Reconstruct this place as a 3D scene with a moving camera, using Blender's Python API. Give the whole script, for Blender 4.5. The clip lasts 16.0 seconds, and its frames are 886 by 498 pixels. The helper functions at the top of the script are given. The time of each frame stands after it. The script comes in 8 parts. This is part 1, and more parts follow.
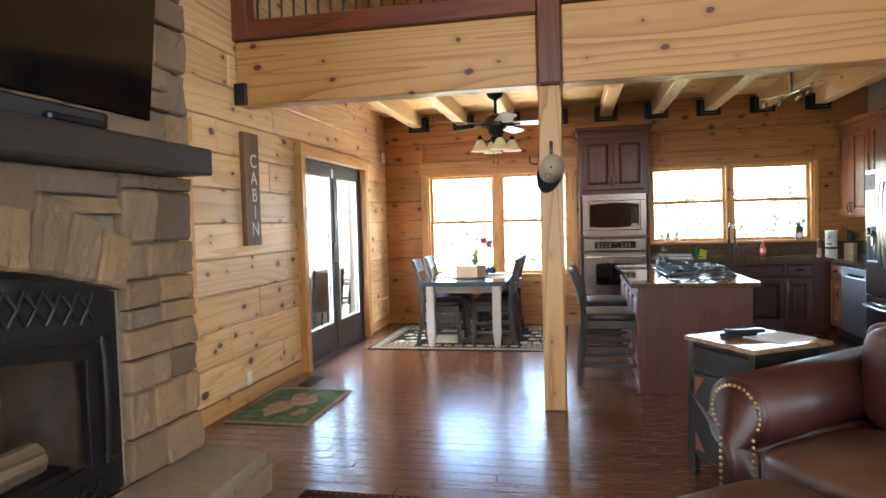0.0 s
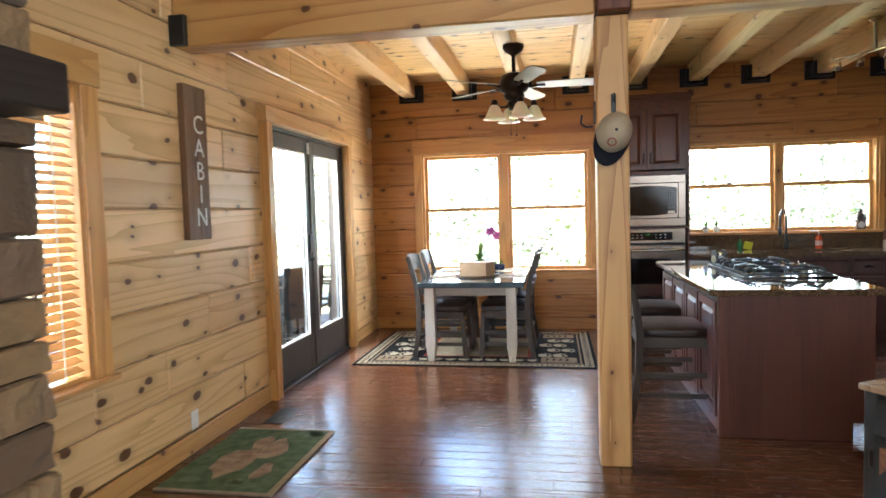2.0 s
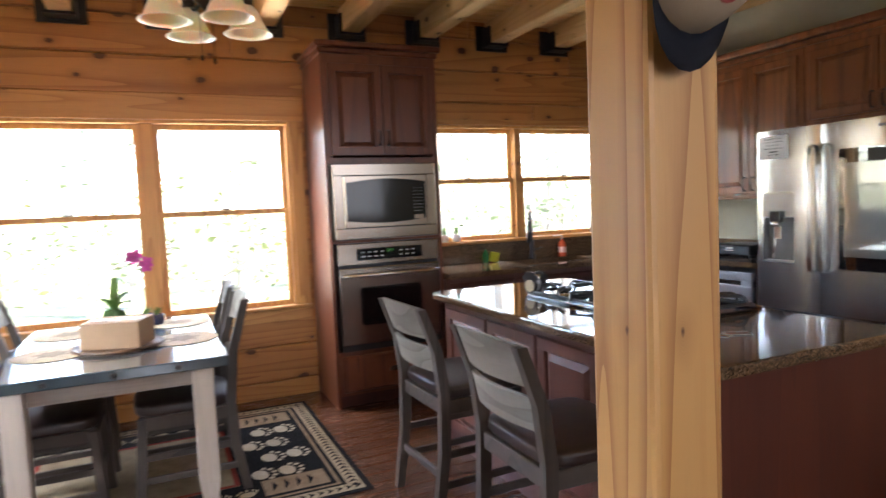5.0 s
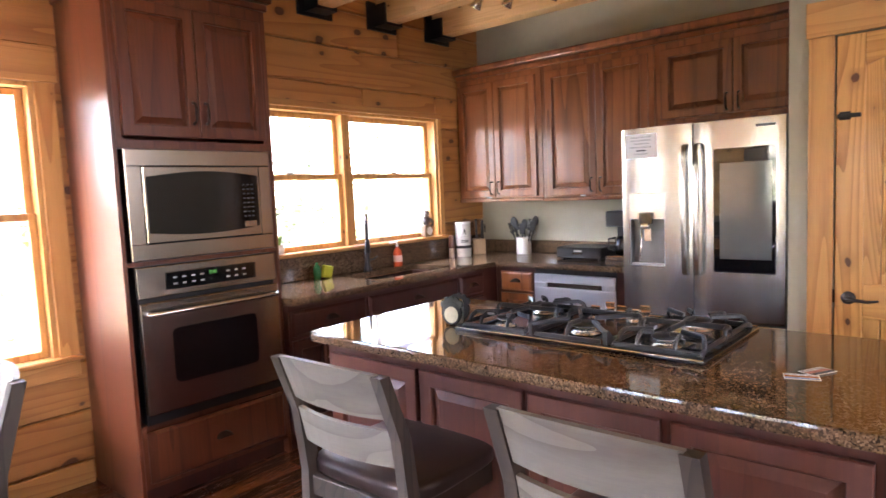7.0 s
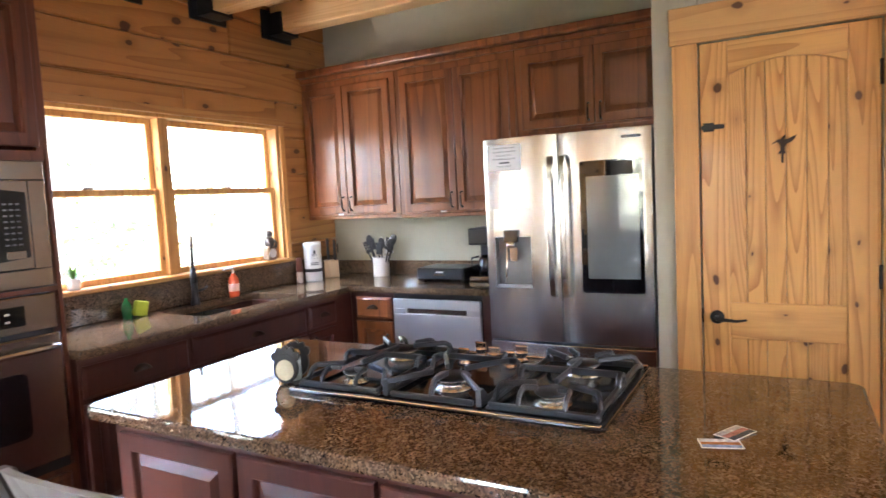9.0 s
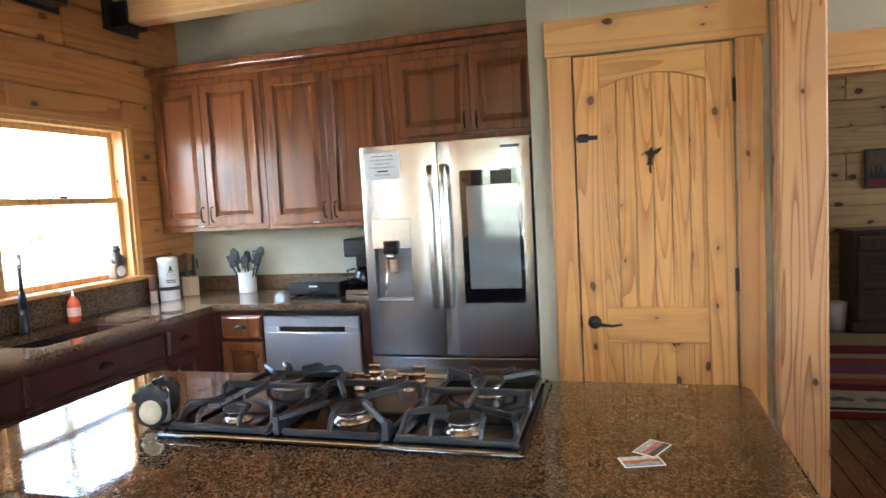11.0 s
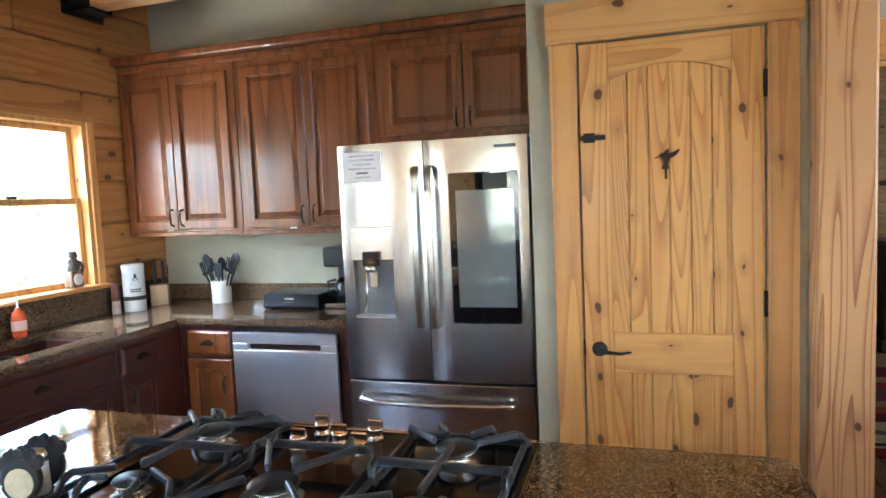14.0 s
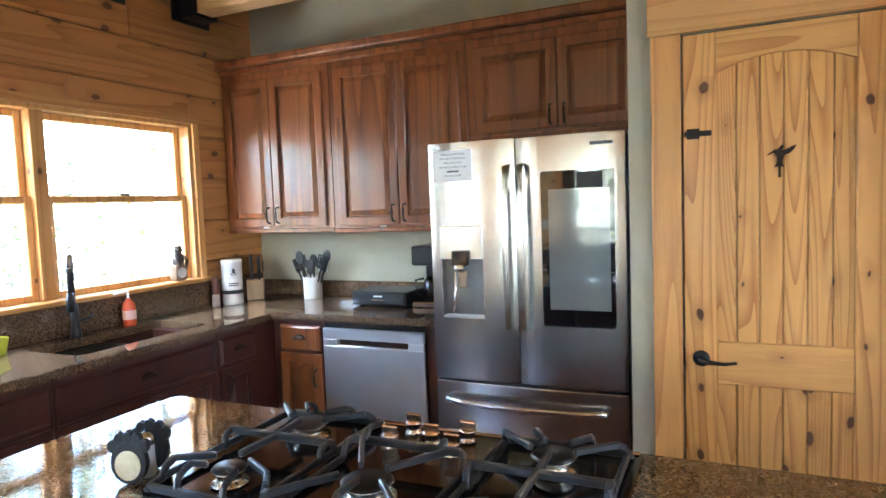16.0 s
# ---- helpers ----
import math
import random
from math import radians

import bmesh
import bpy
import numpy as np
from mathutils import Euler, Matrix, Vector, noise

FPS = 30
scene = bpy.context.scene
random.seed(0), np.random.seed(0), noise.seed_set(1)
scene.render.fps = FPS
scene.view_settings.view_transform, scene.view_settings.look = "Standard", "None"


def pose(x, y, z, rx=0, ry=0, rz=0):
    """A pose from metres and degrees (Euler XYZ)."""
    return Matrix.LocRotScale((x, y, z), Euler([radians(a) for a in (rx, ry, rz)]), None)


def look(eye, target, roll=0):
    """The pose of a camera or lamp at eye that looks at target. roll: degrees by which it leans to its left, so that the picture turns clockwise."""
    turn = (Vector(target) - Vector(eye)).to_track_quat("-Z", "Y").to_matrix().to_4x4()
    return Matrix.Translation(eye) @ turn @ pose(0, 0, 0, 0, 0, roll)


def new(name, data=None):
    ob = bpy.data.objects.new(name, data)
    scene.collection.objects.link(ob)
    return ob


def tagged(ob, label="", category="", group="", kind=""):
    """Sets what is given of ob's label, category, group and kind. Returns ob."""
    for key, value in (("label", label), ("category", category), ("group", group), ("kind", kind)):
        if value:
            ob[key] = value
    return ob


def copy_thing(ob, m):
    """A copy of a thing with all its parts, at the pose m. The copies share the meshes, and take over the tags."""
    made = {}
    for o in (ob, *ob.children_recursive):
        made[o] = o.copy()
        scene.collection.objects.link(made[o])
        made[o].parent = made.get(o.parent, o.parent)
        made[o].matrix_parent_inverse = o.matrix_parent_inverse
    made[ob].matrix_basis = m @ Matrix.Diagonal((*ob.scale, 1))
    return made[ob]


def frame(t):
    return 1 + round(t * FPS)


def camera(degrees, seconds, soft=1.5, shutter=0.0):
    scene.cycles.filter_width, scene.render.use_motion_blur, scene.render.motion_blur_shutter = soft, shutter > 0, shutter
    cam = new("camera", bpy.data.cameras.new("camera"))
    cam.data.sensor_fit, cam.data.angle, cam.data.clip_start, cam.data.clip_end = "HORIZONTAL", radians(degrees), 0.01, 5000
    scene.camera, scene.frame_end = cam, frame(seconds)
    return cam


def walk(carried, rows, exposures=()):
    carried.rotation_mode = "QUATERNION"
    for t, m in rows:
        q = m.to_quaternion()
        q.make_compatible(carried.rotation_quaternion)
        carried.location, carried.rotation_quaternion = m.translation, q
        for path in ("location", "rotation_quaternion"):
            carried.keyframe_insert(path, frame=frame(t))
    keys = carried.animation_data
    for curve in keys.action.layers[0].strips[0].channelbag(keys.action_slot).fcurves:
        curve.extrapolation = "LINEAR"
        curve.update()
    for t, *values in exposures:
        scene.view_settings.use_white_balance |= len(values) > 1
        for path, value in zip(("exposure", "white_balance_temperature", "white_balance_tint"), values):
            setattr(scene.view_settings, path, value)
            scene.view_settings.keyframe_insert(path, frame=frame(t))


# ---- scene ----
# ---- camera and walk ----
cam = camera(70.1, 16.0, soft=1.5, shutter=0.35)
PATH = [
    (0, (0.143, 0.527, 1.388), (-0.27, 2.482, 1.306), -1.6),
    (0.5, (0.053, 0.663, 1.371), (-0.368, 2.616, 1.264), -1.6),
    (1, (-0.051, 0.988, 1.382), (-0.487, 2.937, 1.268), -1.7),
    (1.5, (-0.208, 1.363, 1.389), (-0.643, 3.312, 1.268), -1.5),
    (2, (-0.323, 1.761, 1.375), (-0.674, 3.726, 1.257), -1.6),
    (2.5, (-0.42, 2.192, 1.396), (-0.694, 4.17, 1.281), -1.8),
    (3, (-0.517, 2.618, 1.412), (-0.701, 4.606, 1.294), -1.6),
    (3.5, (-0.611, 3.074, 1.395), (-0.687, 5.069, 1.273), -1.8),
    (4, (-0.716, 3.509, 1.384), (-0.748, 5.505, 1.27), -2.0),
    (4.5, (-0.801, 3.914, 1.383), (-0.486, 5.885, 1.256), -2.1),
    (5, (-0.864, 4.304, 1.386), (-0.045, 6.123, 1.244), -2.5),
    (5.2, (-0.855, 4.452, 1.39), (0.095, 6.206, 1.243), -2.7),
    (7.3, (-0.999, 5.628, 1.427), (0.6, 6.816, 1.249), -3.0),
    (7.5, (-0.942, 5.668, 1.414), (0.72, 6.766, 1.236), -3.4),
    (8, (-0.779, 5.748, 1.433), (0.915, 6.796, 1.255), -3.5),
    (8.5, (-0.624, 5.772, 1.444), (1.069, 6.825, 1.281), -3.3),
    (9, (-0.544, 5.795, 1.446), (1.206, 6.751, 1.287), -2.9),
    (9.2, (-0.533, 5.817, 1.448), (1.254, 6.701, 1.288), -2.7),
    (11.3, (-0.451, 5.978, 1.464), (1.486, 6.45, 1.303), -2.7),
    (11.5, (-0.462, 6.0, 1.459), (1.489, 6.407, 1.297), -2.3),
    (12, (-0.444, 6.019, 1.442), (1.526, 6.323, 1.279), -2.6),
    (12.5, (-0.32, 6.03, 1.455), (1.65, 6.322, 1.276), -2.6),
    (13, (-0.155, 5.989, 1.485), (1.8, 6.37, 1.311), -2.7),
    (13.5, (-0.057, 5.96, 1.484), (1.872, 6.464, 1.323), -2.6),
    (14, (-0.033, 5.944, 1.491), (1.875, 6.524, 1.332), -2.5),
    (14.5, (-0.036, 5.961, 1.487), (1.852, 6.605, 1.337), -2.3),
    (15, (-0.034, 5.967, 1.488), (1.83, 6.676, 1.34), -2.3),
    (15.5, (-0.02, 5.976, 1.486), (1.819, 6.749, 1.339), -2.2),
    (16, (0.001, 5.992, 1.478), (1.817, 6.817, 1.335), -2.1),
]
EXPOSURE = [(0.0, 5.0, 5850, 7), (1.5, 4.9, 5950, 7), (2.5, 4.68, 6150, 7), (3.2, 4.5, 6250, 9), (4.0, 4.22, 6350, 12), (4.6, 4.55, 6350, 15), (5.2, 4.75, 6300, 18), (7.3, 5.5, 6450, 27), (8.0, 5.58, 6400, 26), (9.0, 5.58, 6050, 19), (12.0, 5.6, 5650, 8), (16.0, 5.6, 5550, 8)]
walk(cam, [(t, look(eye, target, roll)) for t, eye, target, roll in PATH], EXPOSURE)

# ---- sky, sun and window light ----
world = bpy.data.worlds.new("world")
scene.world = world
world.use_nodes = True
wn, wl = world.node_tree.nodes, world.node_tree.links
sky = wn.new("ShaderNodeTexSky")
sky.sky_type, sky.sun_disc = "NISHITA", False
sky.sun_elevation, sky.sun_rotation = radians(48), radians(229)
wl.new(sky.outputs["Color"], wn["Background"].inputs["Color"])
wn["Background"].inputs["Strength"].default_value = 0.15

sun_data = bpy.data.lights.new("sun", "SUN")
sun_data.energy, sun_data.angle, sun_data.color = 4.6, radians(0.6), (1.0, 0.95, 0.86)
sun_ob = new("sun", sun_data)
sun_ob.matrix_world = look((0, 0, 30), (-7.5, 6.6, 30 - 11))


def window_light(name, at, target, w, h, power, tint=(1.0, 1.0, 1.0)):
    d = bpy.data.lights.new(name, "AREA")
    d.shape, d.size, d.size_y, d.energy, d.color = "RECTANGLE", w, h, power, tint
    ob = new(name, d)
    ob.matrix_world = look(at, target)
    return ob


# fill lamps behind the camera for assumed tall great-room windows; no openings built
DAY = (0.86, 0.94, 1.0)
window_light("great_room_window_light", (2.6, -5.45, 2.9), (0.6, 4.0, 1.2), 5.5, 3.6, 10, DAY)
window_light("great_room_west_light", (-2.38, -2.4, 1.9), (3.2, 6.4, 1.5), 3.8, 2.4, 20, DAY)
window_light("great_room_east_light", (6.88, -1.6, 1.9), (-2.0, 3.6, 1.0), 3.6, 2.4, 34, DAY)
window_light("bedroom_window_light", (5.2, 1.25, 1.5), (5.0, 4.0, 0.9), 1.4, 1.2, 0.8, DAY)
# lamps added outside the dining, kitchen and french-door openings to boost the sky's light
window_light("dining_sky_light", (-0.87, 9.95, 2.75), (-0.87, 7.6, 0.4), 1.9, 0.9, 8, DAY)
window_light("kitchen_sky_light", (2.05, 9.95, 2.75), (2.05, 8.3, 0.8), 1.9, 0.9, 8, DAY)
# this fill hangs under the porch boards, which cover the sky
window_light("door_sky_light", (-3.3, 7.08, 2.5), (0.4, 6.6, 0.6), 1.8, 0.7, 12, DAY)
# added lamp for daylight thrown up by the sunlit ground outside the dining window
window_light("dining_ground_light", (-0.87, 10.1, 0.2), (-0.87, 6.0, 2.5), 1.9, 0.45, 6.5, (1.0, 0.97, 0.9))

# ---- building helpers ----
ORIGIN = {}


def thing(name, label, category, at=(0, 0, 0), group="", kind=""):
    ob = new(name)
    ob.location = at
    ob.empty_display_size = 0.1
    ORIGIN[ob] = Vector(at)
    return tagged(ob, label, category, group, kind)


def mesh_of(name, bm, material, smooth=False):
    me = bpy.data.meshes.new(name)
    for f in bm.faces:
        f.smooth = smooth
    bm.to_mesh(me)
    bm.free()
    for m in material if isinstance(material, (list, tuple)) else [material]:
        me.materials.append(m)
    return me


def part(name, bm, material, parent, label="", smooth=False):
    """One mesh object under a thing or a part; bm is in world places."""
    org = ORIGIN[parent]
    bm.transform(Matrix.Translation(-org))
    ob = new(name, mesh_of(name, bm, material, smooth))
    ob.parent = parent
    ORIGIN[ob] = org
    return tagged(ob, label)


def solo(name, bm, material, label, category, at=(0, 0, 0), group="", kind="", smooth=False):
    """A thing of one mesh."""
    bm.transform(Matrix.Translation(-Vector(at)))
    ob = new(name, mesh_of(name, bm, material, smooth))
    ob.location = at
    ORIGIN[ob] = Vector(at)
    return tagged(ob, label, category, group, kind)


def box(x0, x1, y0, y1, z0, z1, bevel=0.0, bm=None, seg=1, m=None):
    """A box between two corners, its edges eased by bevel; added to bm if given."""
    b = bmesh.new()
    vs = [b.verts.new((x, y, z)) for x in (x0, x1) for y in (y0, y1) for z in (z0, z1)]
    for q in ((0, 1, 3, 2), (4, 6, 7, 5), (0, 4, 5, 1), (2, 3, 7, 6), (0, 2, 6, 4), (1, 5, 7, 3)):
        b.faces.new([vs[i] for i in q])
    bmesh.ops.recalc_face_normals(b, faces=b.faces)
    if bevel > 0:
        bmesh.ops.bevel(b, geom=b.edges[:], offset=bevel, segments=seg, affect="EDGES", profile=0.5)
    if m is not None:
        b.transform(m)
    return join(b, bm)


def join(b, bm=None):
    if bm is None:
        return b
    tmp = bpy.data.meshes.new("tmp")
    b.to_mesh(tmp)
    b.free()
    bm.from_mesh(tmp)
    bpy.data.meshes.remove(tmp)
    return bm


def lathe(profile, at=(0, 0, 0), n=24, bm=None, m=None):
    """A body turned about z from rows of radius and height."""
    b = bmesh.new()
    rings = []
    for r, z in profile:
        if r < 1e-5:
            rings.append([b.verts.new((0, 0, z))])
        else:
            rings.append([b.verts.new((r * math.cos(2 * math.pi * i / n), r * math.sin(2 * math.pi * i / n), z)) for i in range(n)])
    for a, c in zip(rings, rings[1:]):
        for i in range(n):
            k = (i + 1) % n
            q = [a[i % len(a)], a[k % len(a)], c[k % len(c)], c[i % len(c)]]
            q = list(dict.fromkeys(q))
            if len(q) > 2:
                b.faces.new(q)
    bmesh.ops.recalc_face_normals(b, faces=b.faces)
    b.transform(Matrix.Translation(at) @ (m or Matrix()))
    return join(b, bm)


def tube(points, r, n=10, bm=None, taper=None, close=True):
    """A round bar along points; taper gives a radius for each point."""
    b = bmesh.new()
    pts = [Vector(p) for p in points]
    rings = []
    up = Vector((0, 0, 1))
    for i, p in enumerate(pts):
        d = (pts[min(i + 1, len(pts) - 1)] - pts[max(i - 1, 0)]).normalized()
        ref = up if abs(d.z) < 0.95 else Vector((1, 0, 0))
        a = d.cross(ref).normalized()
        c = a.cross(d).normalized()
        rr = taper[i] if taper else r
        rings.append([b.verts.new(p + rr * (math.cos(2 * math.pi * k / n) * a + math.sin(2 * math.pi * k / n) * c)) for k in range(n)])
    for a, c in zip(rings, rings[1:]):
        for k in range(n):
            b.faces.new((a[k], a[(k + 1) % n], c[(k + 1) % n], c[k]))
    if close:
        b.faces.new(rings[0][::-1])
        b.faces.new(rings[-1])
    bmesh.ops.recalc_face_normals(b, faces=b.faces)
    return join(b, bm)


def arc(a, b, c, n=10):
    """Points on a soft curve from a to c, drawn towards b."""
    a, b, c = Vector(a), Vector(b), Vector(c)
    return [(1 - t) ** 2 * a + 2 * t * (1 - t) * b + t * t * c for t in (i / n for i in range(n + 1))]


def slab(outline, z0, z1, bevel=0.0, bm=None, seg=2, m=None):
    """A flat body of any outline in x and y between two heights."""
    b = bmesh.new()
    f = b.faces.new([b.verts.new((x, y, z0)) for x, y in outline])
    b.normal_update()
    if f.normal.z > 0:
        f.normal_flip()
    ex = bmesh.ops.extrude_face_region(b, geom=[f])
    bmesh.ops.translate(b, verts=[v for v in ex["geom"] if isinstance(v, bmesh.types.BMVert)], vec=(0, 0, z1 - z0))
    bmesh.ops.recalc_face_normals(b, faces=b.faces)
    if bevel > 0:
        rim = [e for e in b.edges if abs(e.verts[0].co.z - e.verts[1].co.z) < 1e-6]
        bmesh.ops.bevel(b, geom=rim, offset=bevel, segments=seg, affect="EDGES", profile=0.6)
    if m is not None:
        b.transform(m)
    return join(b, bm)


def rounded(x0, x1, y0, y1, r, n=6):
    """The outline of a rectangle with round corners."""
    out = []
    for cx, cy, a in ((x1 - r, y1 - r, 0), (x0 + r, y1 - r, 90), (x0 + r, y0 + r, 180), (x1 - r, y0 + r, 270)):
        out += [(cx + r * math.cos(radians(a + 90 * i / n)), cy + r * math.sin(radians(a + 90 * i / n))) for i in range(n + 1)]
    return out


FACE_XM = Matrix(((0, 0, -1, 0), (-1, 0, 0, 0), (0, 1, 0, 0), (0, 0, 0, 1)))  # local x -> -y, y -> z, z -> -x
FACE_YM = Matrix(((1, 0, 0, 0), (0, 0, -1, 0), (0, 1, 0, 0), (0, 0, 0, 1)))  # local x -> x, y -> z, z -> -y
FACE_XP = Matrix(((0, 0, 1, 0), (1, 0, 0, 0), (0, 1, 0, 0), (0, 0, 0, 1)))  # local x -> y, y -> z, z -> x

# ---- materials ----
def material(name):
    m = bpy.data.materials.new(name)
    m.use_nodes = True
    nt = m.node_tree
    return m, nt, nt.nodes["Principled BSDF"]


class Nodes:
    def __init__(self, name):
        self.m, self.nt, self.out = material(name)

    def add(self, kind, **kw):
        n = self.nt.nodes.new("ShaderNode" + kind)
        for k, v in kw.items():
            if k in n.inputs:
                n.inputs[k].default_value = v
        return n

    def link(self, a, b):
        self.nt.links.new(a, b)
        return self

    def coords(self, scale=(1, 1, 1), turn=(0, 0, 0), shuffle=0.0):
        """Places in the world in metres, scaled; shuffled by object."""
        pos = self.add("NewGeometry").outputs["Position"]
        if shuffle:
            info = self.add("ObjectInfo")
            mul = self.add("VectorMath")
            mul.operation = "MULTIPLY_ADD"
            mul.inputs[1].default_value = (1, 1, 1)
            self.link(pos, mul.inputs[0])
            comb = self.add("CombineXYZ")
            for i, k in enumerate((37.0, 53.0, 71.0)):
                mm = self.add("Math")
                mm.operation = "MULTIPLY"
                mm.inputs[1].default_value = k * shuffle
                self.link(info.outputs["Random"], mm.inputs[0]).link(mm.outputs[0], comb.inputs[i])
            self.link(comb.outputs[0], mul.inputs[2])
            pos = mul.outputs[0]
        mp = self.add("Mapping")
        mp.inputs["Scale"].default_value = scale
        mp.inputs["Rotation"].default_value = [radians(a) for a in turn]
        self.link(pos, mp.inputs["Vector"])
        return mp.outputs[0]

    def noise(self, vec, scale, detail=3.0, rough=0.55, distort=0.0):
        n = self.add("TexNoise")
        for k, v in (("Scale", scale), ("Detail", detail), ("Roughness", rough), ("Distortion", distort)):
            n.inputs[k].default_value = v
        self.link(vec, n.inputs["Vector"])
        return n.outputs["Fac"]

    def ramp(self, fac, stops):
        r = self.add("ValToRGB")
        e = r.color_ramp.elements
        while len(e) < len(stops):
            e.new(0.5)
        for el, (p, c) in zip(e, stops):
            el.position = p
            el.color = (*c, 1) if len(c) == 3 else c
        self.link(fac, r.inputs["Fac"])
        return r.outputs["Color"]

    def mix(self, fac, a, b, kind="MIX"):
        n = self.add("Mix")
        n.data_type, n.blend_type = "RGBA", kind
        for sock, v in ((n.inputs[0], fac), (n.inputs[6], a), (n.inputs[7], b)):
            if isinstance(v, (int, float)):
                sock.default_value = v
            elif isinstance(v, tuple):
                sock.default_value = (*v, 1)
            else:
                self.link(v, sock)
        return n.outputs[2]

    def math(self, op, a, b=0.0, c=0.0):
        n = self.add("Math")
        n.operation = op
        for sock, v in zip(n.inputs, (a, b, c)):
            if isinstance(v, (int, float)):
                sock.default_value = v
            else:
                self.link(v, sock)
        return n.outputs[0]

    def bump(self, height, strength=0.2, dist=0.002):
        n = self.add("Bump")
        n.inputs["Strength"].default_value, n.inputs["Distance"].default_value = strength, dist
        self.link(height, n.inputs["Height"]).link(n.outputs[0], self.out.inputs["Normal"])

    def set(self, **kw):
        for k, v in kw.items():
            s = self.out.inputs[k.replace("_", " ")]
            if isinstance(v, (int, float)):
                s.default_value = v
            elif isinstance(v, tuple):
                s.default_value = (*v, 1)
            else:
                self.link(v, s)
        return self


def wood(name, axis, light, dark, knot=(0.075, 0.024, 0.010), knots=0.0, grain=26.0, rough=0.42, ring=0.6, vary=0.25, shuffle=1.0, coat=0.0, knot_scale=4.8, island=False, band=0.45):
    """Sawn wood with its grain along an axis: stretched grain, broad figure, knots, difference from piece to piece."""
    g = Nodes(name)
    along, across = 0.05, 1.0
    sc = {"x": (along, across, across), "y": (across, along, across), "z": (across, across, along)}[axis]
    v = g.coords(sc, shuffle=shuffle)
    fine = g.noise(v, grain * 5, 4, 0.65)
    warp = g.noise(v, 3.0, 2, 0.5, 0.4)
    rings = g.math("FRACT", g.math("MULTIPLY", warp, grain * ring))
    rings = g.math("SUBTRACT", 1.0, g.math("POWER", rings, 3.0))
    figure = g.math("ADD", g.math("MULTIPLY", rings, band), g.math("MULTIPLY", fine, 1.0 - band))
    col = g.ramp(figure, [(0.25, dark), (0.75, light)])
    broad = g.noise(g.coords((1, 1, 1), shuffle=shuffle), 1.6, 2, 0.5)
    col = g.mix(g.math("MULTIPLY", broad, 0.35), col, dark)
    if knots:
        sep = g.add("SeparateXYZ")
        g.link(g.coords((1, 1, 1), shuffle=shuffle), sep.inputs[0])
        k0 = {"x": 0, "y": 1, "z": 2}[axis]
        k1, k2 = [k for k in range(3) if k != k0]
        comb = g.add("CombineXYZ")
        across_v = g.math("ADD", sep.outputs[k1], sep.outputs[k2])
        g.link(g.math("MULTIPLY", sep.outputs[k0], 0.62), comb.inputs[0]).link(across_v, comb.inputs[1])
        vor = g.add("TexVoronoi")
        vor.voronoi_dimensions = "2D"
        vor.inputs["Scale"].default_value, vor.inputs["Randomness"].default_value = knot_scale, 1.0
        wob = g.add("TexNoise")
        wob.inputs["Scale"].default_value = 14.0
        g.link(comb.outputs[0], wob.inputs["Vector"])
        madd = g.add("VectorMath")
        madd.operation = "MULTIPLY_ADD"
        madd.inputs[1].default_value = (0.03, 0.03, 0.0)
        g.link(wob.outputs["Color"], madd.inputs[0]).link(comb.outputs[0], madd.inputs[2]).link(madd.outputs[0], vor.inputs["Vector"])
        rc = g.add("SeparateColor")
        g.link(vor.outputs["Color"], rc.inputs[0])
        size = g.math("MULTIPLY", g.math("SUBTRACT", rc.outputs[0], 1.0 - 0.75 * knots), 0.15)
        rel = g.math("SUBTRACT", vor.outputs["Distance"], size)
        live = g.math("GREATER_THAN", size, 0.0)
        halo = g.math("MULTIPLY", g.ramp(rel, [(0.0, (1, 1, 1)), (0.20, (0, 0, 0))]), live)
        core = g.math("MULTIPLY", g.ramp(rel, [(0.0, (1, 1, 1)), (0.022, (0, 0, 0))]), live)
        swirl = g.math("FRACT", g.math("MULTIPLY", rel, 55.0))
        col = g.mix(g.math("MULTIPLY", halo, g.math("MULTIPLY_ADD", swirl, 0.25, 0.35)), col, tuple(0.7 * a + 0.3 * b for a, b in zip(dark, knot)))
        col = g.mix(g.math("MULTIPLY", core, 0.92), col, knot)
    rnd = g.add("NewGeometry").outputs["Random Per Island"] if island else g.add("ObjectInfo").outputs["Random"]
    tone = g.math("MULTIPLY_ADD", rnd, vary, 1.0 - vary / 2)
    hsv = g.add("HueSaturation")
    g.link(col, hsv.inputs["Color"]).link(tone, hsv.inputs["Value"])
    g.set(Base_Color=hsv.outputs[0], Roughness=g.math("MULTIPLY_ADD", fine, 0.2, rough - 0.1))
    if coat:
        g.set(Coat_Weight=coat, Coat_Roughness=0.12)
    g.bump(fine, 0.2, 0.0008)
    return g.m


def plain(name, col, rough=0.5, metal=0.0, vary=0.12, scale=9.0, bump=0.0, bump_scale=120.0, coat=0.0, spec=0.5):
    """A surface of one colour with faint blotches and fine relief."""
    g = Nodes(name)
    v = g.coords()
    n = g.noise(v, scale, 4, 0.6)
    a, b = tuple(c * (1 - vary) for c in col), tuple(min(1, c * (1 + vary)) for c in col)
    g.set(Base_Color=g.ramp(n, [(0.3, a), (0.7, b)]), Metallic=metal, Roughness=g.math("MULTIPLY_ADD", n, 0.16, rough - 0.08), Specular_IOR_Level=spec)
    if coat:
        g.set(Coat_Weight=coat, Coat_Roughness=0.08)
    if bump:
        g.bump(g.noise(v, bump_scale, 3, 0.6), bump, 0.002)
    return g.m


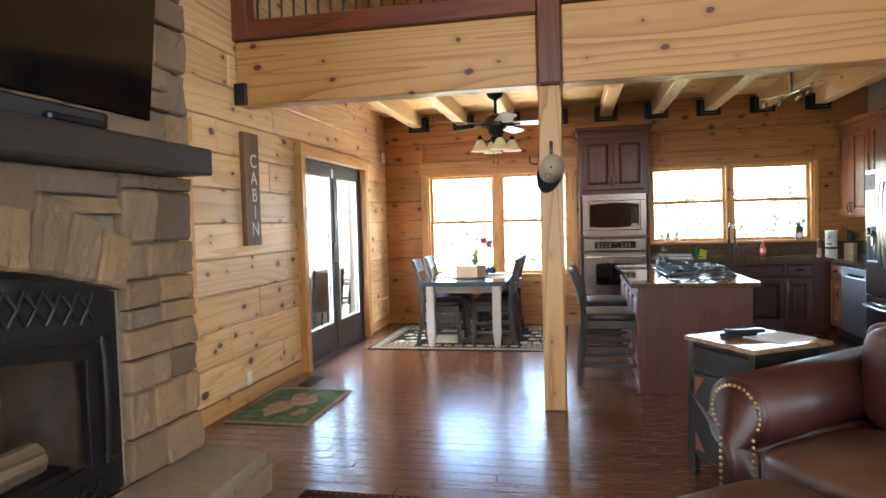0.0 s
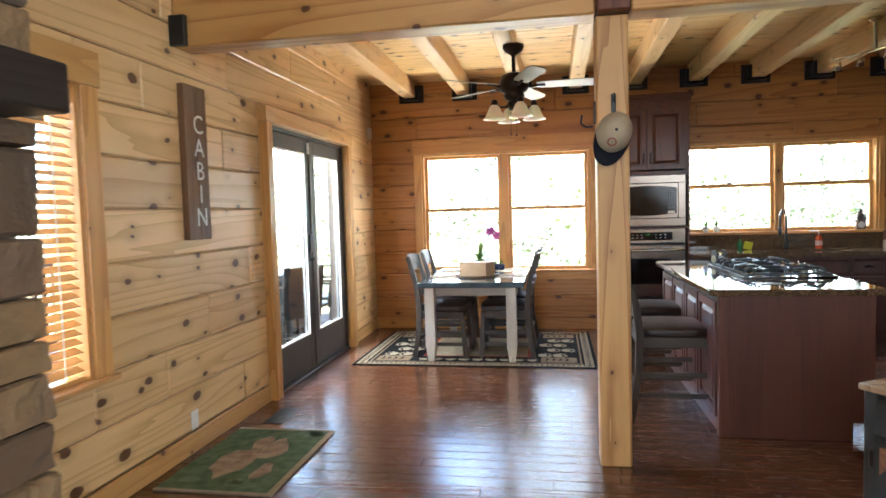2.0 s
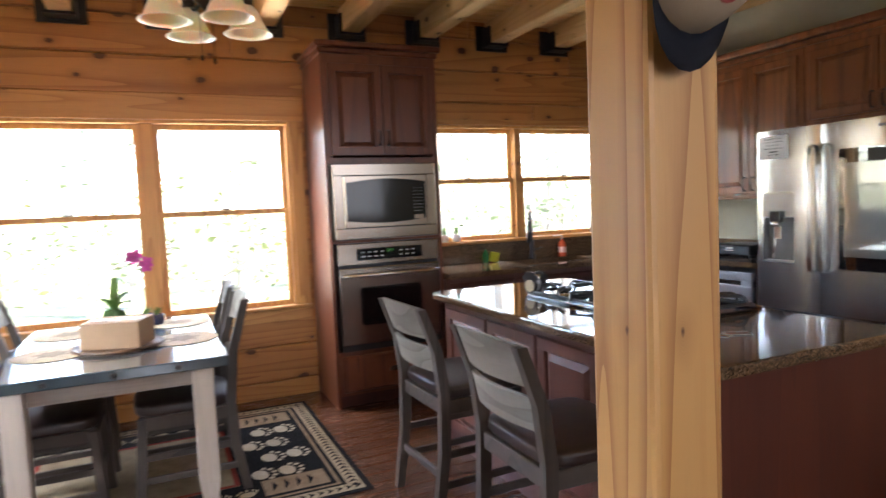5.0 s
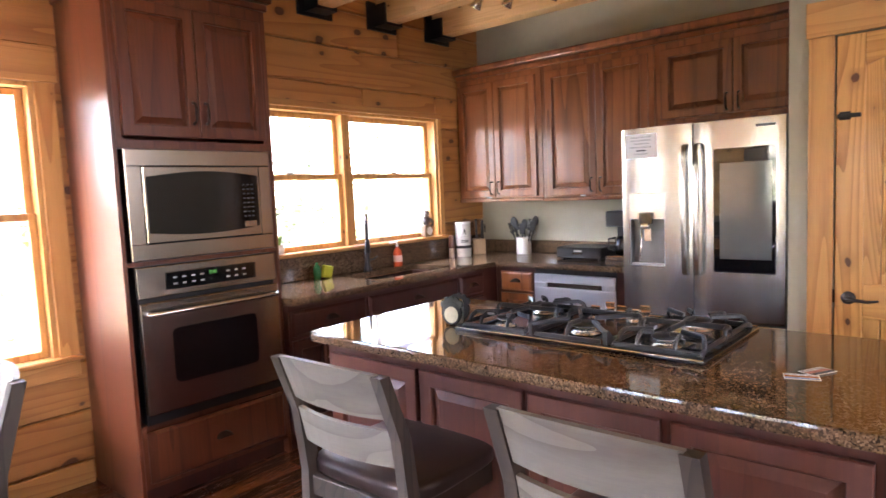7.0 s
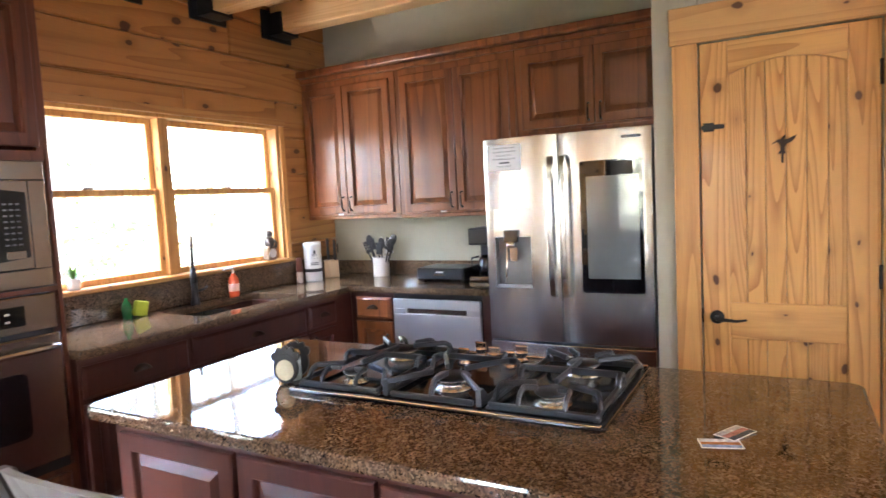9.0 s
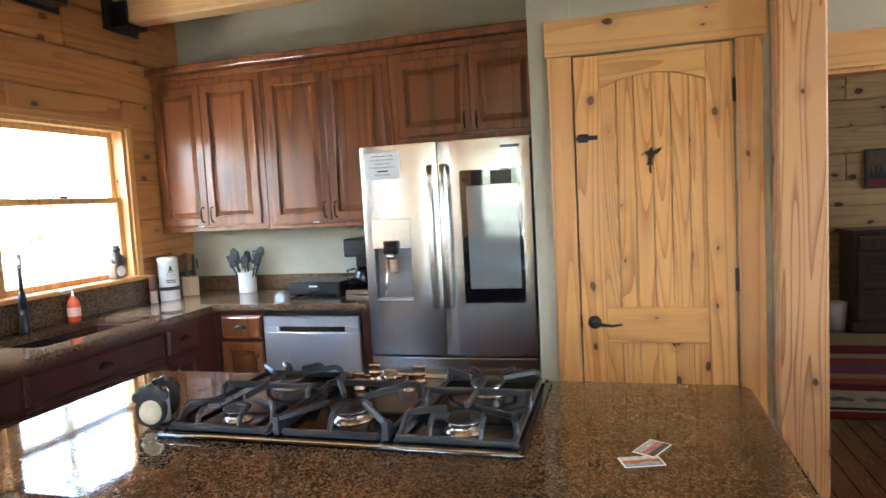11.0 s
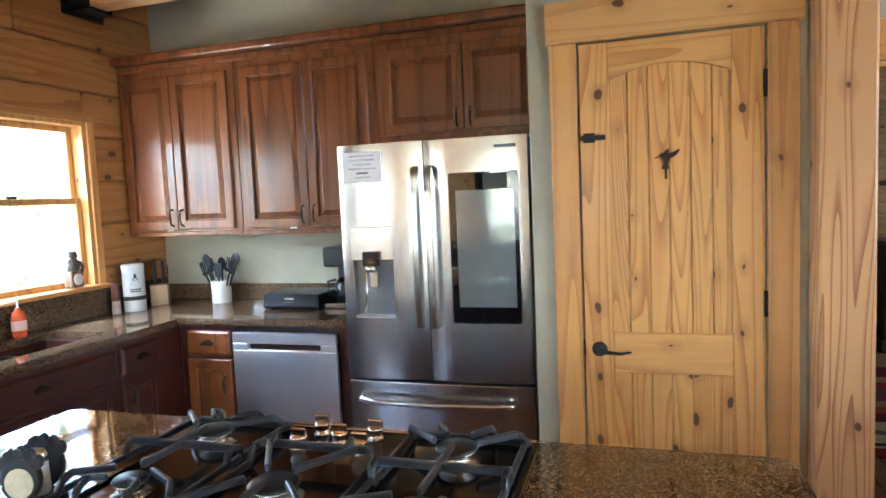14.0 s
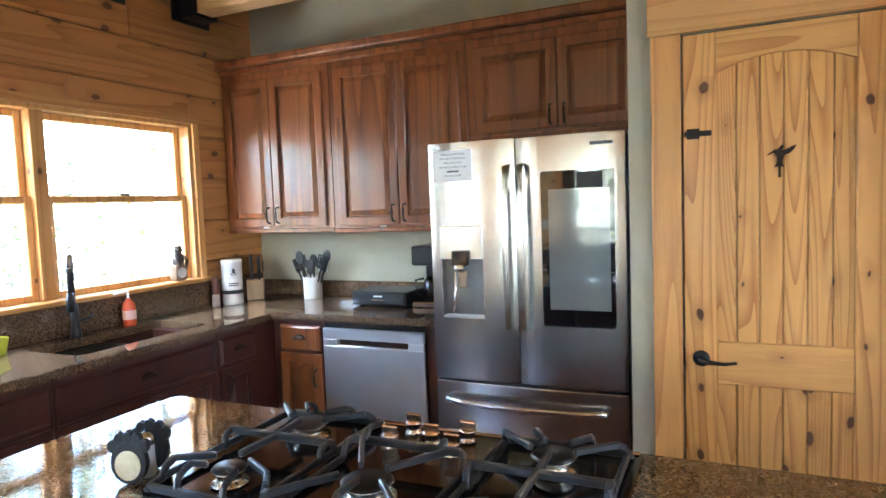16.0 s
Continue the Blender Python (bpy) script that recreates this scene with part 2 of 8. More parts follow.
def granite(name):
    g = Nodes(name)
    v = g.coords()
    big = g.noise(v, 28, 5, 0.7)
    vor = g.add("TexVoronoi")
    vor.inputs["Scale"].default_value = 210.0
    g.link(v, vor.inputs["Vector"])
    sep = g.add("SeparateColor")
    g.link(vor.outputs["Color"], sep.inputs[0])
    col = g.ramp(g.math("ADD", g.math("MULTIPLY", sep.outputs[0], 0.6), g.math("MULTIPLY", big, 0.4)),
                 [(0.22, (0.016, 0.011, 0.008)), (0.38, (0.06, 0.036, 0.020)), (0.62, (0.145, 0.086, 0.045)), (0.88, (0.25, 0.17, 0.105))])
    col = g.mix(g.math("MULTIPLY", g.noise(v, 4, 2), 0.3), col, (0.09, 0.06, 0.04))
    g.set(Base_Color=col, Roughness=0.05, Specular_IOR_Level=0.7)
    return g.m


def steel(name, axis, col=(0.68, 0.67, 0.65), rough=0.2):
    g = Nodes(name)
    v = g.coords({"x": (0.012, 1, 1), "y": (1, 0.012, 1), "z": (1, 1, 0.012)}[axis])
    n = g.noise(v, 900, 2, 0.6)
    soft = g.noise(g.coords(), 2.0, 2)
    g.set(Base_Color=g.ramp(soft, [(0.2, tuple(c * 0.93 for c in col)), (0.8, col)]), Metallic=1.0, Roughness=g.math("MULTIPLY_ADD", n, 0.06, rough - 0.03))
    return g.m


def glass_pane(name):
    g = Nodes(name)
    g.set(Base_Color=(1, 1, 1), Roughness=0.0, Transmission_Weight=1.0, IOR=1.45)
    return g.m


def stone(name, base):
    g = Nodes(name)
    v = g.coords(shuffle=1.0)
    n1, n2 = g.noise(v, 5, 5, 0.6, 0.6), g.noise(v, 34, 4, 0.65)
    rnd = g.add("ObjectInfo").outputs["Random"]
    tint = g.ramp(rnd, base)
    col = g.mix(g.math("MULTIPLY", g.ramp(n1, [(0.42, (0, 0, 0)), (0.7, (1, 1, 1))]), 0.55), tint, (0.10, 0.075, 0.055))
    col = g.mix(g.math("MULTIPLY", n2, 0.35), col, (0.17, 0.12, 0.075))
    g.set(Base_Color=col, Roughness=0.82)
    g.bump(g.math("ADD", n1, g.math("MULTIPLY", n2, 0.6)), 1.0, 0.016)
    return g.m


PINE_L, PINE_D = (0.62, 0.37, 0.145), (0.46, 0.235, 0.075)
# one pine: the west wall's colour holds its daylight, the north wall's its shade
M_WALL_Y_LIT = wood("pine_wall_along_y_lit", "y", (0.74, 0.49, 0.235), (0.54, 0.32, 0.125), knots=1.0, band=0.55)
M_WALL_X_SHADED = wood("pine_wall_along_x_shaded", "x", (0.48, 0.218, 0.058), (0.31, 0.118, 0.030), knots=1.0, band=0.5)
M_TRIM_X = wood("pine_trim_along_x", "x", (0.53, 0.265, 0.078), (0.38, 0.165, 0.043), knots=0.4)
M_TRIM_Y = wood("pine_trim_along_y", "y", (0.62, 0.35, 0.12), (0.48, 0.24, 0.07), knots=0.6)
M_TRIM_Z = wood("pine_trim_along_z", "z", (0.66, 0.355, 0.108), (0.45, 0.20, 0.052), knots=0.4)
M_BEAM_X = wood("beam_along_x", "x", (0.54, 0.30, 0.10), (0.36, 0.165, 0.045), knots=0.9, grain=20, ring=0.8, band=0.6)
M_JOIST = wood("joist_along_y", "y", (0.74, 0.50, 0.24), (0.58, 0.36, 0.15), knots=0.6, grain=20, ring=0.9)
M_CEIL = wood("ceiling_boards", "x", (0.76, 0.50, 0.20), (0.50, 0.29, 0.095), knots=1.0)
M_POST = wood("post_along_z", "z", (0.49, 0.28, 0.10), (0.31, 0.14, 0.042), knots=0.4, grain=18, ring=0.8, band=0.65)
M_POST2 = wood("strong_grained_post", "z", (0.62, 0.36, 0.15), (0.33, 0.13, 0.045), knots=0.5, grain=30, ring=1.0, band=0.8)
M_DARKRED = wood("stained_rail_wood", "x", (0.17, 0.045, 0.02), (0.09, 0.02, 0.01), rough=0.35, coat=0.3)
M_DARKRED_Z = wood("stained_post_wood", "z", (0.17, 0.05, 0.022), (0.09, 0.022, 0.012), rough=0.35, knots=0.5)
M_FLOOR = wood("walnut_floor", "x", (0.135, 0.054, 0.026), (0.062, 0.022, 0.012), grain=34, rough=0.25, coat=0.3, vary=0.45, ring=0.5, band=0.25)
M_FLOOR_REST = wood("walnut_floor_far", "x", (0.135, 0.054, 0.026), (0.062, 0.022, 0.012), grain=34, rough=0.25, coat=0.3, vary=0.45, ring=0.5, band=0.25, island=True)
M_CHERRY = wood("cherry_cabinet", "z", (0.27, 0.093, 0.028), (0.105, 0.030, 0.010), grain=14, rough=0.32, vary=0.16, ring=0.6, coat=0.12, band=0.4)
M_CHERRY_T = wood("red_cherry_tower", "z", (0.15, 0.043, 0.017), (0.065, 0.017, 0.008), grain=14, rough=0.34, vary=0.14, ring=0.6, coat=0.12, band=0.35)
# cherry of the low cabinets, with their shade put into the colour
M_CHERRY_SHADED = wood("shaded_cherry", "z", (0.066, 0.015, 0.009), (0.034, 0.008, 0.005), grain=16, rough=0.36, vary=0.1, ring=0.5, coat=0.08, band=0.25)
# island panels darkened to offset the strong room light falling on them
M_CHERRY_E = wood("dimmed_cherry_panel", "z", (0.105, 0.030, 0.017), (0.060, 0.016, 0.010), grain=10, rough=0.46, vary=0.1, ring=0.4, coat=0.0, band=0.2)
M_DOORPINE = wood("pine_door", "z", (0.74, 0.405, 0.122), (0.46, 0.195, 0.044), knots=0.95, knot_scale=5.4, band=0.55, grain=24, ring=1.6, vary=0.1, coat=0.15)
M_DOORPINE_Y = wood("pine_door_rail", "y", (0.74, 0.41, 0.125), (0.48, 0.21, 0.05), knots=0.6, grain=16, ring=0.8, vary=0.1, coat=0.15)
M_GREY_Z = wood("weathered_grey_wood", "z", (0.062, 0.047, 0.037), (0.023, 0.017, 0.014), grain=18, rough=0.6, vary=0.2)
M_GREY_X = wood("weathered_grey_wood_x", "x", (0.062, 0.047, 0.037), (0.023, 0.017, 0.014), grain=18, rough=0.6, vary=0.2)
M_SIGN = wood("sign_board_wood", "z", (0.17, 0.085, 0.038), (0.095, 0.043, 0.018), grain=18, rough=0.6)
# deck timber darkened in colour for the shade under the porch
M_DECK_SHADED = wood("shaded_deck_wood", "y", (0.075, 0.052, 0.038), (0.045, 0.03, 0.022), rough=0.7)
M_MANTEL = wood("black_mantel", "y", (0.035, 0.03, 0.028), (0.018, 0.015, 0.014), rough=0.4)
M_SAGE = plain("sage_wall_paint", (0.43, 0.405, 0.295), 0.7, vary=0.04, bump=0.12, bump_scale=220)
M_WHITE = plain("white_plastic", (0.78, 0.77, 0.73), 0.4, vary=0.04)
M_BLACK = plain("black_iron", (0.006, 0.006, 0.007), 0.38, vary=0.2, bump=0.15, bump_scale=300)
M_GLOSSBLACK = plain("black_glass", (0.003, 0.003, 0.0035), 0.09, vary=0.05)
M_BRONZE = plain("oiled_bronze", (0.035, 0.022, 0.016), 0.33, metal=0.7, vary=0.25)
M_GREYDOOR = plain("grey_brown_door_paint", (0.065, 0.053, 0.045), 0.45, vary=0.08, bump=0.05)
M_GRANITE = granite("brown_granite")
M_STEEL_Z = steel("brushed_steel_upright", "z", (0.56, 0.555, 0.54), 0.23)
# dark warm tint stands in for the pine room reflected in the steel
M_STEEL_WARM = steel("brushed_steel_warm_reflection", "x", (0.34, 0.295, 0.25))
# pale bluish colour carries the french doors' sheen on the dishwasher
M_STEEL_SHEEN = steel("brushed_steel_bluish_sheen", "z", (0.70, 0.72, 0.75), 0.37)
M_CHROME = plain("bright_metal", (0.62, 0.60, 0.57), 0.16, metal=1.0, vary=0.05)
M_LEATHER = plain("oxblood_leather", (0.046, 0.013, 0.011), 0.35, vary=0.3, scale=5, bump=0.35, bump_scale=160)
M_SEAT = plain("dark_seat_leather", (0.022, 0.012, 0.010), 0.36, vary=0.25, bump=0.2, bump_scale=180)
M_GLASS = glass_pane("window_glass")
M_STONE = stone("field_stone", [(0.0, (0.115, 0.066, 0.036)), (0.25, (0.20, 0.12, 0.062)), (0.45, (0.33, 0.20, 0.085)), (0.65, (0.17, 0.105, 0.06)), (0.85, (0.26, 0.165, 0.09)), (1.0, (0.16, 0.115, 0.08))])
M_MORTAR = plain("mortar", (0.20, 0.16, 0.115), 0.9, bump=0.6, bump_scale=90)
M_SLATE = stone("hearth_slab", [(0.0, (0.22, 0.16, 0.10)), (1.0, (0.26, 0.21, 0.15))])

# ---- the building ----
XL, YF, XR, XP = -2.45, 9.06, 3.60, 2.83  # left wall, far wall, kitchen side wall, pantry wall
ROW, BASE = 0.262, 0.12  # height of a wall board, height of the baseboard
CEIL = 2.88
TOP = 5.4


def board_wall(name, axis, face, out, u0, u1, z0, z1, holes, mat, joints, thick=0.16, label="", rows_from=BASE):
    """A log-board wall: a core with openings and boards of its own on the room side.
    face: place of the boards' room side; out: +1 or -1, the way from the room into the wall."""
    def bx(a0, a1, d0, d1, c0, c1, **kw):
        lo, hi = min(face + out * d0, face + out * d1), max(face + out * d0, face + out * d1)
        return box(lo, hi, a0, a1, c0, c1, **kw) if axis == "y" else box(a0, a1, lo, hi, c0, c1, **kw)

    def cut(a0, a1, c0, c1):
        """The rectangles left of one after the openings are taken out."""
        rects = [(a0, a1, c0, c1)]
        for h0, h1, k0, k1 in holes:
            rest = []
            for r0, r1, s0, s1 in rects:
                if r1 <= h0 or r0 >= h1 or s1 <= k0 or s0 >= k1:
                    rest.append((r0, r1, s0, s1))
                    continue
                if r0 < h0: rest.append((r0, h0, s0, s1))
                if r1 > h1: rest.append((h1, r1, s0, s1))
                m0, m1 = max(r0, h0), min(r1, h1)
                if s0 < k0: rest.append((m0, m1, s0, k0))
                if s1 > k1: rest.append((m0, m1, k1, s1))
            rects = rest
        return [r for r in rects if r[1] - r[0] > 0.004 and r[3] - r[2] > 0.004]

    core = bmesh.new()
    for a0, a1, c0, c1 in cut(u0, u1, z0, z1):
        bx(a0, a1, 0.03, thick, c0, c1, bm=core)
    wall = solo(name, core, mat, label, "wall", kind="structure")
    z, k = rows_from, 0
    while z < z1 - 0.02:
        ends = [u0] + sorted(j for j in joints[k % len(joints)] if u0 < j < u1) + [u1]
        for a, b in zip(ends, ends[1:]):
            for r in cut(a + 0.0014, b - 0.0014, max(z, z0), min(z + ROW, z1)):
                part("plank", bx(r[0], r[1], 0.0, 0.0299, r[2] + 0.0028, r[3] - 0.0028, bevel=0.009), mat, wall)
        z += ROW
        k += 1
    return wall


# openings: along the wall, then height
FD = (6.20, 7.96, 0.0, 2.07)
LW = (3.48, 4.33, 0.64, 2.00)
DW = (-1.853, 0.068, 0.684, 2.043)
KW = (1.085, 3.0, 1.068, 2.033)
wall_west = board_wall("wall_west", "y", XL, -1, -5.6, YF, 0.0, TOP, [FD, LW], M_WALL_Y_LIT,
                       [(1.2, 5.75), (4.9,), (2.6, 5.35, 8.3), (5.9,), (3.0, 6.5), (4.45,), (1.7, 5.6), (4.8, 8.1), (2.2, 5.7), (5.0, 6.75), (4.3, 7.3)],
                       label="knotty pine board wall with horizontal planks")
wall_north = board_wall("wall_north", "x", YF, 1, XL - 0.16, XR + 0.14, 0.0, TOP, [DW, KW], M_WALL_X_SHADED,
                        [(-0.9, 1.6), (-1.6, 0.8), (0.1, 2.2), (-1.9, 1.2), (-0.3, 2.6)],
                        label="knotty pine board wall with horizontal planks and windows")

# closing walls, plain
closing = [("wall_east", (6.95, 7.1, -5.6, 4.25, 0, TOP)), ("wall_south", (XL, 6.95, -5.75, -5.6, 0, TOP))]
for nm, b in closing:
    solo(nm, box(*b), M_WALL_X_SHADED, "plain pine wall closing the great room", "wall", kind="structure")
solo("ceiling_great_room", box(XL - 0.16, 7.1, -5.75, YF + 0.16, TOP, TOP + 0.1), M_CEIL, "pine ceiling of the great room", "ceiling", kind="structure")

# kitchen side wall and pantry box, painted
solo("wall_kitchen_side", box(XR, XR + 0.14, 6.40, YF + 0.16, 0, TOP), M_SAGE, "sage green painted kitchen wall", "wall", kind="structure")
PD = (5.42, 6.17, 0.0, 2.135)
pw = bmesh.new()
for y0, y1, z0, z1 in ((6.17, 6.385, 0, CEIL), (5.27, 5.42, 0, CEIL), (5.42, 6.17, 2.135, CEIL)):
    box(XP, XP + 0.12, y0, y1, z0, z1, bevel=0.004, bm=pw)
box(XP + 0.12, XR + 0.14, 6.27, 6.385, 0, CEIL, bm=pw)
solo("wall_pantry", pw, M_SAGE, "sage green painted wall round the pantry door", "wall", kind="structure")
solo("wall_pantry_side", box(XR, XR + 0.14, 5.28, 6.27, 0, TOP), M_SAGE, "sage green pantry wall", "wall", kind="structure")
solo("pantry_back", box(XP + 0.121, XR, 5.28, 6.269, 0, 0.02), M_FLOOR, "pantry floor", "floor", kind="structure")

# bedroom wall with its doorway
XB = 3.10
BD = (4.43, 5.02, 0.0, 1.985)
bw = bmesh.new()
for y0, y1, z0, z1 in ((1.1, 4.43, 0, TOP), (5.02, 5.28, 0, TOP), (4.43, 5.02, 1.985, TOP)):
    box(XB, XB + 0.12, y0, y1, z0, z1, bm=bw)
solo("wall_bedroom", bw, M_SAGE, "sage green wall with an open doorway", "wall", kind="structure")
bedroom_wall = board_wall("wall_bedroom_east", "y", 6.72, 1, 1.2, 5.6, 0.0, 2.5, [], M_WALL_Y_LIT, [(3.3,), (2.4, 4.4), (3.8,)],
                          label="knotty pine board wall of the bedroom")
solo("wall_bedroom_side", box(XB + 0.12, 6.9, 5.28, 5.4, 0, 2.5), M_SAGE, "sage green bedroom wall", "wall", kind="structure")
solo("wall_bedroom_near", box(XB + 0.12, 6.9, 1.1, 1.2, 0, 2.5), M_SAGE, "sage green bedroom wall", "wall", kind="structure")
solo("ceiling_bedroom", box(XB + 0.12, 6.9, 1.1, 5.4, 2.5, 2.6), M_CEIL, "pine bedroom ceiling", "ceiling", kind="structure")

# floor: boards along x, the walked stretch as single boards, the rest joined
FW = 0.112
floor_ob = solo("floor", box(XL - 0.1, 7.0, -5.7, YF + 0.1, -0.12, -0.012), M_FLOOR, "dark walnut plank floor with a satin shine", "floor", kind="structure")
rng = random.Random(4)
count = 0
n_rows = int((YF + 5.6) / FW)
FLOOR_JOBS = []
for i in range(n_rows + 1):
    y0 = -5.6 + i * FW
    x = XL - rng.random() * 1.1
    while x < 6.9:
        ln = rng.choice((0.62, 0.84, 1.06, 1.28))
        FLOOR_JOBS.append((x, y0, ln, 3.2 < y0 < 8.3 and XL - 0.9 < x < 1.3))
        x += ln

# ceiling over dining and kitchen: boards in one mesh, joists, beam
cb = bmesh.new()
y = 5.22
while y < YF:
    box(XL, XR, y + 0.001, min(y + 0.135, YF) - 0.001, CEIL, CEIL + 0.02, bevel=0.004, bm=cb)
    y += 0.135
solo("ceiling", cb, M_CEIL, "tongue and groove pine ceiling boards under the loft", "ceiling", kind="structure")
solo("loft_floor", box(XL, XR, 5.2, YF, CEIL + 0.021, CEIL + 0.12), M_CEIL, "pine loft floor", "floor", kind="structure")
for i in range(9):
    x = -1.95 + 0.625 * i
    j = thing("ceiling_joist", "heavy pine ceiling joist on a black steel hanger", "joist", (x, 8.9, 2.69), group="ceiling joists")
    part("timber", box(x - 0.07, x + 0.07, 5.285, YF - 0.022, 2.69, CEIL - 0.003, bevel=0.008), M_JOIST, j)
    hb = box(x - 0.145, x + 0.145, YF - 0.02, YF - 0.004, 2.645, 2.845)
    box(x - 0.09, x - 0.072, YF - 0.14, YF - 0.02, 2.67, 2.82, bm=hb)
    box(x + 0.072, x + 0.09, YF - 0.14, YF - 0.02, 2.67, 2.82, bm=hb)
    box(x - 0.09, x + 0.09, YF - 0.14, YF - 0.02, 2.668, 2.686, bm=hb)
    part("hanger", hb, M_BLACK, j, "black steel joist hanger")

beam = thing("loft_beam", "massive knotty pine beam carrying the loft", "beam", (0, 5.18, 2.35))
part("timber", box(XL + 0.002, -0.105, 5.10, 5.28, 2.35, 2.845, bevel=0.01), M_BEAM_X, beam)
part("timber", box(0.07, 6.9, 5.10, 5.28, 2.35, 2.90, bevel=0.01), M_BEAM_X, beam)
part("bracket", box(XL + 0.003, XL + 0.10, 5.06, 5.098, 2.35, 2.52, bevel=0.004), M_BLACK, beam, "black steel beam bracket")
post = thing("support_post", "square pine post with knots under the beam", "post", (-0.02, 5.2, 0))
part("shaft", box(-0.105, 0.058, 5.13, 5.30, 0.0, 2.35, bevel=0.012, seg=2), M_POST, post)
part("upper_shaft", box(-0.10, 0.065, 5.06, 5.29, 2.352, 4.1, bevel=0.008), M_DARKRED_Z, post, "dark red stained upper post")
post2 = solo("support_post", box(XP - 0.14, XP + 0.06, 5.07, 5.268, 0.0, 2.35, bevel=0.012, seg=2), M_POST2,
             "square pine post with strong grain beside the pantry", "post", (XP - 0.04, 5.17, 0))

# loft railing
rail = thing("loft_railing", "dark red stained loft railing with black iron balusters", "railing", (0, 5.12, 2.86))
for x0, x1 in ((XL + 0.14, -0.102), (0.068, 3.4)):
    part("bottom_rail", box(x0, x1, 5.055, 5.20, 2.905 if x0 > 0 else 2.85, 2.99, bevel=0.006), M_DARKRED, rail)
    part("top_rail", box(x0, x1, 5.08, 5.17, 3.80, 3.87, bevel=0.01), M_DARKRED, rail)
    n = int((x1 - x0) / 0.105)
    for i in range(n):
        bx_ = x0 + 0.06 + i * (x1 - x0 - 0.1) / n
        part("baluster", tube([(bx_, 5.125, 2.99), (bx_, 5.125, 3.80)], 0.009, 6), M_BLACK, rail)
part("newel", box(XL + 0.004, XL + 0.135, 5.06, 5.19, 2.848, 4.0, bevel=0.006), M_DARKRED_Z, rail)

# baseboards
bb = bmesh.new()
for y0, y1 in ((3.2, FD[0] - 0.1), (FD[1] + 0.1, YF)):
    box(XL + 0.001, XL + 0.02, y0, y1, 0, BASE, bevel=0.004, bm=bb)
solo("baseboard_west", bb, M_TRIM_Y, "pine baseboard", "baseboard", kind="structure")
solo("baseboard_north", box(XL + 0.02, 0.18, YF - 0.02, YF - 0.001, 0, BASE, bevel=0.004), M_TRIM_X, "pine baseboard", "baseboard", kind="structure")


def window_unit(name, u0, u1, z0, z1, label, side=0.092, head=0.175, half_mullion=0.045):
    """A pair of double-hung sashes in the far wall, with casing, stool and glass."""
    w = thing(name, label, "window", ((u0 + u1) / 2, YF, z0), kind="structure")
    t = 0.018
    part("casing", box(u0 - side, u0 - 0.001, YF - t, YF - 0.001, z0 - 0.03, z1, bevel=0.003), M_TRIM_Z, w)
    part("casing", box(u1 + 0.001, u1 + side, YF - t, YF - 0.001, z0 - 0.03, z1, bevel=0.003), M_TRIM_Z, w)
    part("header_casing", box(u0 - side - 0.012, u1 + side + 0.012, YF - t - 0.004, YF - 0.001, z1 + 0.001, z1 + head, bevel=0.003), M_TRIM_X, w)
    part("window_sill", box(u0 - side - 0.012, u1 + side + 0.012, YF - 0.045, YF + 0.16, z0 - 0.028, z0 - 0.001, bevel=0.006), M_TRIM_X, w)
    if head > 0.1:
        part("apron", box(u0 - side, u1 + side, YF - t, YF - 0.001, z0 - 0.115, z0 - 0.03, bevel=0.003), M_TRIM_X, w)
    j = bmesh.new()
    box(u0, u0 + 0.022, YF, YF + 0.16, z0, z1, bm=j)
    box(u1 - 0.022, u1, YF, YF + 0.16, z0, z1, bm=j)
    box(u0 + 0.022, u1 - 0.022, YF, YF + 0.16, z1 - 0.022, z1, bm=j)
    part("jamb", j, M_TRIM_Z, w)
    mid = (u0 + u1) / 2
    part("mullion", box(mid - half_mullion, mid + half_mullion, YF + 0.02, YF + 0.15, z0, z1 - 0.022, bevel=0.004), M_TRIM_Z, w)
    for a, b in ((u0 + 0.022, mid - half_mullion), (mid + half_mullion, u1 - 0.022)):
        half = z0 + (z1 - z0) * 0.52
        for c0, c1, d in ((z0, half + 0.02, 0.05), (half - 0.02, z1 - 0.022, 0.085)):
            fr = bmesh.new()
            s = 0.036
            box(a, a + s, YF + d, YF + d + 0.033, c0, c1, bevel=0.004, bm=fr)
            box(b - s, b, YF + d, YF + d + 0.033, c0, c1, bevel=0.004, bm=fr)
            box(a + s, b - s, YF + d, YF + d + 0.033, c0, c0 + s, bevel=0.004, bm=fr)
            box(a + s, b - s, YF + d, YF + d + 0.033, c1 - s, c1, bevel=0.004, bm=fr)
            sash_ob = part("window_frame", fr, M_TRIM_Z, w)
            p = part("pane", box(a + s - 0.004, b - s + 0.004, YF + d + 0.014, YF + d + 0.018, c0 + s - 0.004, c1 - s + 0.004), M_GLASS, sash_ob)
            p.visible_shadow = False
        part("sash_lock", box((a + b) / 2 - 0.03, (a + b) / 2 + 0.03, YF + 0.035, YF + 0.05, half + 0.018, half + 0.032, bevel=0.004), M_BRONZE, w)
    return w


window_unit("window_1", *DW, "pine-framed double window above the dining table")
window_unit("window_2", *KW, "pine-framed double window above the kitchen sink", side=0.05, head=0.045, half_mullion=0.037)

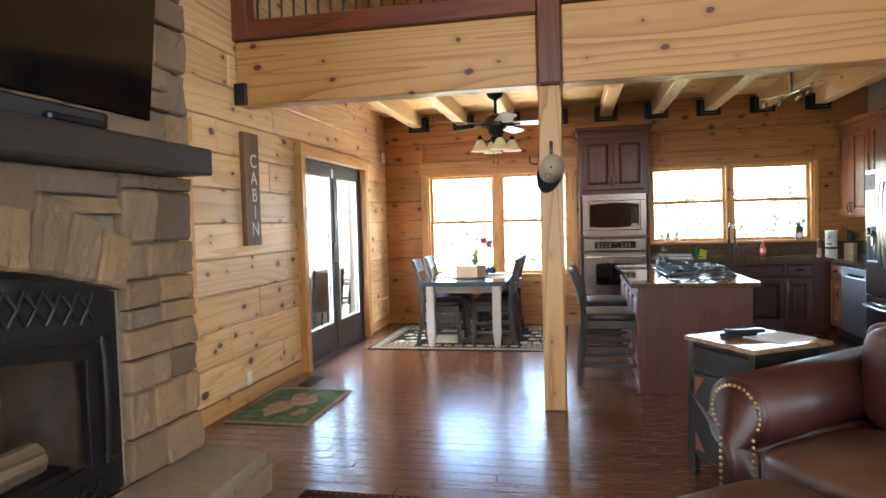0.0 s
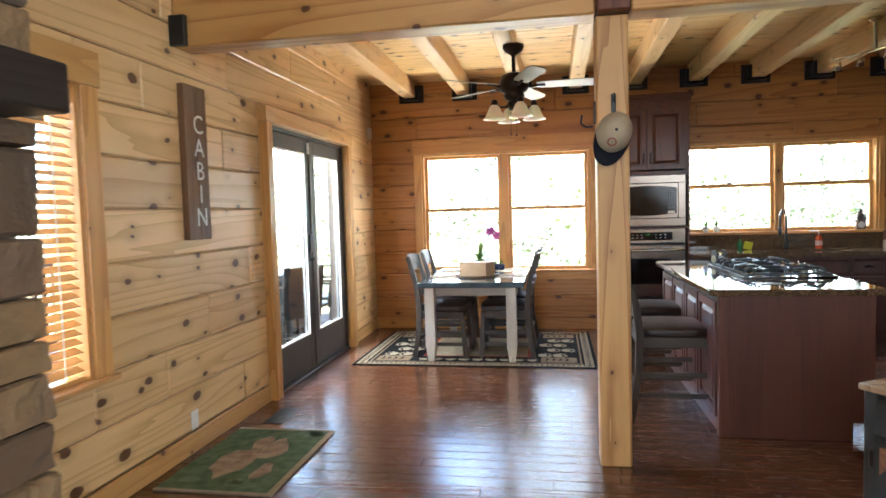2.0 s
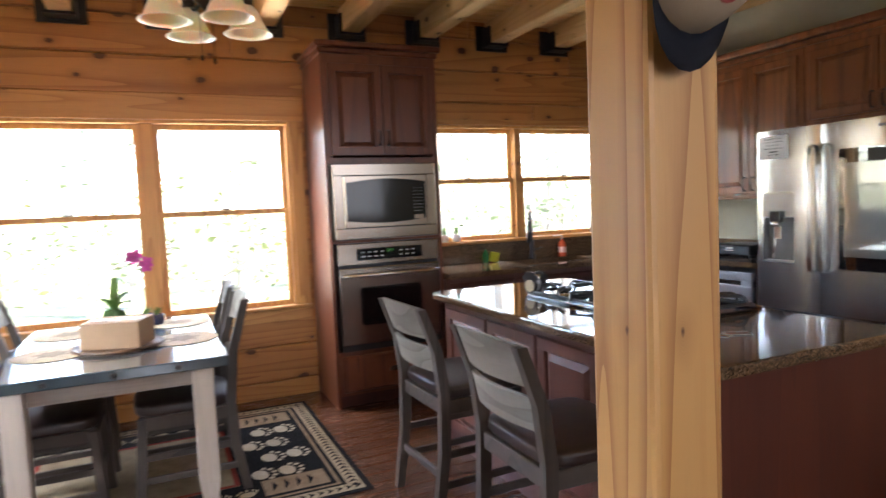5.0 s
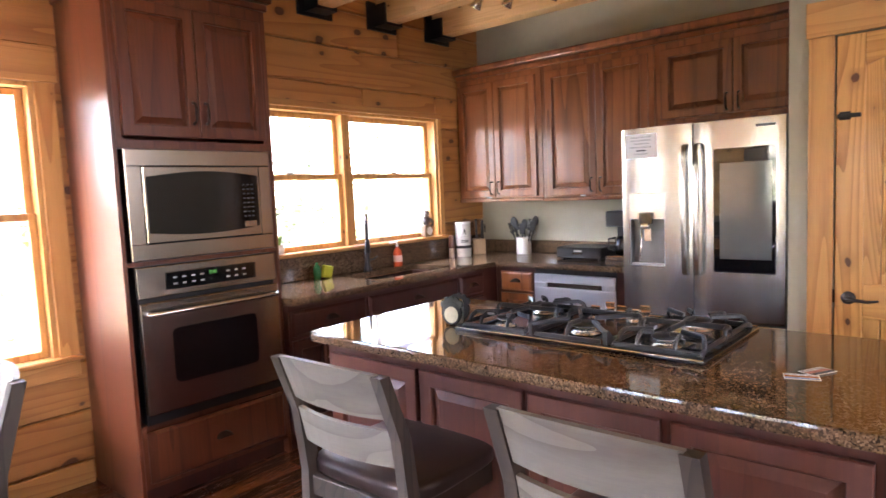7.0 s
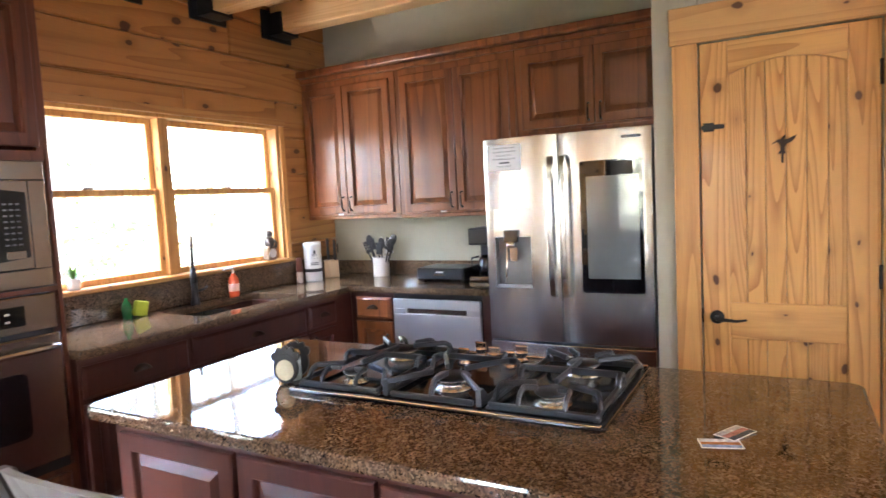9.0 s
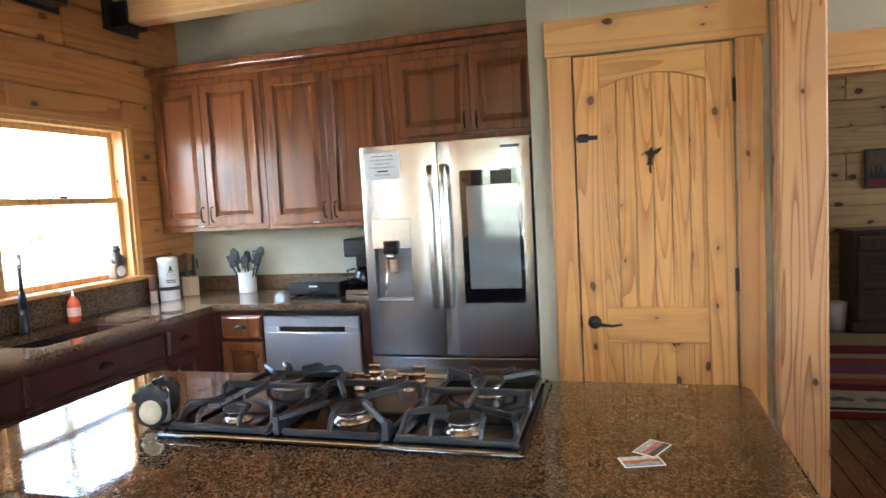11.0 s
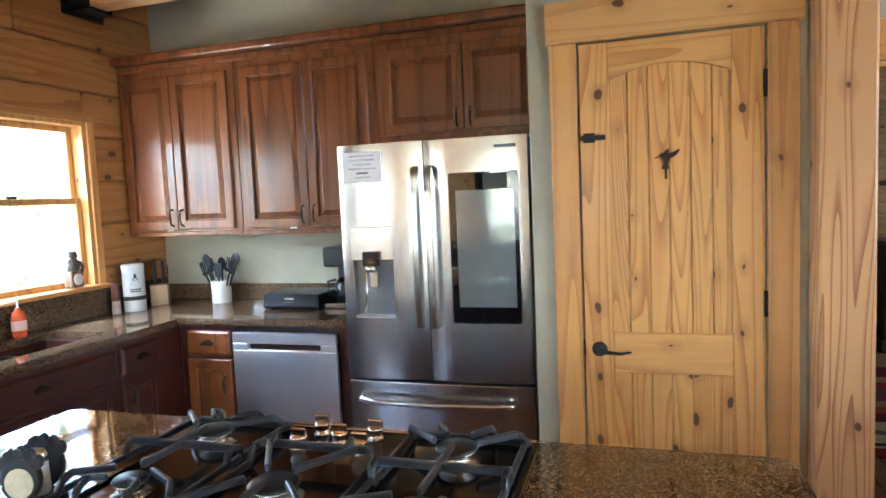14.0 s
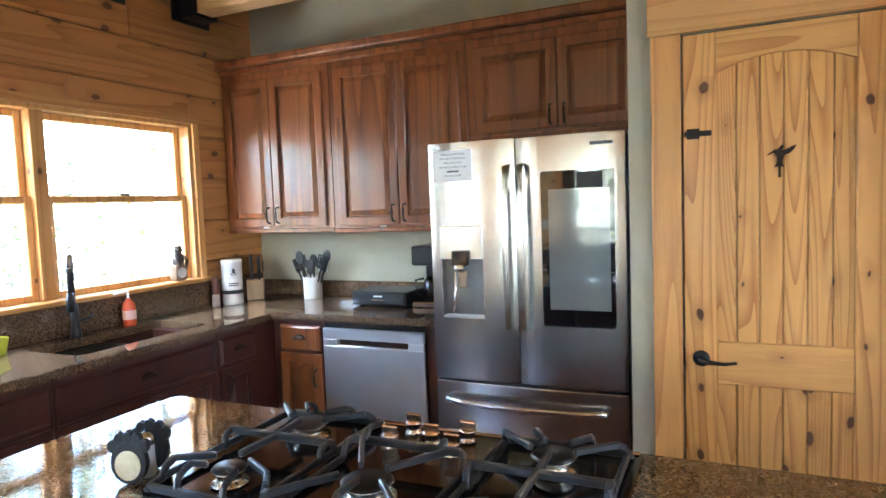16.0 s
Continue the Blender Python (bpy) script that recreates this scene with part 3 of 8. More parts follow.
# ---- shared builders for furniture ----
def fbox(facing, face, u0, u1, v0, v1, d0, d1, bevel=0.0, bm=None, seg=1):
    """A box on a face: u along it, v up, d out of it into the room. facing: xm looks to -x, xp to +x, ym to -y."""
    if facing == "xm":
        return box(face - d1, face - d0, u0, u1, v0, v1, bevel, bm, seg)
    if facing == "xp":
        return box(face + d0, face + d1, u0, u1, v0, v1, bevel, bm, seg)
    return box(u0, u1, face - d1, face - d0, v0, v1, bevel, bm, seg)


def spot(facing, face, u, v, d):
    return Vector({"xm": (face - d, u, v), "xp": (face + d, u, v), "ym": (u, face - d, v)}[facing])


def raised(facing, face, u0, u1, v0, v1, d0, d1, inset, bm=None):
    """A panel whose field stands proud of its sloping rim."""
    b = bmesh.new()
    lo = [b.verts.new(spot(facing, face, u, v, d0)) for u, v in ((u0, v0), (u1, v0), (u1, v1), (u0, v1))]
    hi = [b.verts.new(spot(facing, face, u, v, d1)) for u, v in ((u0 + inset, v0 + inset), (u1 - inset, v0 + inset), (u1 - inset, v1 - inset), (u0 + inset, v1 - inset))]
    b.faces.new(hi)
    b.faces.new(lo[::-1])
    for i in range(4):
        b.faces.new((lo[i], lo[(i + 1) % 4], hi[(i + 1) % 4], hi[i]))
    bmesh.ops.recalc_face_normals(b, faces=b.faces)
    return join(b, bm)


def bar_handle(facing, face, u, v, length, parent, upright=True, mat=None, r=0.005, lift=0.03):
    h = length / 2
    pts = [(0, -h, 0.0), (0, -h * 0.9, lift * 0.8), (0, -h * 0.4, lift), (0, h * 0.4, lift), (0, h * 0.9, lift * 0.8), (0, h, 0.0)]
    if upright:
        p = [spot(facing, face, u + a, v + b, d) for a, b, d in pts]
    else:
        p = [spot(facing, face, u + b, v + a, d) for a, b, d in pts]
    return part("handle", tube(p, r, 8, taper=[r * 1.5, r, r * 1.25, r * 1.25, r, r * 1.5]), mat or M_BRONZE, parent, "oil-rubbed bronze pull", smooth=True)


def cup_pull(facing, face, u, v, parent):
    b = bmesh.new()
    n = 10
    rows = []
    for i in range(n + 1):
        a = math.pi * i / n
        rows.append([b.verts.new(spot(facing, face, u - 0.042 * math.cos(a), v - 0.012 + 0.03 * math.sin(a) * s, d)) for s, d in ((1.0, 0.001), (0.9, 0.012), (0.55, 0.022), (0.05, 0.024))])
    for a, c in zip(rows, rows[1:]):
        for i in range(3):
            b.faces.new((a[i], a[i + 1], c[i + 1], c[i]))
    return part("handle", b, M_BRONZE, parent, "oil-rubbed bronze cup pull", smooth=True)


def panel_door(facing, face, u0, u1, v0, v1, parent, mat=None, handle=None, rail=0.055, name="door"):
    """A raised-panel cabinet door with its pull."""
    mat = mat or M_CHERRY
    b = bmesh.new()
    loops = []
    for inset, depth in ((0.0, 0.001), (0.0, 0.017), (0.004, 0.021), (rail - 0.004, 0.021), (rail, 0.017), (rail + 0.001, 0.004), (rail + 0.008, 0.004), (rail + 0.036, 0.019)):
        loops.append([b.verts.new(spot(facing, face, u, v, depth)) for u, v in ((u0 + inset, v0 + inset), (u1 - inset, v0 + inset), (u1 - inset, v1 - inset), (u0 + inset, v1 - inset))])
    for p, q in zip(loops, loops[1:]):
        for i in range(4):
            b.faces.new((p[i], p[(i + 1) % 4], q[(i + 1) % 4], q[i]))
    b.faces.new(loops[-1])
    b.faces.new(loops[0][::-1])
    bmesh.ops.recalc_face_normals(b, faces=b.faces)
    d = part(name, b, mat, parent)
    if handle:
        bar_handle(facing, face - 0.02 if facing != "xp" else face + 0.02, handle[0], handle[1], 0.10, d)
    return d


def drawer_front(facing, face, u0, u1, v0, v1, parent, mat=None, pull=True):
    b = fbox(facing, face, u0, u1, v0, v1, 0.001, 0.012, 0.003)
    raised(facing, face, u0 + 0.002, u1 - 0.002, v0 + 0.002, v1 - 0.002, 0.012, 0.021, 0.014, b)
    d = part("drawer", b, mat or M_CHERRY_SHADED, parent)
    if pull:
        cup_pull(facing, face - 0.021, (u0 + u1) / 2, (v0 + v1) / 2 + 0.005, d)
    return d


def words(body, size, m, mat, parent=None, depth=0.001, name="lettering"):
    """Letters in the built-in font as a mesh; m sets x along the line and y up."""
    cu = bpy.data.curves.new(name, "FONT")
    cu.body, cu.size, cu.align_x, cu.align_y, cu.extrude = body, size, "CENTER", "CENTER", depth
    tmp = new(name, cu)
    me = bpy.data.meshes.new_from_object(tmp.evaluated_get(bpy.context.evaluated_depsgraph_get()))
    bpy.data.objects.remove(tmp)
    b = bmesh.new()
    b.from_mesh(me)
    bpy.data.meshes.remove(me)
    b.transform(m)
    return part(name, b, mat, parent)

# ---- great room: fireplace, television, sofa ----
FX, FY1 = -1.61, 3.165  # stone face, far end of the chimney breast
fp = thing("fireplace", "brown field-stone fireplace with an arched black iron insert", "fireplace", (-2.0, 1.8, 0))
OP0, OP1, OPZ, OPA = 0.75, 2.69, 1.16, 1.30  # opening in the stone
core = bmesh.new()
box(XL + 0.001, FX - 0.045, OP1 - 0.005, FY1 - 0.03, 0, TOP, bm=core)
box(XL + 0.001, FX - 0.045, 0.3, OP0, 0, TOP, bm=core)
box(XL + 0.001, FX - 0.045, OP0, OP1 - 0.005, OPA + 0.02, TOP, bm=core)
box(XL + 0.001, XL + 0.1, OP0, OP1, 0, OPA + 0.02, bm=core)
part("mortar_core", core, M_MORTAR, fp)


def rock(y0, y1, z0, z1, seed, depth=0.06, m=None, rough=0.012):
    """A split stone with a bulged, uneven face to +x."""
    r = random.Random(seed)
    b = bmesh.new()
    nu, nv = 9, 7
    off, tilt_y, tilt_z = r.random() * 0.02, r.uniform(-0.012, 0.012), r.uniform(-0.012, 0.012)
    wob = [r.uniform(-0.006, 0.006) for _ in range(4)]
    g = [[None] * (nv + 1) for _ in range(nu + 1)]
    us = [0.0, 0.035] + [0.035 + 0.93 * k / (nu - 2) for k in range(1, nu - 2)] + [0.965, 1.0]
    vs_ = [0.0, 0.055] + [0.055 + 0.89 * k / (nv - 2) for k in range(1, nv - 2)] + [0.945, 1.0]
    for i, u in enumerate(us):
        for j, v in enumerate(vs_):
            rim_ = i in (0, nu) or j in (0, nv)
            n1 = noise.noise(Vector((u * 2.6 + seed, v * 2.2, seed * 0.7)))
            n2 = noise.noise(Vector((u * 8.0 + seed, v * 7.0, seed * 1.3)))
            d = off + (0.0 if rim_ else 0.013) + (tilt_y * (u - 0.5) + tilt_z * (v - 0.5)) + rough * (0.9 * n1 + 0.55 * n2)
            cr = 0.007 if (i in (0, nu) and j in (0, nv)) else 0.0
            yy = y0 + (y1 - y0) * u + (cr if i == 0 else -cr if i == nu else 0) + (wob[0] * (v - 0.5) if u < 0.5 else wob[1] * (v - 0.5)) + 0.003 * n2
            zz = z0 + (z1 - z0) * v + (cr if j == 0 else -cr if j == nv else 0) + (wob[2] * (u - 0.5) if v < 0.5 else wob[3] * (u - 0.5)) + 0.003 * n1
            g[i][j] = b.verts.new((FX - 0.012 + d, yy, zz))
    for i in range(nu):
        for j in range(nv):
            b.faces.new((g[i][j], g[i + 1][j], g[i + 1][j + 1], g[i][j + 1]))
    rim = [g[i][0] for i in range(nu + 1)] + [g[nu][j] for j in range(1, nv + 1)] + [g[i][nv] for i in range(nu - 1, -1, -1)] + [g[0][j] for j in range(nv - 1, 0, -1)]
    back = [b.verts.new((FX - depth, v.co.y, v.co.z)) for v in rim]
    for k in range(len(rim)):
        q = (k + 1) % len(rim)
        b.faces.new((rim[q], rim[k], back[k], back[q]))
    bmesh.ops.recalc_face_normals(b, faces=b.faces)
    if m is not None:
        b.transform(m)
    return b


rr = random.Random(11)
seed = 1


def stone_field(y0, y1, z0, z1, lo=0.09, hi=0.2):
    """Courses of stones between two heights."""
    global seed
    z = z0
    while z < z1 - 0.03:
        h = min(rr.uniform(0.12, 0.24), z1 - z)
        if z1 - z - h < 0.05:
            h = z1 - z
        y = y0
        while y < y1 - 0.02:
            w = min(rr.uniform(lo + 0.03, hi + 0.07), y1 - y)
            if y1 - y - w < 0.07:
                w = y1 - y
            if h > 0.16 and rr.random() < 0.45 and w > 0.1:
                k = rr.uniform(0.4, 0.6)
                for a, c in ((z, z + h * k), (z + h * k, z + h)):
                    part("stone", rock(y + 0.004, y + w - 0.004, a + 0.003, c - 0.003, seed), M_STONE, fp, smooth=False)
                    seed += 1
            else:
                part("stone", rock(y + 0.004, y + w - 0.004, z + 0.003, z + h - 0.003, seed), M_STONE, fp)
                seed += 1
            y += w
        z += h


stone_field(OP1 + 0.02, FY1, 0.372, 1.625)
stone_field(0.3, OP1 + 0.02, 1.455, 1.625, 0.16, 0.3)
stone_field(0.3, OP0 - 0.02, 0.372, 1.455)
stone_field(0.3, FY1, 1.76, 2.75, 0.12, 0.26)
for i in range(-6, 7):  # arch stones over the opening
    cy, cz, R = 1.72, -1.89, 3.2
    b = rock(-0.072, 0.072, R, R + 0.21 + 0.03 * ((i * 5) % 3), 300 + i)
    b.transform(Matrix.Translation((0.012, cy, cz)) @ Matrix.Rotation(-radians(i * 2.72), 4, "X"))
    part("stone", b, M_STONE, fp)
# hearth
part("hearth_body", box(FX - 0.04, -1.30, 0.35, FY1 - 0.04, 0, 0.31), M_MORTAR, fp)
for i in range(9):
    y0 = 0.4 + i * 0.305
    for k in range(2):
        b = rock(y0 + 0.004 + 0.06 * k, y0 + 0.30 + 0.06 * k, 0.01 + 0.15 * k, 0.155 + 0.15 * k, 500 + 2 * i + k)
        b.transform(Matrix.Translation((-1.285 - FX, 0, 0)))
        part("stone", b, M_STONE, fp)
for k in range(2):
    b = rock(-0.15, 0.15, 0.01 + 0.15 * k, 0.155 + 0.15 * k, 560 + k)
    b.transform(Matrix.Translation((-1.45, FY1 - 0.035, 0)) @ Matrix.Rotation(radians(90), 4, "Z") @ Matrix.Translation((-FX, 0, 0)))
    part("stone", b, M_STONE, fp)
for y0, y1 in ((0.35, 1.4), (1.405, 2.43), (2.435, 3.15)):
    o = [(FX - 0.02, y0), (-1.262 + 0.01, y0 + 0.005), (-1.245, (y0 + y1) / 2), (-1.26, y1 - 0.02), (-1.30, y1), (FX - 0.02, y1 + 0.01)]
    part("hearth_slab", slab(o, 0.312, 0.37, 0.008), M_SLATE, fp, "flat tan flagstone")

# iron insert
ins = thing("fireplace_insert", "black hammered cast-iron gas fireplace insert with an arched top", "fireplace insert", (FX - 0.03, 1.72, 0.37))
M_IRON = plain("hammered_iron", (0.016, 0.016, 0.017), 0.38, metal=0.4, vary=0.2, bump=1.0, bump_scale=75)
M_FIREGLASS = glass_pane("smoked_fire_glass")
M_FIREGLASS.node_tree.nodes["Principled BSDF"].inputs["Base Color"].default_value = (0.55, 0.5, 0.46, 1)


def arch_plate(y0, y1, z0, zs, rise, d0, d1, n=24):
    """An upright plate with a shallow arched top, facing +x."""
    b = bmesh.new()
    top = [(y0 + (y1 - y0) * i / n, zs + rise * (1 - (2 * i / n - 1) ** 2)) for i in range(n + 1)]
    out = [(y0, z0), (y1, z0)] + top[::-1]
    f0 = [b.verts.new((FX + d0, y, z)) for y, z in out]
    f1 = [b.verts.new((FX + d1, y, z)) for y, z in out]
    b.faces.new(f1)
    b.faces.new(f0[::-1])
    for i in range(len(out)):
        k = (i + 1) % len(out)
        b.faces.new((f0[i], f0[k], f1[k], f1[i]))
    bmesh.ops.recalc_face_normals(b, faces=b.faces)
    return b


def arch_line(y0, y1, z0, zs, rise, n=24):
    top = [(y0 + (y1 - y0) * i / n, zs + rise * (1 - (2 * i / n - 1) ** 2)) for i in range(n + 1)]
    return [(y0, z0), (y1, z0)] + top[::-1]


def arch_frame(outer, inner, d0, d1):
    """An upright frame between two arched outlines, facing +x."""
    b = bmesh.new()
    o, i_ = arch_line(*outer), arch_line(*inner)
    v = [[b.verts.new((FX + d, y, z)) for y, z in q] for d in (d0, d1) for q in (o, i_)]
    for i in range(len(o)):
        k = (i + 1) % len(o)
        for p, q in ((0, 1), (1, 3), (3, 2), (2, 0)):
            b.faces.new((v[p][i], v[p][k], v[q][k], v[q][i]))
    bmesh.ops.recalc_face_normals(b, faces=b.faces)
    return b


part("surround", arch_frame((OP0 + 0.02, OP1 - 0.006, 0.375, 1.155, 0.125), (0.99, 2.525, 0.51, 0.935, 0.072), -0.07, -0.03), M_IRON, ins)
vent = bmesh.new()
for i in range(22):
    y = 0.95 + i * 0.075
    z = 1.085 + 0.085 * (1 - ((y - 1.72) / 0.95) ** 2)
    for s in (-1, 1):
        tube([(FX - 0.022, y - 0.034 * s, z - 0.055), (FX - 0.016, y, z), (FX - 0.022, y + 0.034 * s, z + 0.055)], 0.008, 6, bm=vent)
part("lattice", vent, M_IRON, ins, "interlaced black iron vent lattice")
# near-black sheet paints the shade in the holes behind the lattice
part("vent_back", box(FX - 0.029, FX - 0.027, 0.93, 2.55, 1.05, 1.16), plain("vent_hole_shade", (0.004, 0.004, 0.004), 0.9), ins)
part("door_frame", arch_frame((0.95, 2.565, 0.47, 0.965, 0.075), (1.002, 2.513, 0.522, 0.923, 0.07), -0.0295, -0.016), M_BLACK, ins)
fg = part("door_glass", arch_plate(1.003, 2.512, 0.523, 0.922, 0.07, -0.027, -0.023), M_FIREGLASS, ins, "smoked glass fire door")
fg.visible_shadow = False
fb_ = box(FX - 0.46, FX - 0.45, 0.95, 2.56, 0.45, 1.02)
box(FX - 0.45, FX - 0.071, 0.95, 0.96, 0.45, 1.02, bm=fb_)
box(FX - 0.45, FX - 0.071, 2.55, 2.56, 0.45, 1.02, bm=fb_)
box(FX - 0.45, FX - 0.071, 0.96, 2.55, 0.45, 0.47, bm=fb_)
part("firebox", fb_, plain("sooty_firebox", (0.10, 0.07, 0.05), 0.85, vary=0.4, bump=0.4, bump_scale=40), ins, "sooty brown firebox lining")
part("door_handle", tube([(FX + 0.012, 2.56, 0.52), (FX + 0.02, 2.56, 0.7), (FX + 0.02, 2.56, 0.9), (FX + 0.012, 2.555, 1.0)], 0.008, 8), M_BLACK, ins)
for z in (0.54, 0.98):
    part("hinge", tube([(FX - 0.03, 2.575, z), (FX + 0.012, 2.575, z), (FX + 0.012, 2.61, z)], 0.008, 8), M_BLACK, ins)
low = bmesh.new()
for i in range(22):
    y = 0.95 + i * 0.075
    for s in (-1, 1):
        tube([(FX - 0.022, y - 0.03 * s, 0.395), (FX - 0.018, y, 0.42), (FX - 0.022, y + 0.03 * s, 0.45)], 0.006, 6, bm=low)
part("lattice", low, M_IRON, ins, "interlaced black iron vent lattice")
M_BARK = wood("charred_log", "y", (0.30, 0.22, 0.14), (0.05, 0.035, 0.026), rough=0.9)
logs = thing("fire_log", "charred ceramic gas log", "log", (-1.9, 1.9, 0.45))
for i, (y0, z0, y1, z1) in enumerate(((1.1, 0.58, 2.35, 0.62), (1.3, 0.66, 2.2, 0.78))):
    part("log", tube([(-1.72 - 0.04 * i, y0 + (y1 - y0) * k / 6, z0 + (z1 - z0) * k / 6 + 0.02 * math.sin(k * 2)) for k in range(7)], 0.06, 10), M_BARK, logs)
part("grate", box(-1.85, -1.66, 1.0, 2.45, 0.45, 0.55, 0.01), M_BLACK, logs)

mantel = solo("mantel_shelf", box(FX - 0.05, -1.435, 0.3, 3.085, 1.627, 1.745, bevel=0.008, seg=2), M_MANTEL, "thick black-stained timber mantel shelf on the chimney", "mantel", (-1.5, 1.8, 1.627))
tv = thing("television", "large flat television hung above the mantel", "television", (-1.55, 2.0, 1.87))
tm = Matrix.Translation((-1.535, 2.02, 2.33)) @ Matrix.Rotation(radians(6), 4, "Y")
part("casing", box(-0.05, 0.0, -0.86, 0.86, -0.485, 0.485, 0.006, m=tm), M_GLOSSBLACK, tv)
part("screen", box(0.0005, 0.003, -0.845, 0.845, -0.465, 0.47, m=tm), M_GLOSSBLACK, tv)
part("wall_mount", box(FX, -1.575, 1.7, 2.3, 2.1, 2.5), M_BLACK, tv)
snd = thing("sound_bar", "slim black sound bar lying on the mantel", "speaker", (-1.53, 1.9, 1.745))
part("body", box(-1.60, -1.49, 1.25, 2.52, 1.746, 1.815, 0.012, seg=2), M_BLACK, snd)
part("grille", box(-1.4895, -1.486, 1.28, 2.49, 1.755, 1.805, 0.002), plain("speaker_cloth", (0.02, 0.02, 0.021), 0.9, bump=0.5, bump_scale=500), snd)
part("remote_cradle", box(-1.50, -1.455, 2.22, 2.46, 1.746, 1.775, 0.008), M_BLACK, snd)

# window beside the chimney, with wooden blinds
w3 = thing("window_3", "pine-framed window with lowered wooden blinds", "window", (XL, 3.9, LW[2]), kind="structure")
y0, y1, z0, z1 = LW
part("casing", box(XL + 0.001, XL + 0.02, y1 + 0.001, y1 + 0.115, z0 - 0.03, z1, 0.003), M_TRIM_Z, w3)
part("casing", box(XL + 0.001, XL + 0.02, y0 - 0.115, y0 - 0.001, z0 - 0.03, z1, 0.003), M_TRIM_Z, w3)
part("header_casing", box(XL + 0.001, XL + 0.023, y0 - 0.12, y1 + 0.13, z1 + 0.001, z1 + 0.165, 0.003), M_TRIM_Y, w3)
part("window_sill", box(XL - 0.16, XL + 0.05, y0 - 0.13, y1 + 0.13, z0 - 0.028, z0 - 0.001, 0.005), M_TRIM_Y, w3)
jb = box(XL - 0.16, XL, y1 - 0.02, y1, z0, z1)
box(XL - 0.16, XL, y0, y0 + 0.02, z0, z1, bm=jb)
box(XL - 0.16, XL, y0 + 0.02, y1 - 0.02, z1 - 0.02, z1, bm=jb)
part("jamb", jb, M_TRIM_Z, w3)
pane = part("pane", box(XL - 0.12, XL - 0.116, y0 + 0.02, y1 - 0.02, z0, z1 - 0.02), M_GLASS, w3)
pane.visible_shadow = False
bl = thing("wooden_blind", "honey-coloured wooden venetian blind, lowered with open slats", "blind", (XL - 0.04, 3.9, z0))
M_SLAT = wood("blind_slat_wood", "y", (0.66, 0.36, 0.12), (0.54, 0.27, 0.08), rough=0.35)
part("head_rail", box(XL - 0.075, XL - 0.012, y0 + 0.022, y1 - 0.022, z1 - 0.085, z1 - 0.022, 0.004), M_SLAT, bl)
slat = mesh_of("slat", box(-0.025, 0.025, y0 + 0.028, y1 - 0.028, -0.0015, 0.0015, m=Matrix.Rotation(radians(28), 4, "Y")), M_SLAT)
for i in range(29):
    s = new("slat", slat)
    s.parent = bl
    s.location = Vector((XL - 0.043, 0, z1 - 0.11 - i * 0.0425)) - ORIGIN[bl]
part("bottom_rail", box(XL - 0.068, XL - 0.018, y0 + 0.026, y1 - 0.026, z0 + 0.004, z0 + 0.024, 0.004), M_SLAT, bl)
for y in (y0 + 0.15, y1 - 0.15):
    part("cord", box(XL - 0.016, XL - 0.0145, y - 0.004, y + 0.004, z0 + 0.02, z1 - 0.08), M_WHITE, bl)

# sign, outlet, mat, floor vent
sg = thing("wall_sign", "narrow upright wooden sign lettered CABIN on the pine wall", "sign", (XL, 5.18, 1.25))
for i in range(2):
    part("board", box(XL + 0.001, XL + 0.045, 5.11 + 0.116 * i, 5.2245 + 0.116 * i, 1.25, 2.155, 0.004), M_SIGN, sg)
M_LETTER = plain("pale_letter_paint", (0.62, 0.58, 0.50), 0.7, vary=0.15)
for i, ch in enumerate("CABIN"):
    m = Matrix.Translation((XL + 0.0462, 5.245, 1.925 - i * 0.137)) @ FACE_XP
    words(ch, 0.155, m, M_LETTER, sg, name="letter")
ol = thing("wall_outlet", "white wall outlet on the pine board", "outlet", (XL, 5.46, 0.3))
part("plate", box(XL + 0.001, XL + 0.007, 5.085, 5.16, 0.128, 0.243, 0.003), M_WHITE, ol)
for z in (0.165, 0.206):
    part("socket", box(XL + 0.0071, XL + 0.009, 5.107, 5.138, z - 0.013, z + 0.013, 0.003), M_WHITE, ol)


def rug_weave(name, col, col2=None, scale=60):
    g = Nodes(name)
    v = g.coords()
    n, f = g.noise(v, 14, 4, 0.6), g.noise(v, scale * 6, 2, 0.7)
    c2 = col2 or tuple(c * 0.7 for c in col)
    g.set(Base_Color=g.ramp(g.math("ADD", g.math("MULTIPLY", n, 0.6), g.math("MULTIPLY", f, 0.4)), [(0.35, c2), (0.65, col)]), Roughness=0.95, Specular_IOR_Level=0.08)
    g.bump(f, 0.7, 0.004)
    return g.m


mat_ob = thing("door_mat", "green woven door mat with tan animal figures on the plank floor", "mat", (-2.05, 5.04, 0))
part("weave", slab(rounded(-2.36, -1.715, 4.58, 5.50, 0.015), 0.001, 0.009, 0.002), rug_weave("mat_green", (0.16, 0.22, 0.13), (0.06, 0.10, 0.06)), mat_ob)
M_MAT_TAN = rug_weave("mat_tan", (0.46, 0.36, 0.25), (0.22, 0.14, 0.10))
r5 = random.Random(5)
for cx, cy, a, b in ((-2.12, 4.95, 0.11, 0.2), (-1.97, 5.15, 0.09, 0.17), (-2.08, 5.25, 0.06, 0.12), (-1.9, 4.85, 0.05, 0.11)):
    o = [(cx + a * math.cos(k * 0.5236) * r5.uniform(0.7, 1.15), cy + b * math.sin(k * 0.5236) * r5.uniform(0.7, 1.15)) for k in range(12)]
    part("figure", slab(o, 0.0092, 0.0115), M_MAT_TAN, mat_ob)
M_MAT_LIGHT = rug_weave("mat_pale_green", (0.20, 0.25, 0.17), (0.10, 0.15, 0.09))
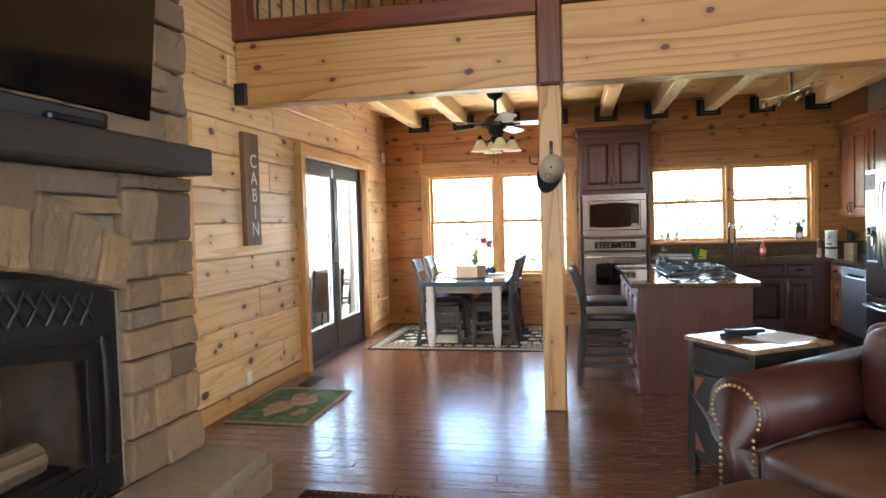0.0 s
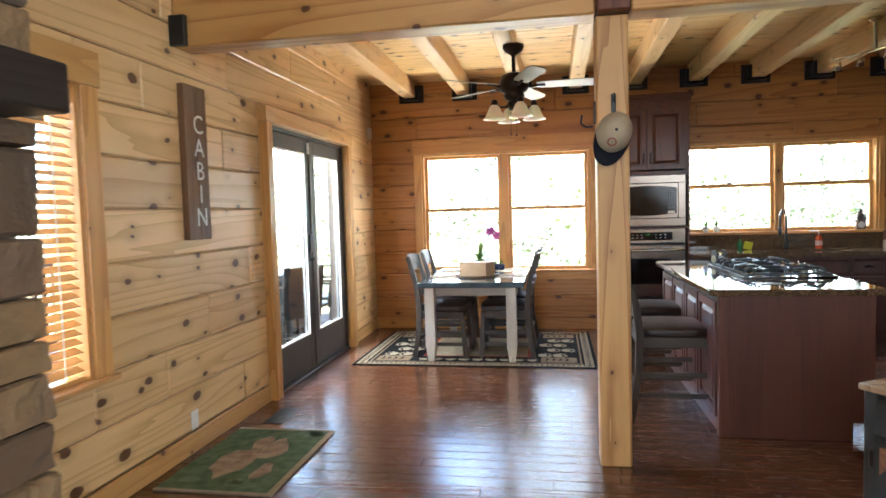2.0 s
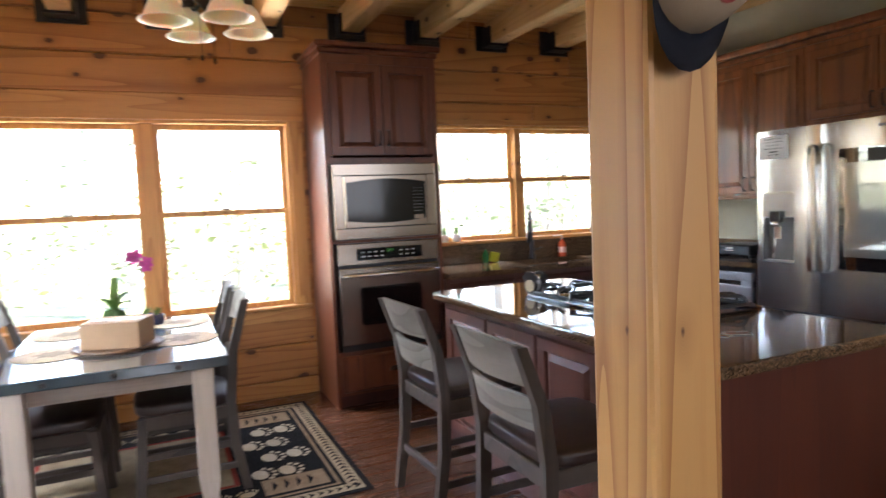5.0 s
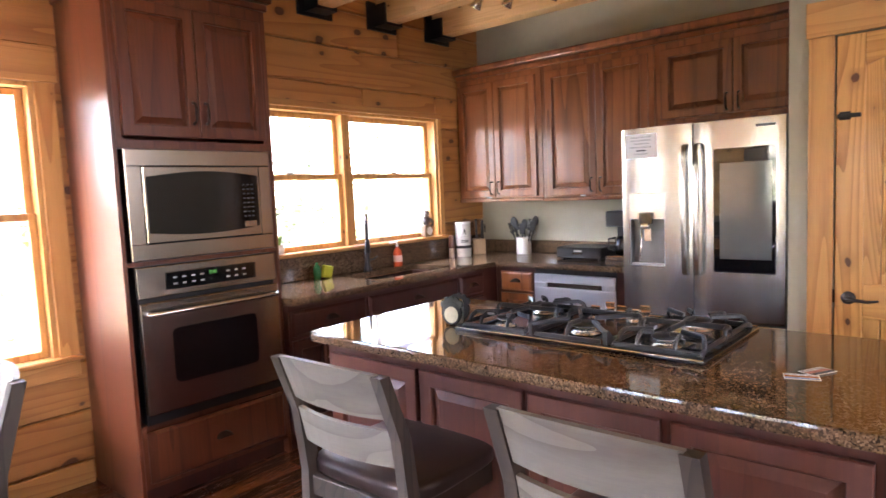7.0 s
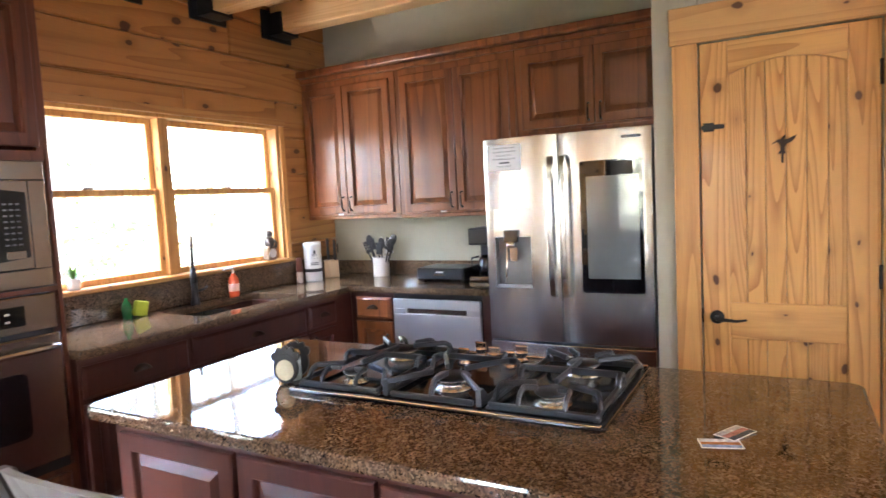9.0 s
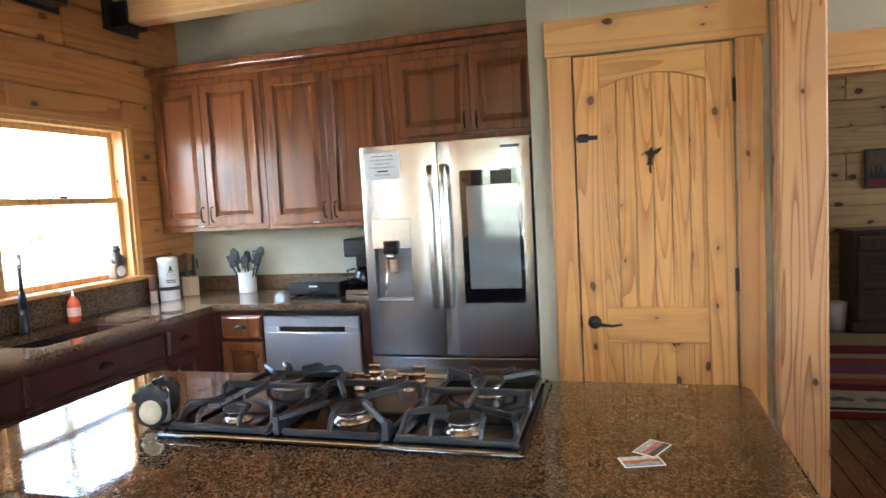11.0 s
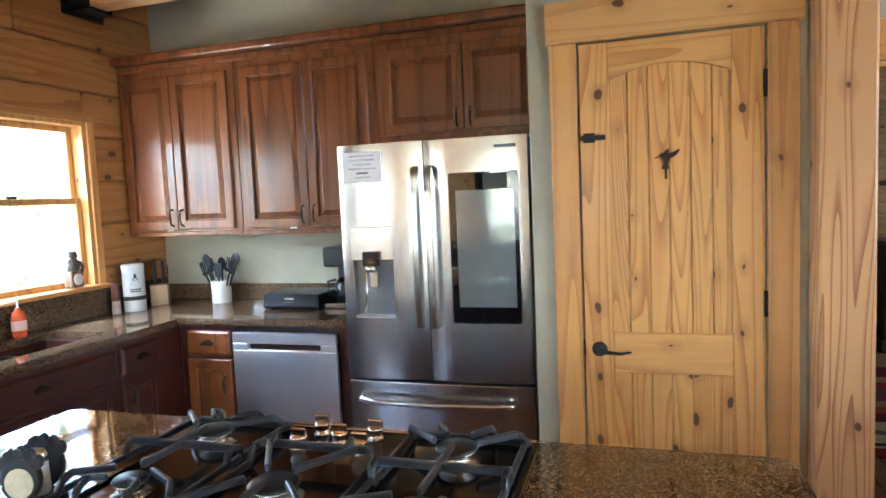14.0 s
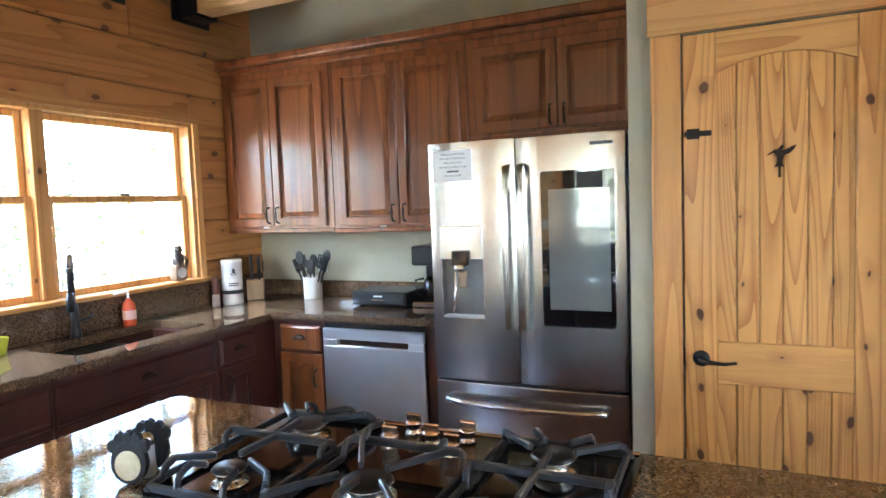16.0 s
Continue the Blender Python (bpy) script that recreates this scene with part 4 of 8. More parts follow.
for i in range(9):
    cx, cy = r5.uniform(-2.3, -1.8), r5.choice((r5.uniform(4.62, 4.72), r5.uniform(5.36, 5.45)))
    o = [(cx + 0.07 * math.cos(k * 0.785) * r5.uniform(0.5, 1.2), cy + 0.04 * math.sin(k * 0.785) * r5.uniform(0.5, 1.2)) for k in range(8)]
    part("leaf_figure", slab(o, 0.0092, 0.011), M_MAT_LIGHT, mat_ob)
for a in ((-2.36, -1.715, 4.58, 4.60), (-2.36, -1.715, 5.48, 5.50), (-1.75, -1.715, 4.60, 5.48)):
    part("binding", box(*a, 0.0, 0.012, 0.002), rug_weave("mat_edge", (0.40, 0.33, 0.23)), mat_ob)
fv = thing("floor_vent", "brown metal floor register set in the planks", "vent", (-2.28, 5.85, 0))
part("frame", box(-2.27, -2.13, 5.62, 5.95, 0.0005, 0.004, 0.001), M_BRONZE, fv)
for i in range(12):
    part("slat", box(-2.255, -2.145, 5.64 + i * 0.0245, 5.65 + i * 0.0245, 0.0041, 0.006), M_BLACK, fv)

# sofa
so = thing("leather_sofa", "oxblood leather sofa with a scrolled nailhead arm", "sofa", (1.3, 2.3, 0))
arm_prof = []
for i in range(17):
    a = radians(-60 + i * 19)
    arm_prof.append((3.42 + 0.165 * math.cos(a), 0.535 + 0.155 * math.sin(a)))
arm_prof += [(3.30, 0.40), (3.30, 0.06), (3.52, 0.06), (3.52, 0.42)]


def sweep_x(prof, x0, x1, bow=0.0, bevel=0.02):
    """A body of one section in y and z carried along x."""
    b = bmesh.new()
    f = b.faces.new([b.verts.new((x0, y, z)) for y, z in prof])
    ex = bmesh.ops.extrude_face_region(b, geom=[f])
    bmesh.ops.translate(b, verts=[v for v in ex["geom"] if isinstance(v, bmesh.types.BMVert)], vec=(x1 - x0, 0, bow))
    bmesh.ops.recalc_face_normals(b, faces=b.faces)
    caps = [e for e in b.edges if abs(e.verts[0].co.x - e.verts[1].co.x) < 1e-5]
    bmesh.ops.bevel(b, geom=caps, offset=bevel, segments=3, affect="EDGES")
    return b


arm_ob = part("arm", sweep_x(arm_prof, 0.80, 1.72, 0.05), M_LEATHER, so, smooth=True)
M_BRASS = plain("antique_brass", (0.42, 0.30, 0.16), 0.3, metal=1.0)
nail = mesh_of("nail", lathe([(0.0095, 0), (0.008, 0.004), (0.004, 0.007), (0, 0.008)], n=8, m=Matrix.Rotation(radians(-90), 4, "Y")), M_BRASS, True)
path = [(3.42 + 0.125 * math.cos(radians(a)), 0.535 + 0.118 * math.sin(radians(a))) for a in range(200, -50, -11)] + [(3.50, z / 100) for z in range(40, 8, -3)] + [(3.325, z / 100) for z in range(44, 8, -3)]
for y, z in path:
    n_ = new("nail", nail)
    n_.parent = arm_ob
    n_.location = Vector((0.80, y, z)) - ORIGIN[so]
arm2 = [(y - 2.6, z) for y, z in arm_prof]
part("arm", sweep_x([(2 * 2.1 - y, z) for y, z in arm_prof], 0.80, 1.72, 0.05), M_LEATHER, so, smooth=True)
part("base", box(0.84, 1.75, 0.92, 3.30, 0.06, 0.30, 0.02, seg=2), M_LEATHER, so, smooth=True)


def cushion(x0, x1, y0, y1, z0, z1, puff=0.03, m=None):
    """A stuffed cushion: a rounded block whose faces swell."""
    b = bmesh.new()
    n = 10
    for sgn in (0, 1):
        pass
    bmesh.ops.create_cube(b, size=1.0)
    bmesh.ops.subdivide_edges(b, edges=b.edges[:], cuts=n, use_grid_fill=True)
    for v in b.verts:
        u = Vector(v.co) * 2
        k = 5.0
        ln = (abs(u.x) ** k + abs(u.y) ** k + abs(u.z) ** k) ** (1 / k)
        s = max(abs(u.x), abs(u.y), abs(u.z)) / ln
        u *= s
        cx, cy, cz = (x0 + x1) / 2, (y0 + y1) / 2, (z0 + z1) / 2
        sw = (1 - u.x ** 2) * (1 - u.y ** 2) * puff * (1 if u.z > 0 else 0.2)
        v.co = Vector((cx + u.x * (x1 - x0) / 2, cy + u.y * (y1 - y0) / 2, cz + u.z * (z1 - z0) / 2 + math.copysign(sw, u.z)))
    if m is not None:
        b.transform(m)
    return b


M_LEATHER2 = plain("worn_brown_leather", (0.085, 0.042, 0.026), 0.36, vary=0.4, scale=4, bump=0.35, bump_scale=150)
for y0 in (0.93, 1.72, 2.51):
    part("seat_cushion", cushion(0.72, 1.45, y0 + 0.005, y0 + 0.785, 0.28, 0.45, 0.025), M_LEATHER2, so, "worn brown leather seat cushion", smooth=True)
    part("back_cushion", cushion(1.36, 1.66, y0 + 0.005, y0 + 0.785, 0.42, 0.90, 0.0), M_LEATHER, so, smooth=True)
part("back", box(1.60, 1.82, 0.92, 3.42, 0.06, 0.86, 0.06, seg=4), M_LEATHER, so, smooth=True)
for x in (0.9, 1.7):
    for y in (0.95, 3.38):
        part("foot", lathe([(0.03, 0), (0.042, 0.03), (0.035, 0.062), (0, 0.062)], (x, y, 0), 12), M_DARKRED_Z, so, smooth=True)

so.matrix_basis = Matrix.Translation((0.80, 3.42, 0)) @ Matrix.Rotation(radians(34), 4, "Z") @ Matrix.Translation((-0.80 + 1.3, -3.42 + 2.3, 0))
ot = thing("leather_ottoman", "worn brown leather ottoman drawn up to the sofa", "ottoman", (0, 0, 0))
part("base", box(-0.29, 0.29, -0.39, 0.39, 0.07, 0.32, 0.03, seg=3), M_LEATHER2, ot, smooth=True)
part("cushion", cushion(-0.31, 0.31, -0.41, 0.41, 0.30, 0.435, 0.025), M_LEATHER2, ot, smooth=True)
part("piping", tube([(x, y, 0.318) for x, y in rounded(-0.305, 0.305, -0.405, 0.405, 0.05)] + [(0.305, 0.355, 0.318)], 0.006, 6), M_LEATHER, ot, smooth=True)
for x in (-0.25, 0.25):
    for y in (-0.35, 0.35):
        part("foot", lathe([(0.022, 0), (0.032, 0.03), (0.028, 0.07), (0, 0.07)], (x, y, 0.012), 10), M_DARKRED_Z, ot, smooth=True)
ot.matrix_basis = pose(0.82, 2.56, 0, 0, 0, 35)

# end table, turned a little
et = thing("end_table", "black painted end table with a polished top and painted door", "side table", (0, 0, 0))
M_TOP = wood("end_table_top", "x", (0.30, 0.19, 0.11), (0.18, 0.10, 0.055), rough=0.22, coat=0.5)
M_PAINTB = plain("black_furniture_paint", (0.016, 0.014, 0.012), 0.4, vary=0.3)
part("tabletop", box(-0.24, 0.24, -0.26, 0.26, 0.715, 0.74, 0.006, seg=2), M_TOP, et)
part("body", box(-0.21, 0.21, -0.23, 0.23, 0.08, 0.715, 0.006), M_PAINTB, et)
for sx in (-1, 1):
    for sy in (-1, 1):
        part("leg", box(sx * 0.205 - 0.022, sx * 0.205 + 0.022, sy * 0.225 - 0.022, sy * 0.225 + 0.022, 0, 0.714, 0.004), M_PAINTB, et)
for face, u0, u1 in (("fx", -0.21, 0.21),):
    part("drawer", box(-0.19, 0.19, -0.247, -0.231, 0.57, 0.69, 0.004), M_PAINTB, et)
    dr = part("door", box(-0.19, 0.19, -0.246, -0.231, 0.11, 0.55, 0.004), M_PAINTB, et)
    part("painted_oval", slab([(0.075 * math.cos(radians(a)), 0.33 + 0.11 * math.sin(radians(a))) for a in range(0, 360, 15)], 0, 0.002, m=Matrix.Translation((0, -0.2465, 0)) @ FACE_YM), plain("painted_green_oval", (0.15, 0.19, 0.12), 0.45, vary=0.5, scale=30), dr, "faded green painted medallion")
    for sx, sz in ((-1, 1), (1, 1), (-1, -1), (1, -1)):
        o = [(sx * 0.17, 0.33 + sz * 0.2), (sx * 0.10, 0.33 + sz * 0.2), (sx * 0.17, 0.33 + sz * 0.1)]
        part("corner_painting", slab(o, 0, 0.002, m=Matrix.Translation((0, -0.2465, 0)) @ FACE_YM), plain("rust_paint", (0.20, 0.075, 0.03), 0.5, vary=0.4, scale=60), dr)
    part("hinge", box(-0.205, -0.19, -0.252, -0.2465, 0.45, 0.51, 0.002), M_BRONZE, dr)
et.matrix_basis = pose(1.055, 4.085, 0, 0, 0, -58)
bk = thing("remote_control", "black remote controls stacked on the end table", "remote", (0.98, 4.12, 0.741))
for i, (dx, a) in enumerate(((0, 25), (0.03, 10))):
    part("remote", box(-0.1, 0.1, -0.025, 0.025, 0.741 + 0.02 * i, 0.76 + 0.02 * i, 0.004, m=Matrix.Translation((0.98 + dx, 4.12, 0)) @ Matrix.Rotation(radians(a), 4, "Z")), M_BLACK, bk)
solo("magazine", box(-0.11, 0.11, -0.14, 0.14, 0.7405, 0.745, 0.001, m=Matrix.Translation((1.17, 4.1, 0)) @ Matrix.Rotation(radians(-55), 4, "Z")), plain("paper", (0.6, 0.6, 0.58), 0.5), "pale printed magazine lying on the end table", "magazine", (1.17, 4.1, 0.741))

lr = thing("living_rug", "dark persian rug with a red border in the living area", "rug", (-0.4, 2.2, 0))
part("field", box(-1.15, 0.75, 0.9, 3.45, 0.001, 0.010, 0.002), rug_weave("persian_field", (0.16, 0.035, 0.03), (0.03, 0.015, 0.014), 40), lr)
for a in ((-1.27, 0.87, 3.452, 3.56), (-1.27, 0.87, 0.79, 0.898), (-1.27, -1.152, 0.9, 3.45), (0.752, 0.87, 0.9, 3.45)):
    part("border", box(*a, 0.001, 0.011, 0.002), rug_weave("persian_border", (0.022, 0.014, 0.013), (0.05, 0.015, 0.013), 40), lr)
for y in (3.47, 3.54):
    b = bmesh.new()
    for i in range(52):
        x = -1.22 + i * 0.04
        slab([(x, y), (x + 0.012, y - 0.011), (x + 0.024, y), (x + 0.012, y + 0.011)], 0.0112, 0.0125, bm=b)
    part("border_motif", b, rug_weave("persian_motif", (0.20, 0.07, 0.05)), lr)

# cap and hooks on the post
for nm, pts in (("coat_hook", [(-0.02, 5.128, 1.86), (-0.02, 5.115, 1.93), (-0.02, 5.09, 1.955), (-0.02, 5.06, 1.935), (-0.02, 5.06, 1.90)]),
                ("coat_hook", [(-0.1049, 5.2, 1.84), (-0.12, 5.2, 1.80), (-0.16, 5.2, 1.79), (-0.18, 5.2, 1.82), (-0.175, 5.2, 1.86)])):
    hk = thing(nm, "black wrought-iron hook screwed to the post", "hook", pts[0], group="post hooks")
    part("prong", tube(arc(pts[1], pts[2], pts[3], 8) + [Vector(pts[4])], 0.006, 8), M_BLACK, hk, smooth=True)
    x, y, z = pts[0]
    part("plate", box(x - 0.012, x + 0.012, y - 0.012, y - 0.0, z - 0.03, z + 0.09, 0.003) if y < 5.15 else box(x - 0.01, x, y - 0.012, y + 0.012, z - 0.03, z + 0.09, 0.003), M_BLACK, hk)
cap = thing("baseball_cap", "beige baseball cap with a dark navy brim hanging on the post", "cap", (0.0, 5.05, 1.75))
cb_ = bmesh.new()
nu, nv = 24, 10
M_CAPT = plain("beige_twill", (0.36, 0.29, 0.195), 0.9, vary=0.12, bump=0.5, bump_scale=400)
M_NAVY = plain("navy_twill", (0.012, 0.015, 0.026), 0.85, vary=0.2, bump=0.5, bump_scale=400)
rings = []
for j in range(nv + 1):
    t = j / nv
    a = t * math.pi / 2
    rr_ = math.sin(a) ** 0.8
    zz = math.cos(a) ** 1.1 * 0.125
    rings.append([cb_.verts.new((0.088 * rr_ * math.cos(2 * math.pi * i / nu), 0.105 * rr_ * math.sin(2 * math.pi * i / nu), zz)) for i in range(nu)] if j else [cb_.verts.new((0, 0, 0.125))])
for a, c in zip(rings, rings[1:]):
    for i in range(nu):
        q = list(dict.fromkeys([a[i % len(a)], a[(i + 1) % nu % len(a)], c[(i + 1) % nu], c[i]]))
        if len(q) > 2:
            cb_.faces.new(q)
bmesh.ops.recalc_face_normals(cb_, faces=cb_.faces)
CAPM = Matrix.Translation((-0.018, 5.118, 1.755)) @ Matrix.Rotation(radians(20), 4, "Y") @ Matrix.Rotation(radians(90), 4, "X")
cb_.transform(CAPM @ Matrix.Rotation(radians(0), 4, "Z"))
crown = part("crown", cb_, M_CAPT, cap, smooth=True)
bb_ = bmesh.new()
rows = []
for i in range(13):
    a = radians(180 + 15 * i)
    row = []
    for k in range(5):
        r = k / 4
        px, py = math.cos(a) * (0.09 + 0.0 * r), math.sin(a) * (0.105) - 0.075 * r * abs(math.sin(a)) ** 0.7
        row.append(bb_.verts.new((px, py, 0.008 + 0.022 * r * math.cos((i - 6) / 6 * 1.3))))
    rows.append(row)
for a, c in zip(rows, rows[1:]):
    for k in range(4):
        bb_.faces.new((a[k], a[k + 1], c[k + 1], c[k]))
ex = bmesh.ops.solidify(bb_, geom=bb_.faces[:], thickness=0.004)
bmesh.ops.recalc_face_normals(bb_, faces=bb_.faces)
bb_.transform(CAPM)
part("brim", bb_, M_NAVY, cap, "dark navy cloth brim", smooth=True)
part("button", lathe([(0, 0.006), (0.007, 0.003), (0.008, 0)], n=10, m=CAPM @ Matrix.Translation((0, 0, 0.124))), M_NAVY, crown)
def on_crown(px, py):
    rho = min(0.999, math.hypot(px / 0.088, py / 0.105)) ** 1.25
    return CAPM @ Vector((px, py, 0.125 * (1 - rho * rho) ** 0.55 + 0.001))


ring = [on_crown(0.02 * math.cos(a), -0.062 + 0.017 * math.sin(a)) for a in (k * math.pi / 8 for k in range(17))]
part("round_badge", tube(ring, 0.003, 6), plain("red_stitching", (0.25, 0.04, 0.03), 0.8), crown, "round red embroidered badge")

# ---- dining corner ----
# french doors to the deck
fd = thing("door_1", "pair of grey-brown glazed french doors, closed, with black levers", "door", (XL, 7.0, 0), kind="structure")
CZ = XL + 0.075
part("casing", box(XL + 0.001, CZ, 6.11, FD[0], 0, FD[3] + 0.0, 0.004), M_TRIM_Z, fd)
part("casing", box(XL + 0.001, CZ, FD[1], 8.05, 0, FD[3] + 0.0, 0.004), M_TRIM_Z, fd)
part("header_casing", box(XL + 0.001, CZ + 0.004, 6.095, 8.065, FD[3] + 0.001, FD[3] + 0.115, 0.004), M_TRIM_Y, fd)
jb = box(XL - 0.16, XL + 0.0005, FD[0], FD[0] + 0.03, 0, FD[3])
box(XL - 0.16, XL + 0.0005, FD[1] - 0.03, FD[1], 0, FD[3], bm=jb)
box(XL - 0.16, XL + 0.0005, FD[0] + 0.03, FD[1] - 0.03, FD[3] - 0.03, FD[3], bm=jb)
part("jamb", jb, M_GREYDOOR, fd)
part("threshold", box(XL - 0.16, XL + 0.03, FD[0] + 0.03, FD[1] - 0.03, 0.0, 0.02, 0.005), M_BRONZE, fd)
DX0, DX1 = XL - 0.055, XL - 0.010
midd = 7.09
for k, (a, b) in enumerate(((FD[0] + 0.034, midd - 0.002), (midd + 0.002, FD[1] - 0.034))):
    lf = bmesh.new()
    st = 0.105
    box(DX0, DX1, a, a + st, 0.025, FD[3] - 0.034, 0.003, lf)
    box(DX0, DX1, b - st, b, 0.025, FD[3] - 0.034, 0.003, lf)
    box(DX0, DX1, a + st, b - st, 0.025, 0.33, 0.003, lf)
    box(DX0, DX1, a + st, b - st, FD[3] - 0.034 - 0.12, FD[3] - 0.034, 0.003, lf)
    leaf = part("door_leaf", lf, M_GREYDOOR, fd)
    bead = bmesh.new()
    for q in ((a + st, a + st + 0.016, 0.33, FD[3] - 0.154), (b - st - 0.016, b - st, 0.33, FD[3] - 0.154)):
        box(DX1 - 0.012, DX1 + 0.006, *q, 0.003, bead)
    for q in ((a + st + 0.016, b - st - 0.016, 0.33, 0.346), (a + st + 0.016, b - st - 0.016, FD[3] - 0.17, FD[3] - 0.154)):
        box(DX1 - 0.012, DX1 + 0.006, *q, 0.003, bead)
    part("glazing_bead", bead, M_WHITE, leaf, "pale glazing bead")
    g = part("pane", box(DX0 + 0.02, DX0 + 0.024, a + st - 0.004, b - st + 0.004, 0.326, FD[3] - 0.15), M_GLASS, leaf)
    g.visible_shadow = False
    if k == 0:
        part("lever_plate", box(DX1 + 0.001, DX1 + 0.012, b - 0.075, b - 0.03, 0.98, 1.10, 0.006, seg=2), M_BLACK, leaf)
        part("lever", tube([(DX1 + 0.01, b - 0.052, 0.99), (DX1 + 0.05, b - 0.052, 0.99), (DX1 + 0.055, b - 0.09, 0.985), (DX1 + 0.05, b - 0.15, 0.99)], 0.009, 8), M_BLACK, leaf, smooth=True)
        part("deadbolt", lathe([(0.03, 0), (0.03, 0.012), (0.018, 0.02), (0, 0.02)], n=16, m=Matrix.Translation((DX1 + 0.001, b - 0.052, 1.13)) @ Matrix.Rotation(radians(90), 4, "Y")), M_BLACK, leaf)
        part("keypad", box(DX1 + 0.001, DX1 + 0.022, b - 0.085, b - 0.02, 1.05, 1.21, 0.01, seg=2), M_BLACK, leaf)
        part("top_latch", box(DX1 + 0.001, DX1 + 0.014, b - 0.05, b - 0.012, FD[3] - 0.16, FD[3] - 0.06, 0.004), M_WHITE, leaf)
part("astragal", box(DX1 + 0.0005, DX1 + 0.014, midd - 0.022, midd + 0.022, 0.03, FD[3] - 0.04, 0.004), M_GREYDOOR, fd)
sw = thing("light_switch", "white double light switch beside the french doors", "switch", (XL, 8.08, 1.16))
part("plate", box(XL + 0.001, XL + 0.007, 8.13, 8.25, 1.10, 1.22, 0.003), M_WHITE, sw)
for y in (8.165, 8.215):
    part("rocker", box(XL + 0.0071, XL + 0.011, y - 0.016, y + 0.016, 1.13, 1.19, 0.002), M_WHITE, sw)
solo("motion_sensor", box(XL + 0.001, XL + 0.04, 8.86, 8.94, 2.24, 2.37, 0.008, seg=2), M_WHITE, "small white security sensor high in the corner", "sensor", (XL, 8.9, 2.24))

# rug with paw prints
rg = thing("dining_rug", "black and cream lodge rug with bear paw prints under the table", "rug", (-1.05, 8.02, 0))
R0, R1, S0, S1 = -2.17, 0.02, 7.22, 8.83
M_RBLACK = rug_weave("rug_black", (0.009, 0.009, 0.011), (0.005, 0.005, 0.006))
M_RCREAM = rug_weave("rug_cream", (0.32, 0.26, 0.175), (0.22, 0.17, 0.11))
M_RTAN = rug_weave("rug_tan", (0.24, 0.175, 0.11), (0.14, 0.095, 0.058))
M_RRED = rug_weave("rug_red", (0.28, 0.05, 0.035))
part("field", box(R0 + 0.145, R1 - 0.145, S0 + 0.145, S1 - 0.145, 0.001, 0.008), M_RBLACK, rg)


def ring_of(x0, x1, y0, y1, w, z0, z1):
    b = box(x0, x1, y0, y0 + w, z0, z1)
    box(x0, x1, y1 - w, y1, z0, z1, bm=b)
    box(x0, x0 + w, y0 + w, y1 - w, z0, z1, bm=b)
    box(x1 - w, x1, y0 + w, y1 - w, z0, z1, bm=b)
    return b


part("edge", ring_of(R0, R1, S0, S1, 0.03, 0.001, 0.0085), M_RBLACK, rg)
part("border", ring_of(R0 + 0.03, R1 - 0.03, S0 + 0.03, S1 - 0.03, 0.075, 0.001, 0.009), M_RCREAM, rg)
part("border_line", ring_of(R0 + 0.105, R1 - 0.105, S0 + 0.105, S1 - 0.105, 0.022, 0.001, 0.0085), M_RBLACK, rg)
part("inner_line", ring_of(R0 + 0.127, R1 - 0.127, S0 + 0.127, S1 - 0.127, 0.018, 0.001, 0.009), M_RTAN, rg)
tri = bmesh.new()
for i in range(46):
    x = R0 + 0.06 + i * 0.0455
    for y, s in ((S0 + 0.0675, 1), (S1 - 0.0675, -1)):
        slab([(x, y - 0.028), (x + 0.036, y), (x, y + 0.028), (x + 0.012, y)], 0.0091, 0.0102, bm=tri)
for i in range(33):
    y = S0 + 0.07 + i * 0.0455
    for x in (R0 + 0.0675, R1 - 0.0675):
        slab([(x - 0.028, y), (x, y + 0.036), (x + 0.028, y), (x, y + 0.012)], 0.0091, 0.0102, bm=tri)
part("border_motif", tri, M_RBLACK, rg)
M_PAW = rug_weave("rug_paw_cream", (0.40, 0.35, 0.26), (0.29, 0.24, 0.165))


def paw(x, y, s, a):
    b = bmesh.new()
    m = Matrix.Translation((x, y, 0)) @ Matrix.Rotation(radians(a), 4, "Z") @ Matrix.Scale(s, 4)
    slab([(0.065 * math.cos(k * 0.5236), 0.045 * math.sin(k * 0.5236)) for k in range(12)], 0.0082 / s, 0.0098 / s, bm=b, m=m)
    for i in range(5):
        t = radians(20 + 35 * i)
        cx, cy = 0.078 * math.cos(t), 0.02 + 0.06 * math.sin(t)
        slab([(cx + 0.013 * math.cos(k * 1.047), cy + 0.018 * math.sin(k * 1.047)) for k in range(6)], 0.0082 / s, 0.0098 / s, bm=b, m=m)
    part("paw_print", b, M_PAW, rg)


for x in (-1.86, -1.72, -0.43, -0.29):
    for i in range(4):
        paw(x + (0.05 if i % 2 else -0.03), S0 + 0.44 + i * 0.22, 0.95, 80 if x < -1 else -80)
for i in range(9):
    paw(-1.55 + i * 0.125, S0 + 0.23, 0.62, 0)
    paw(-1.55 + i * 0.125, S1 - 0.23, 0.62, 180)
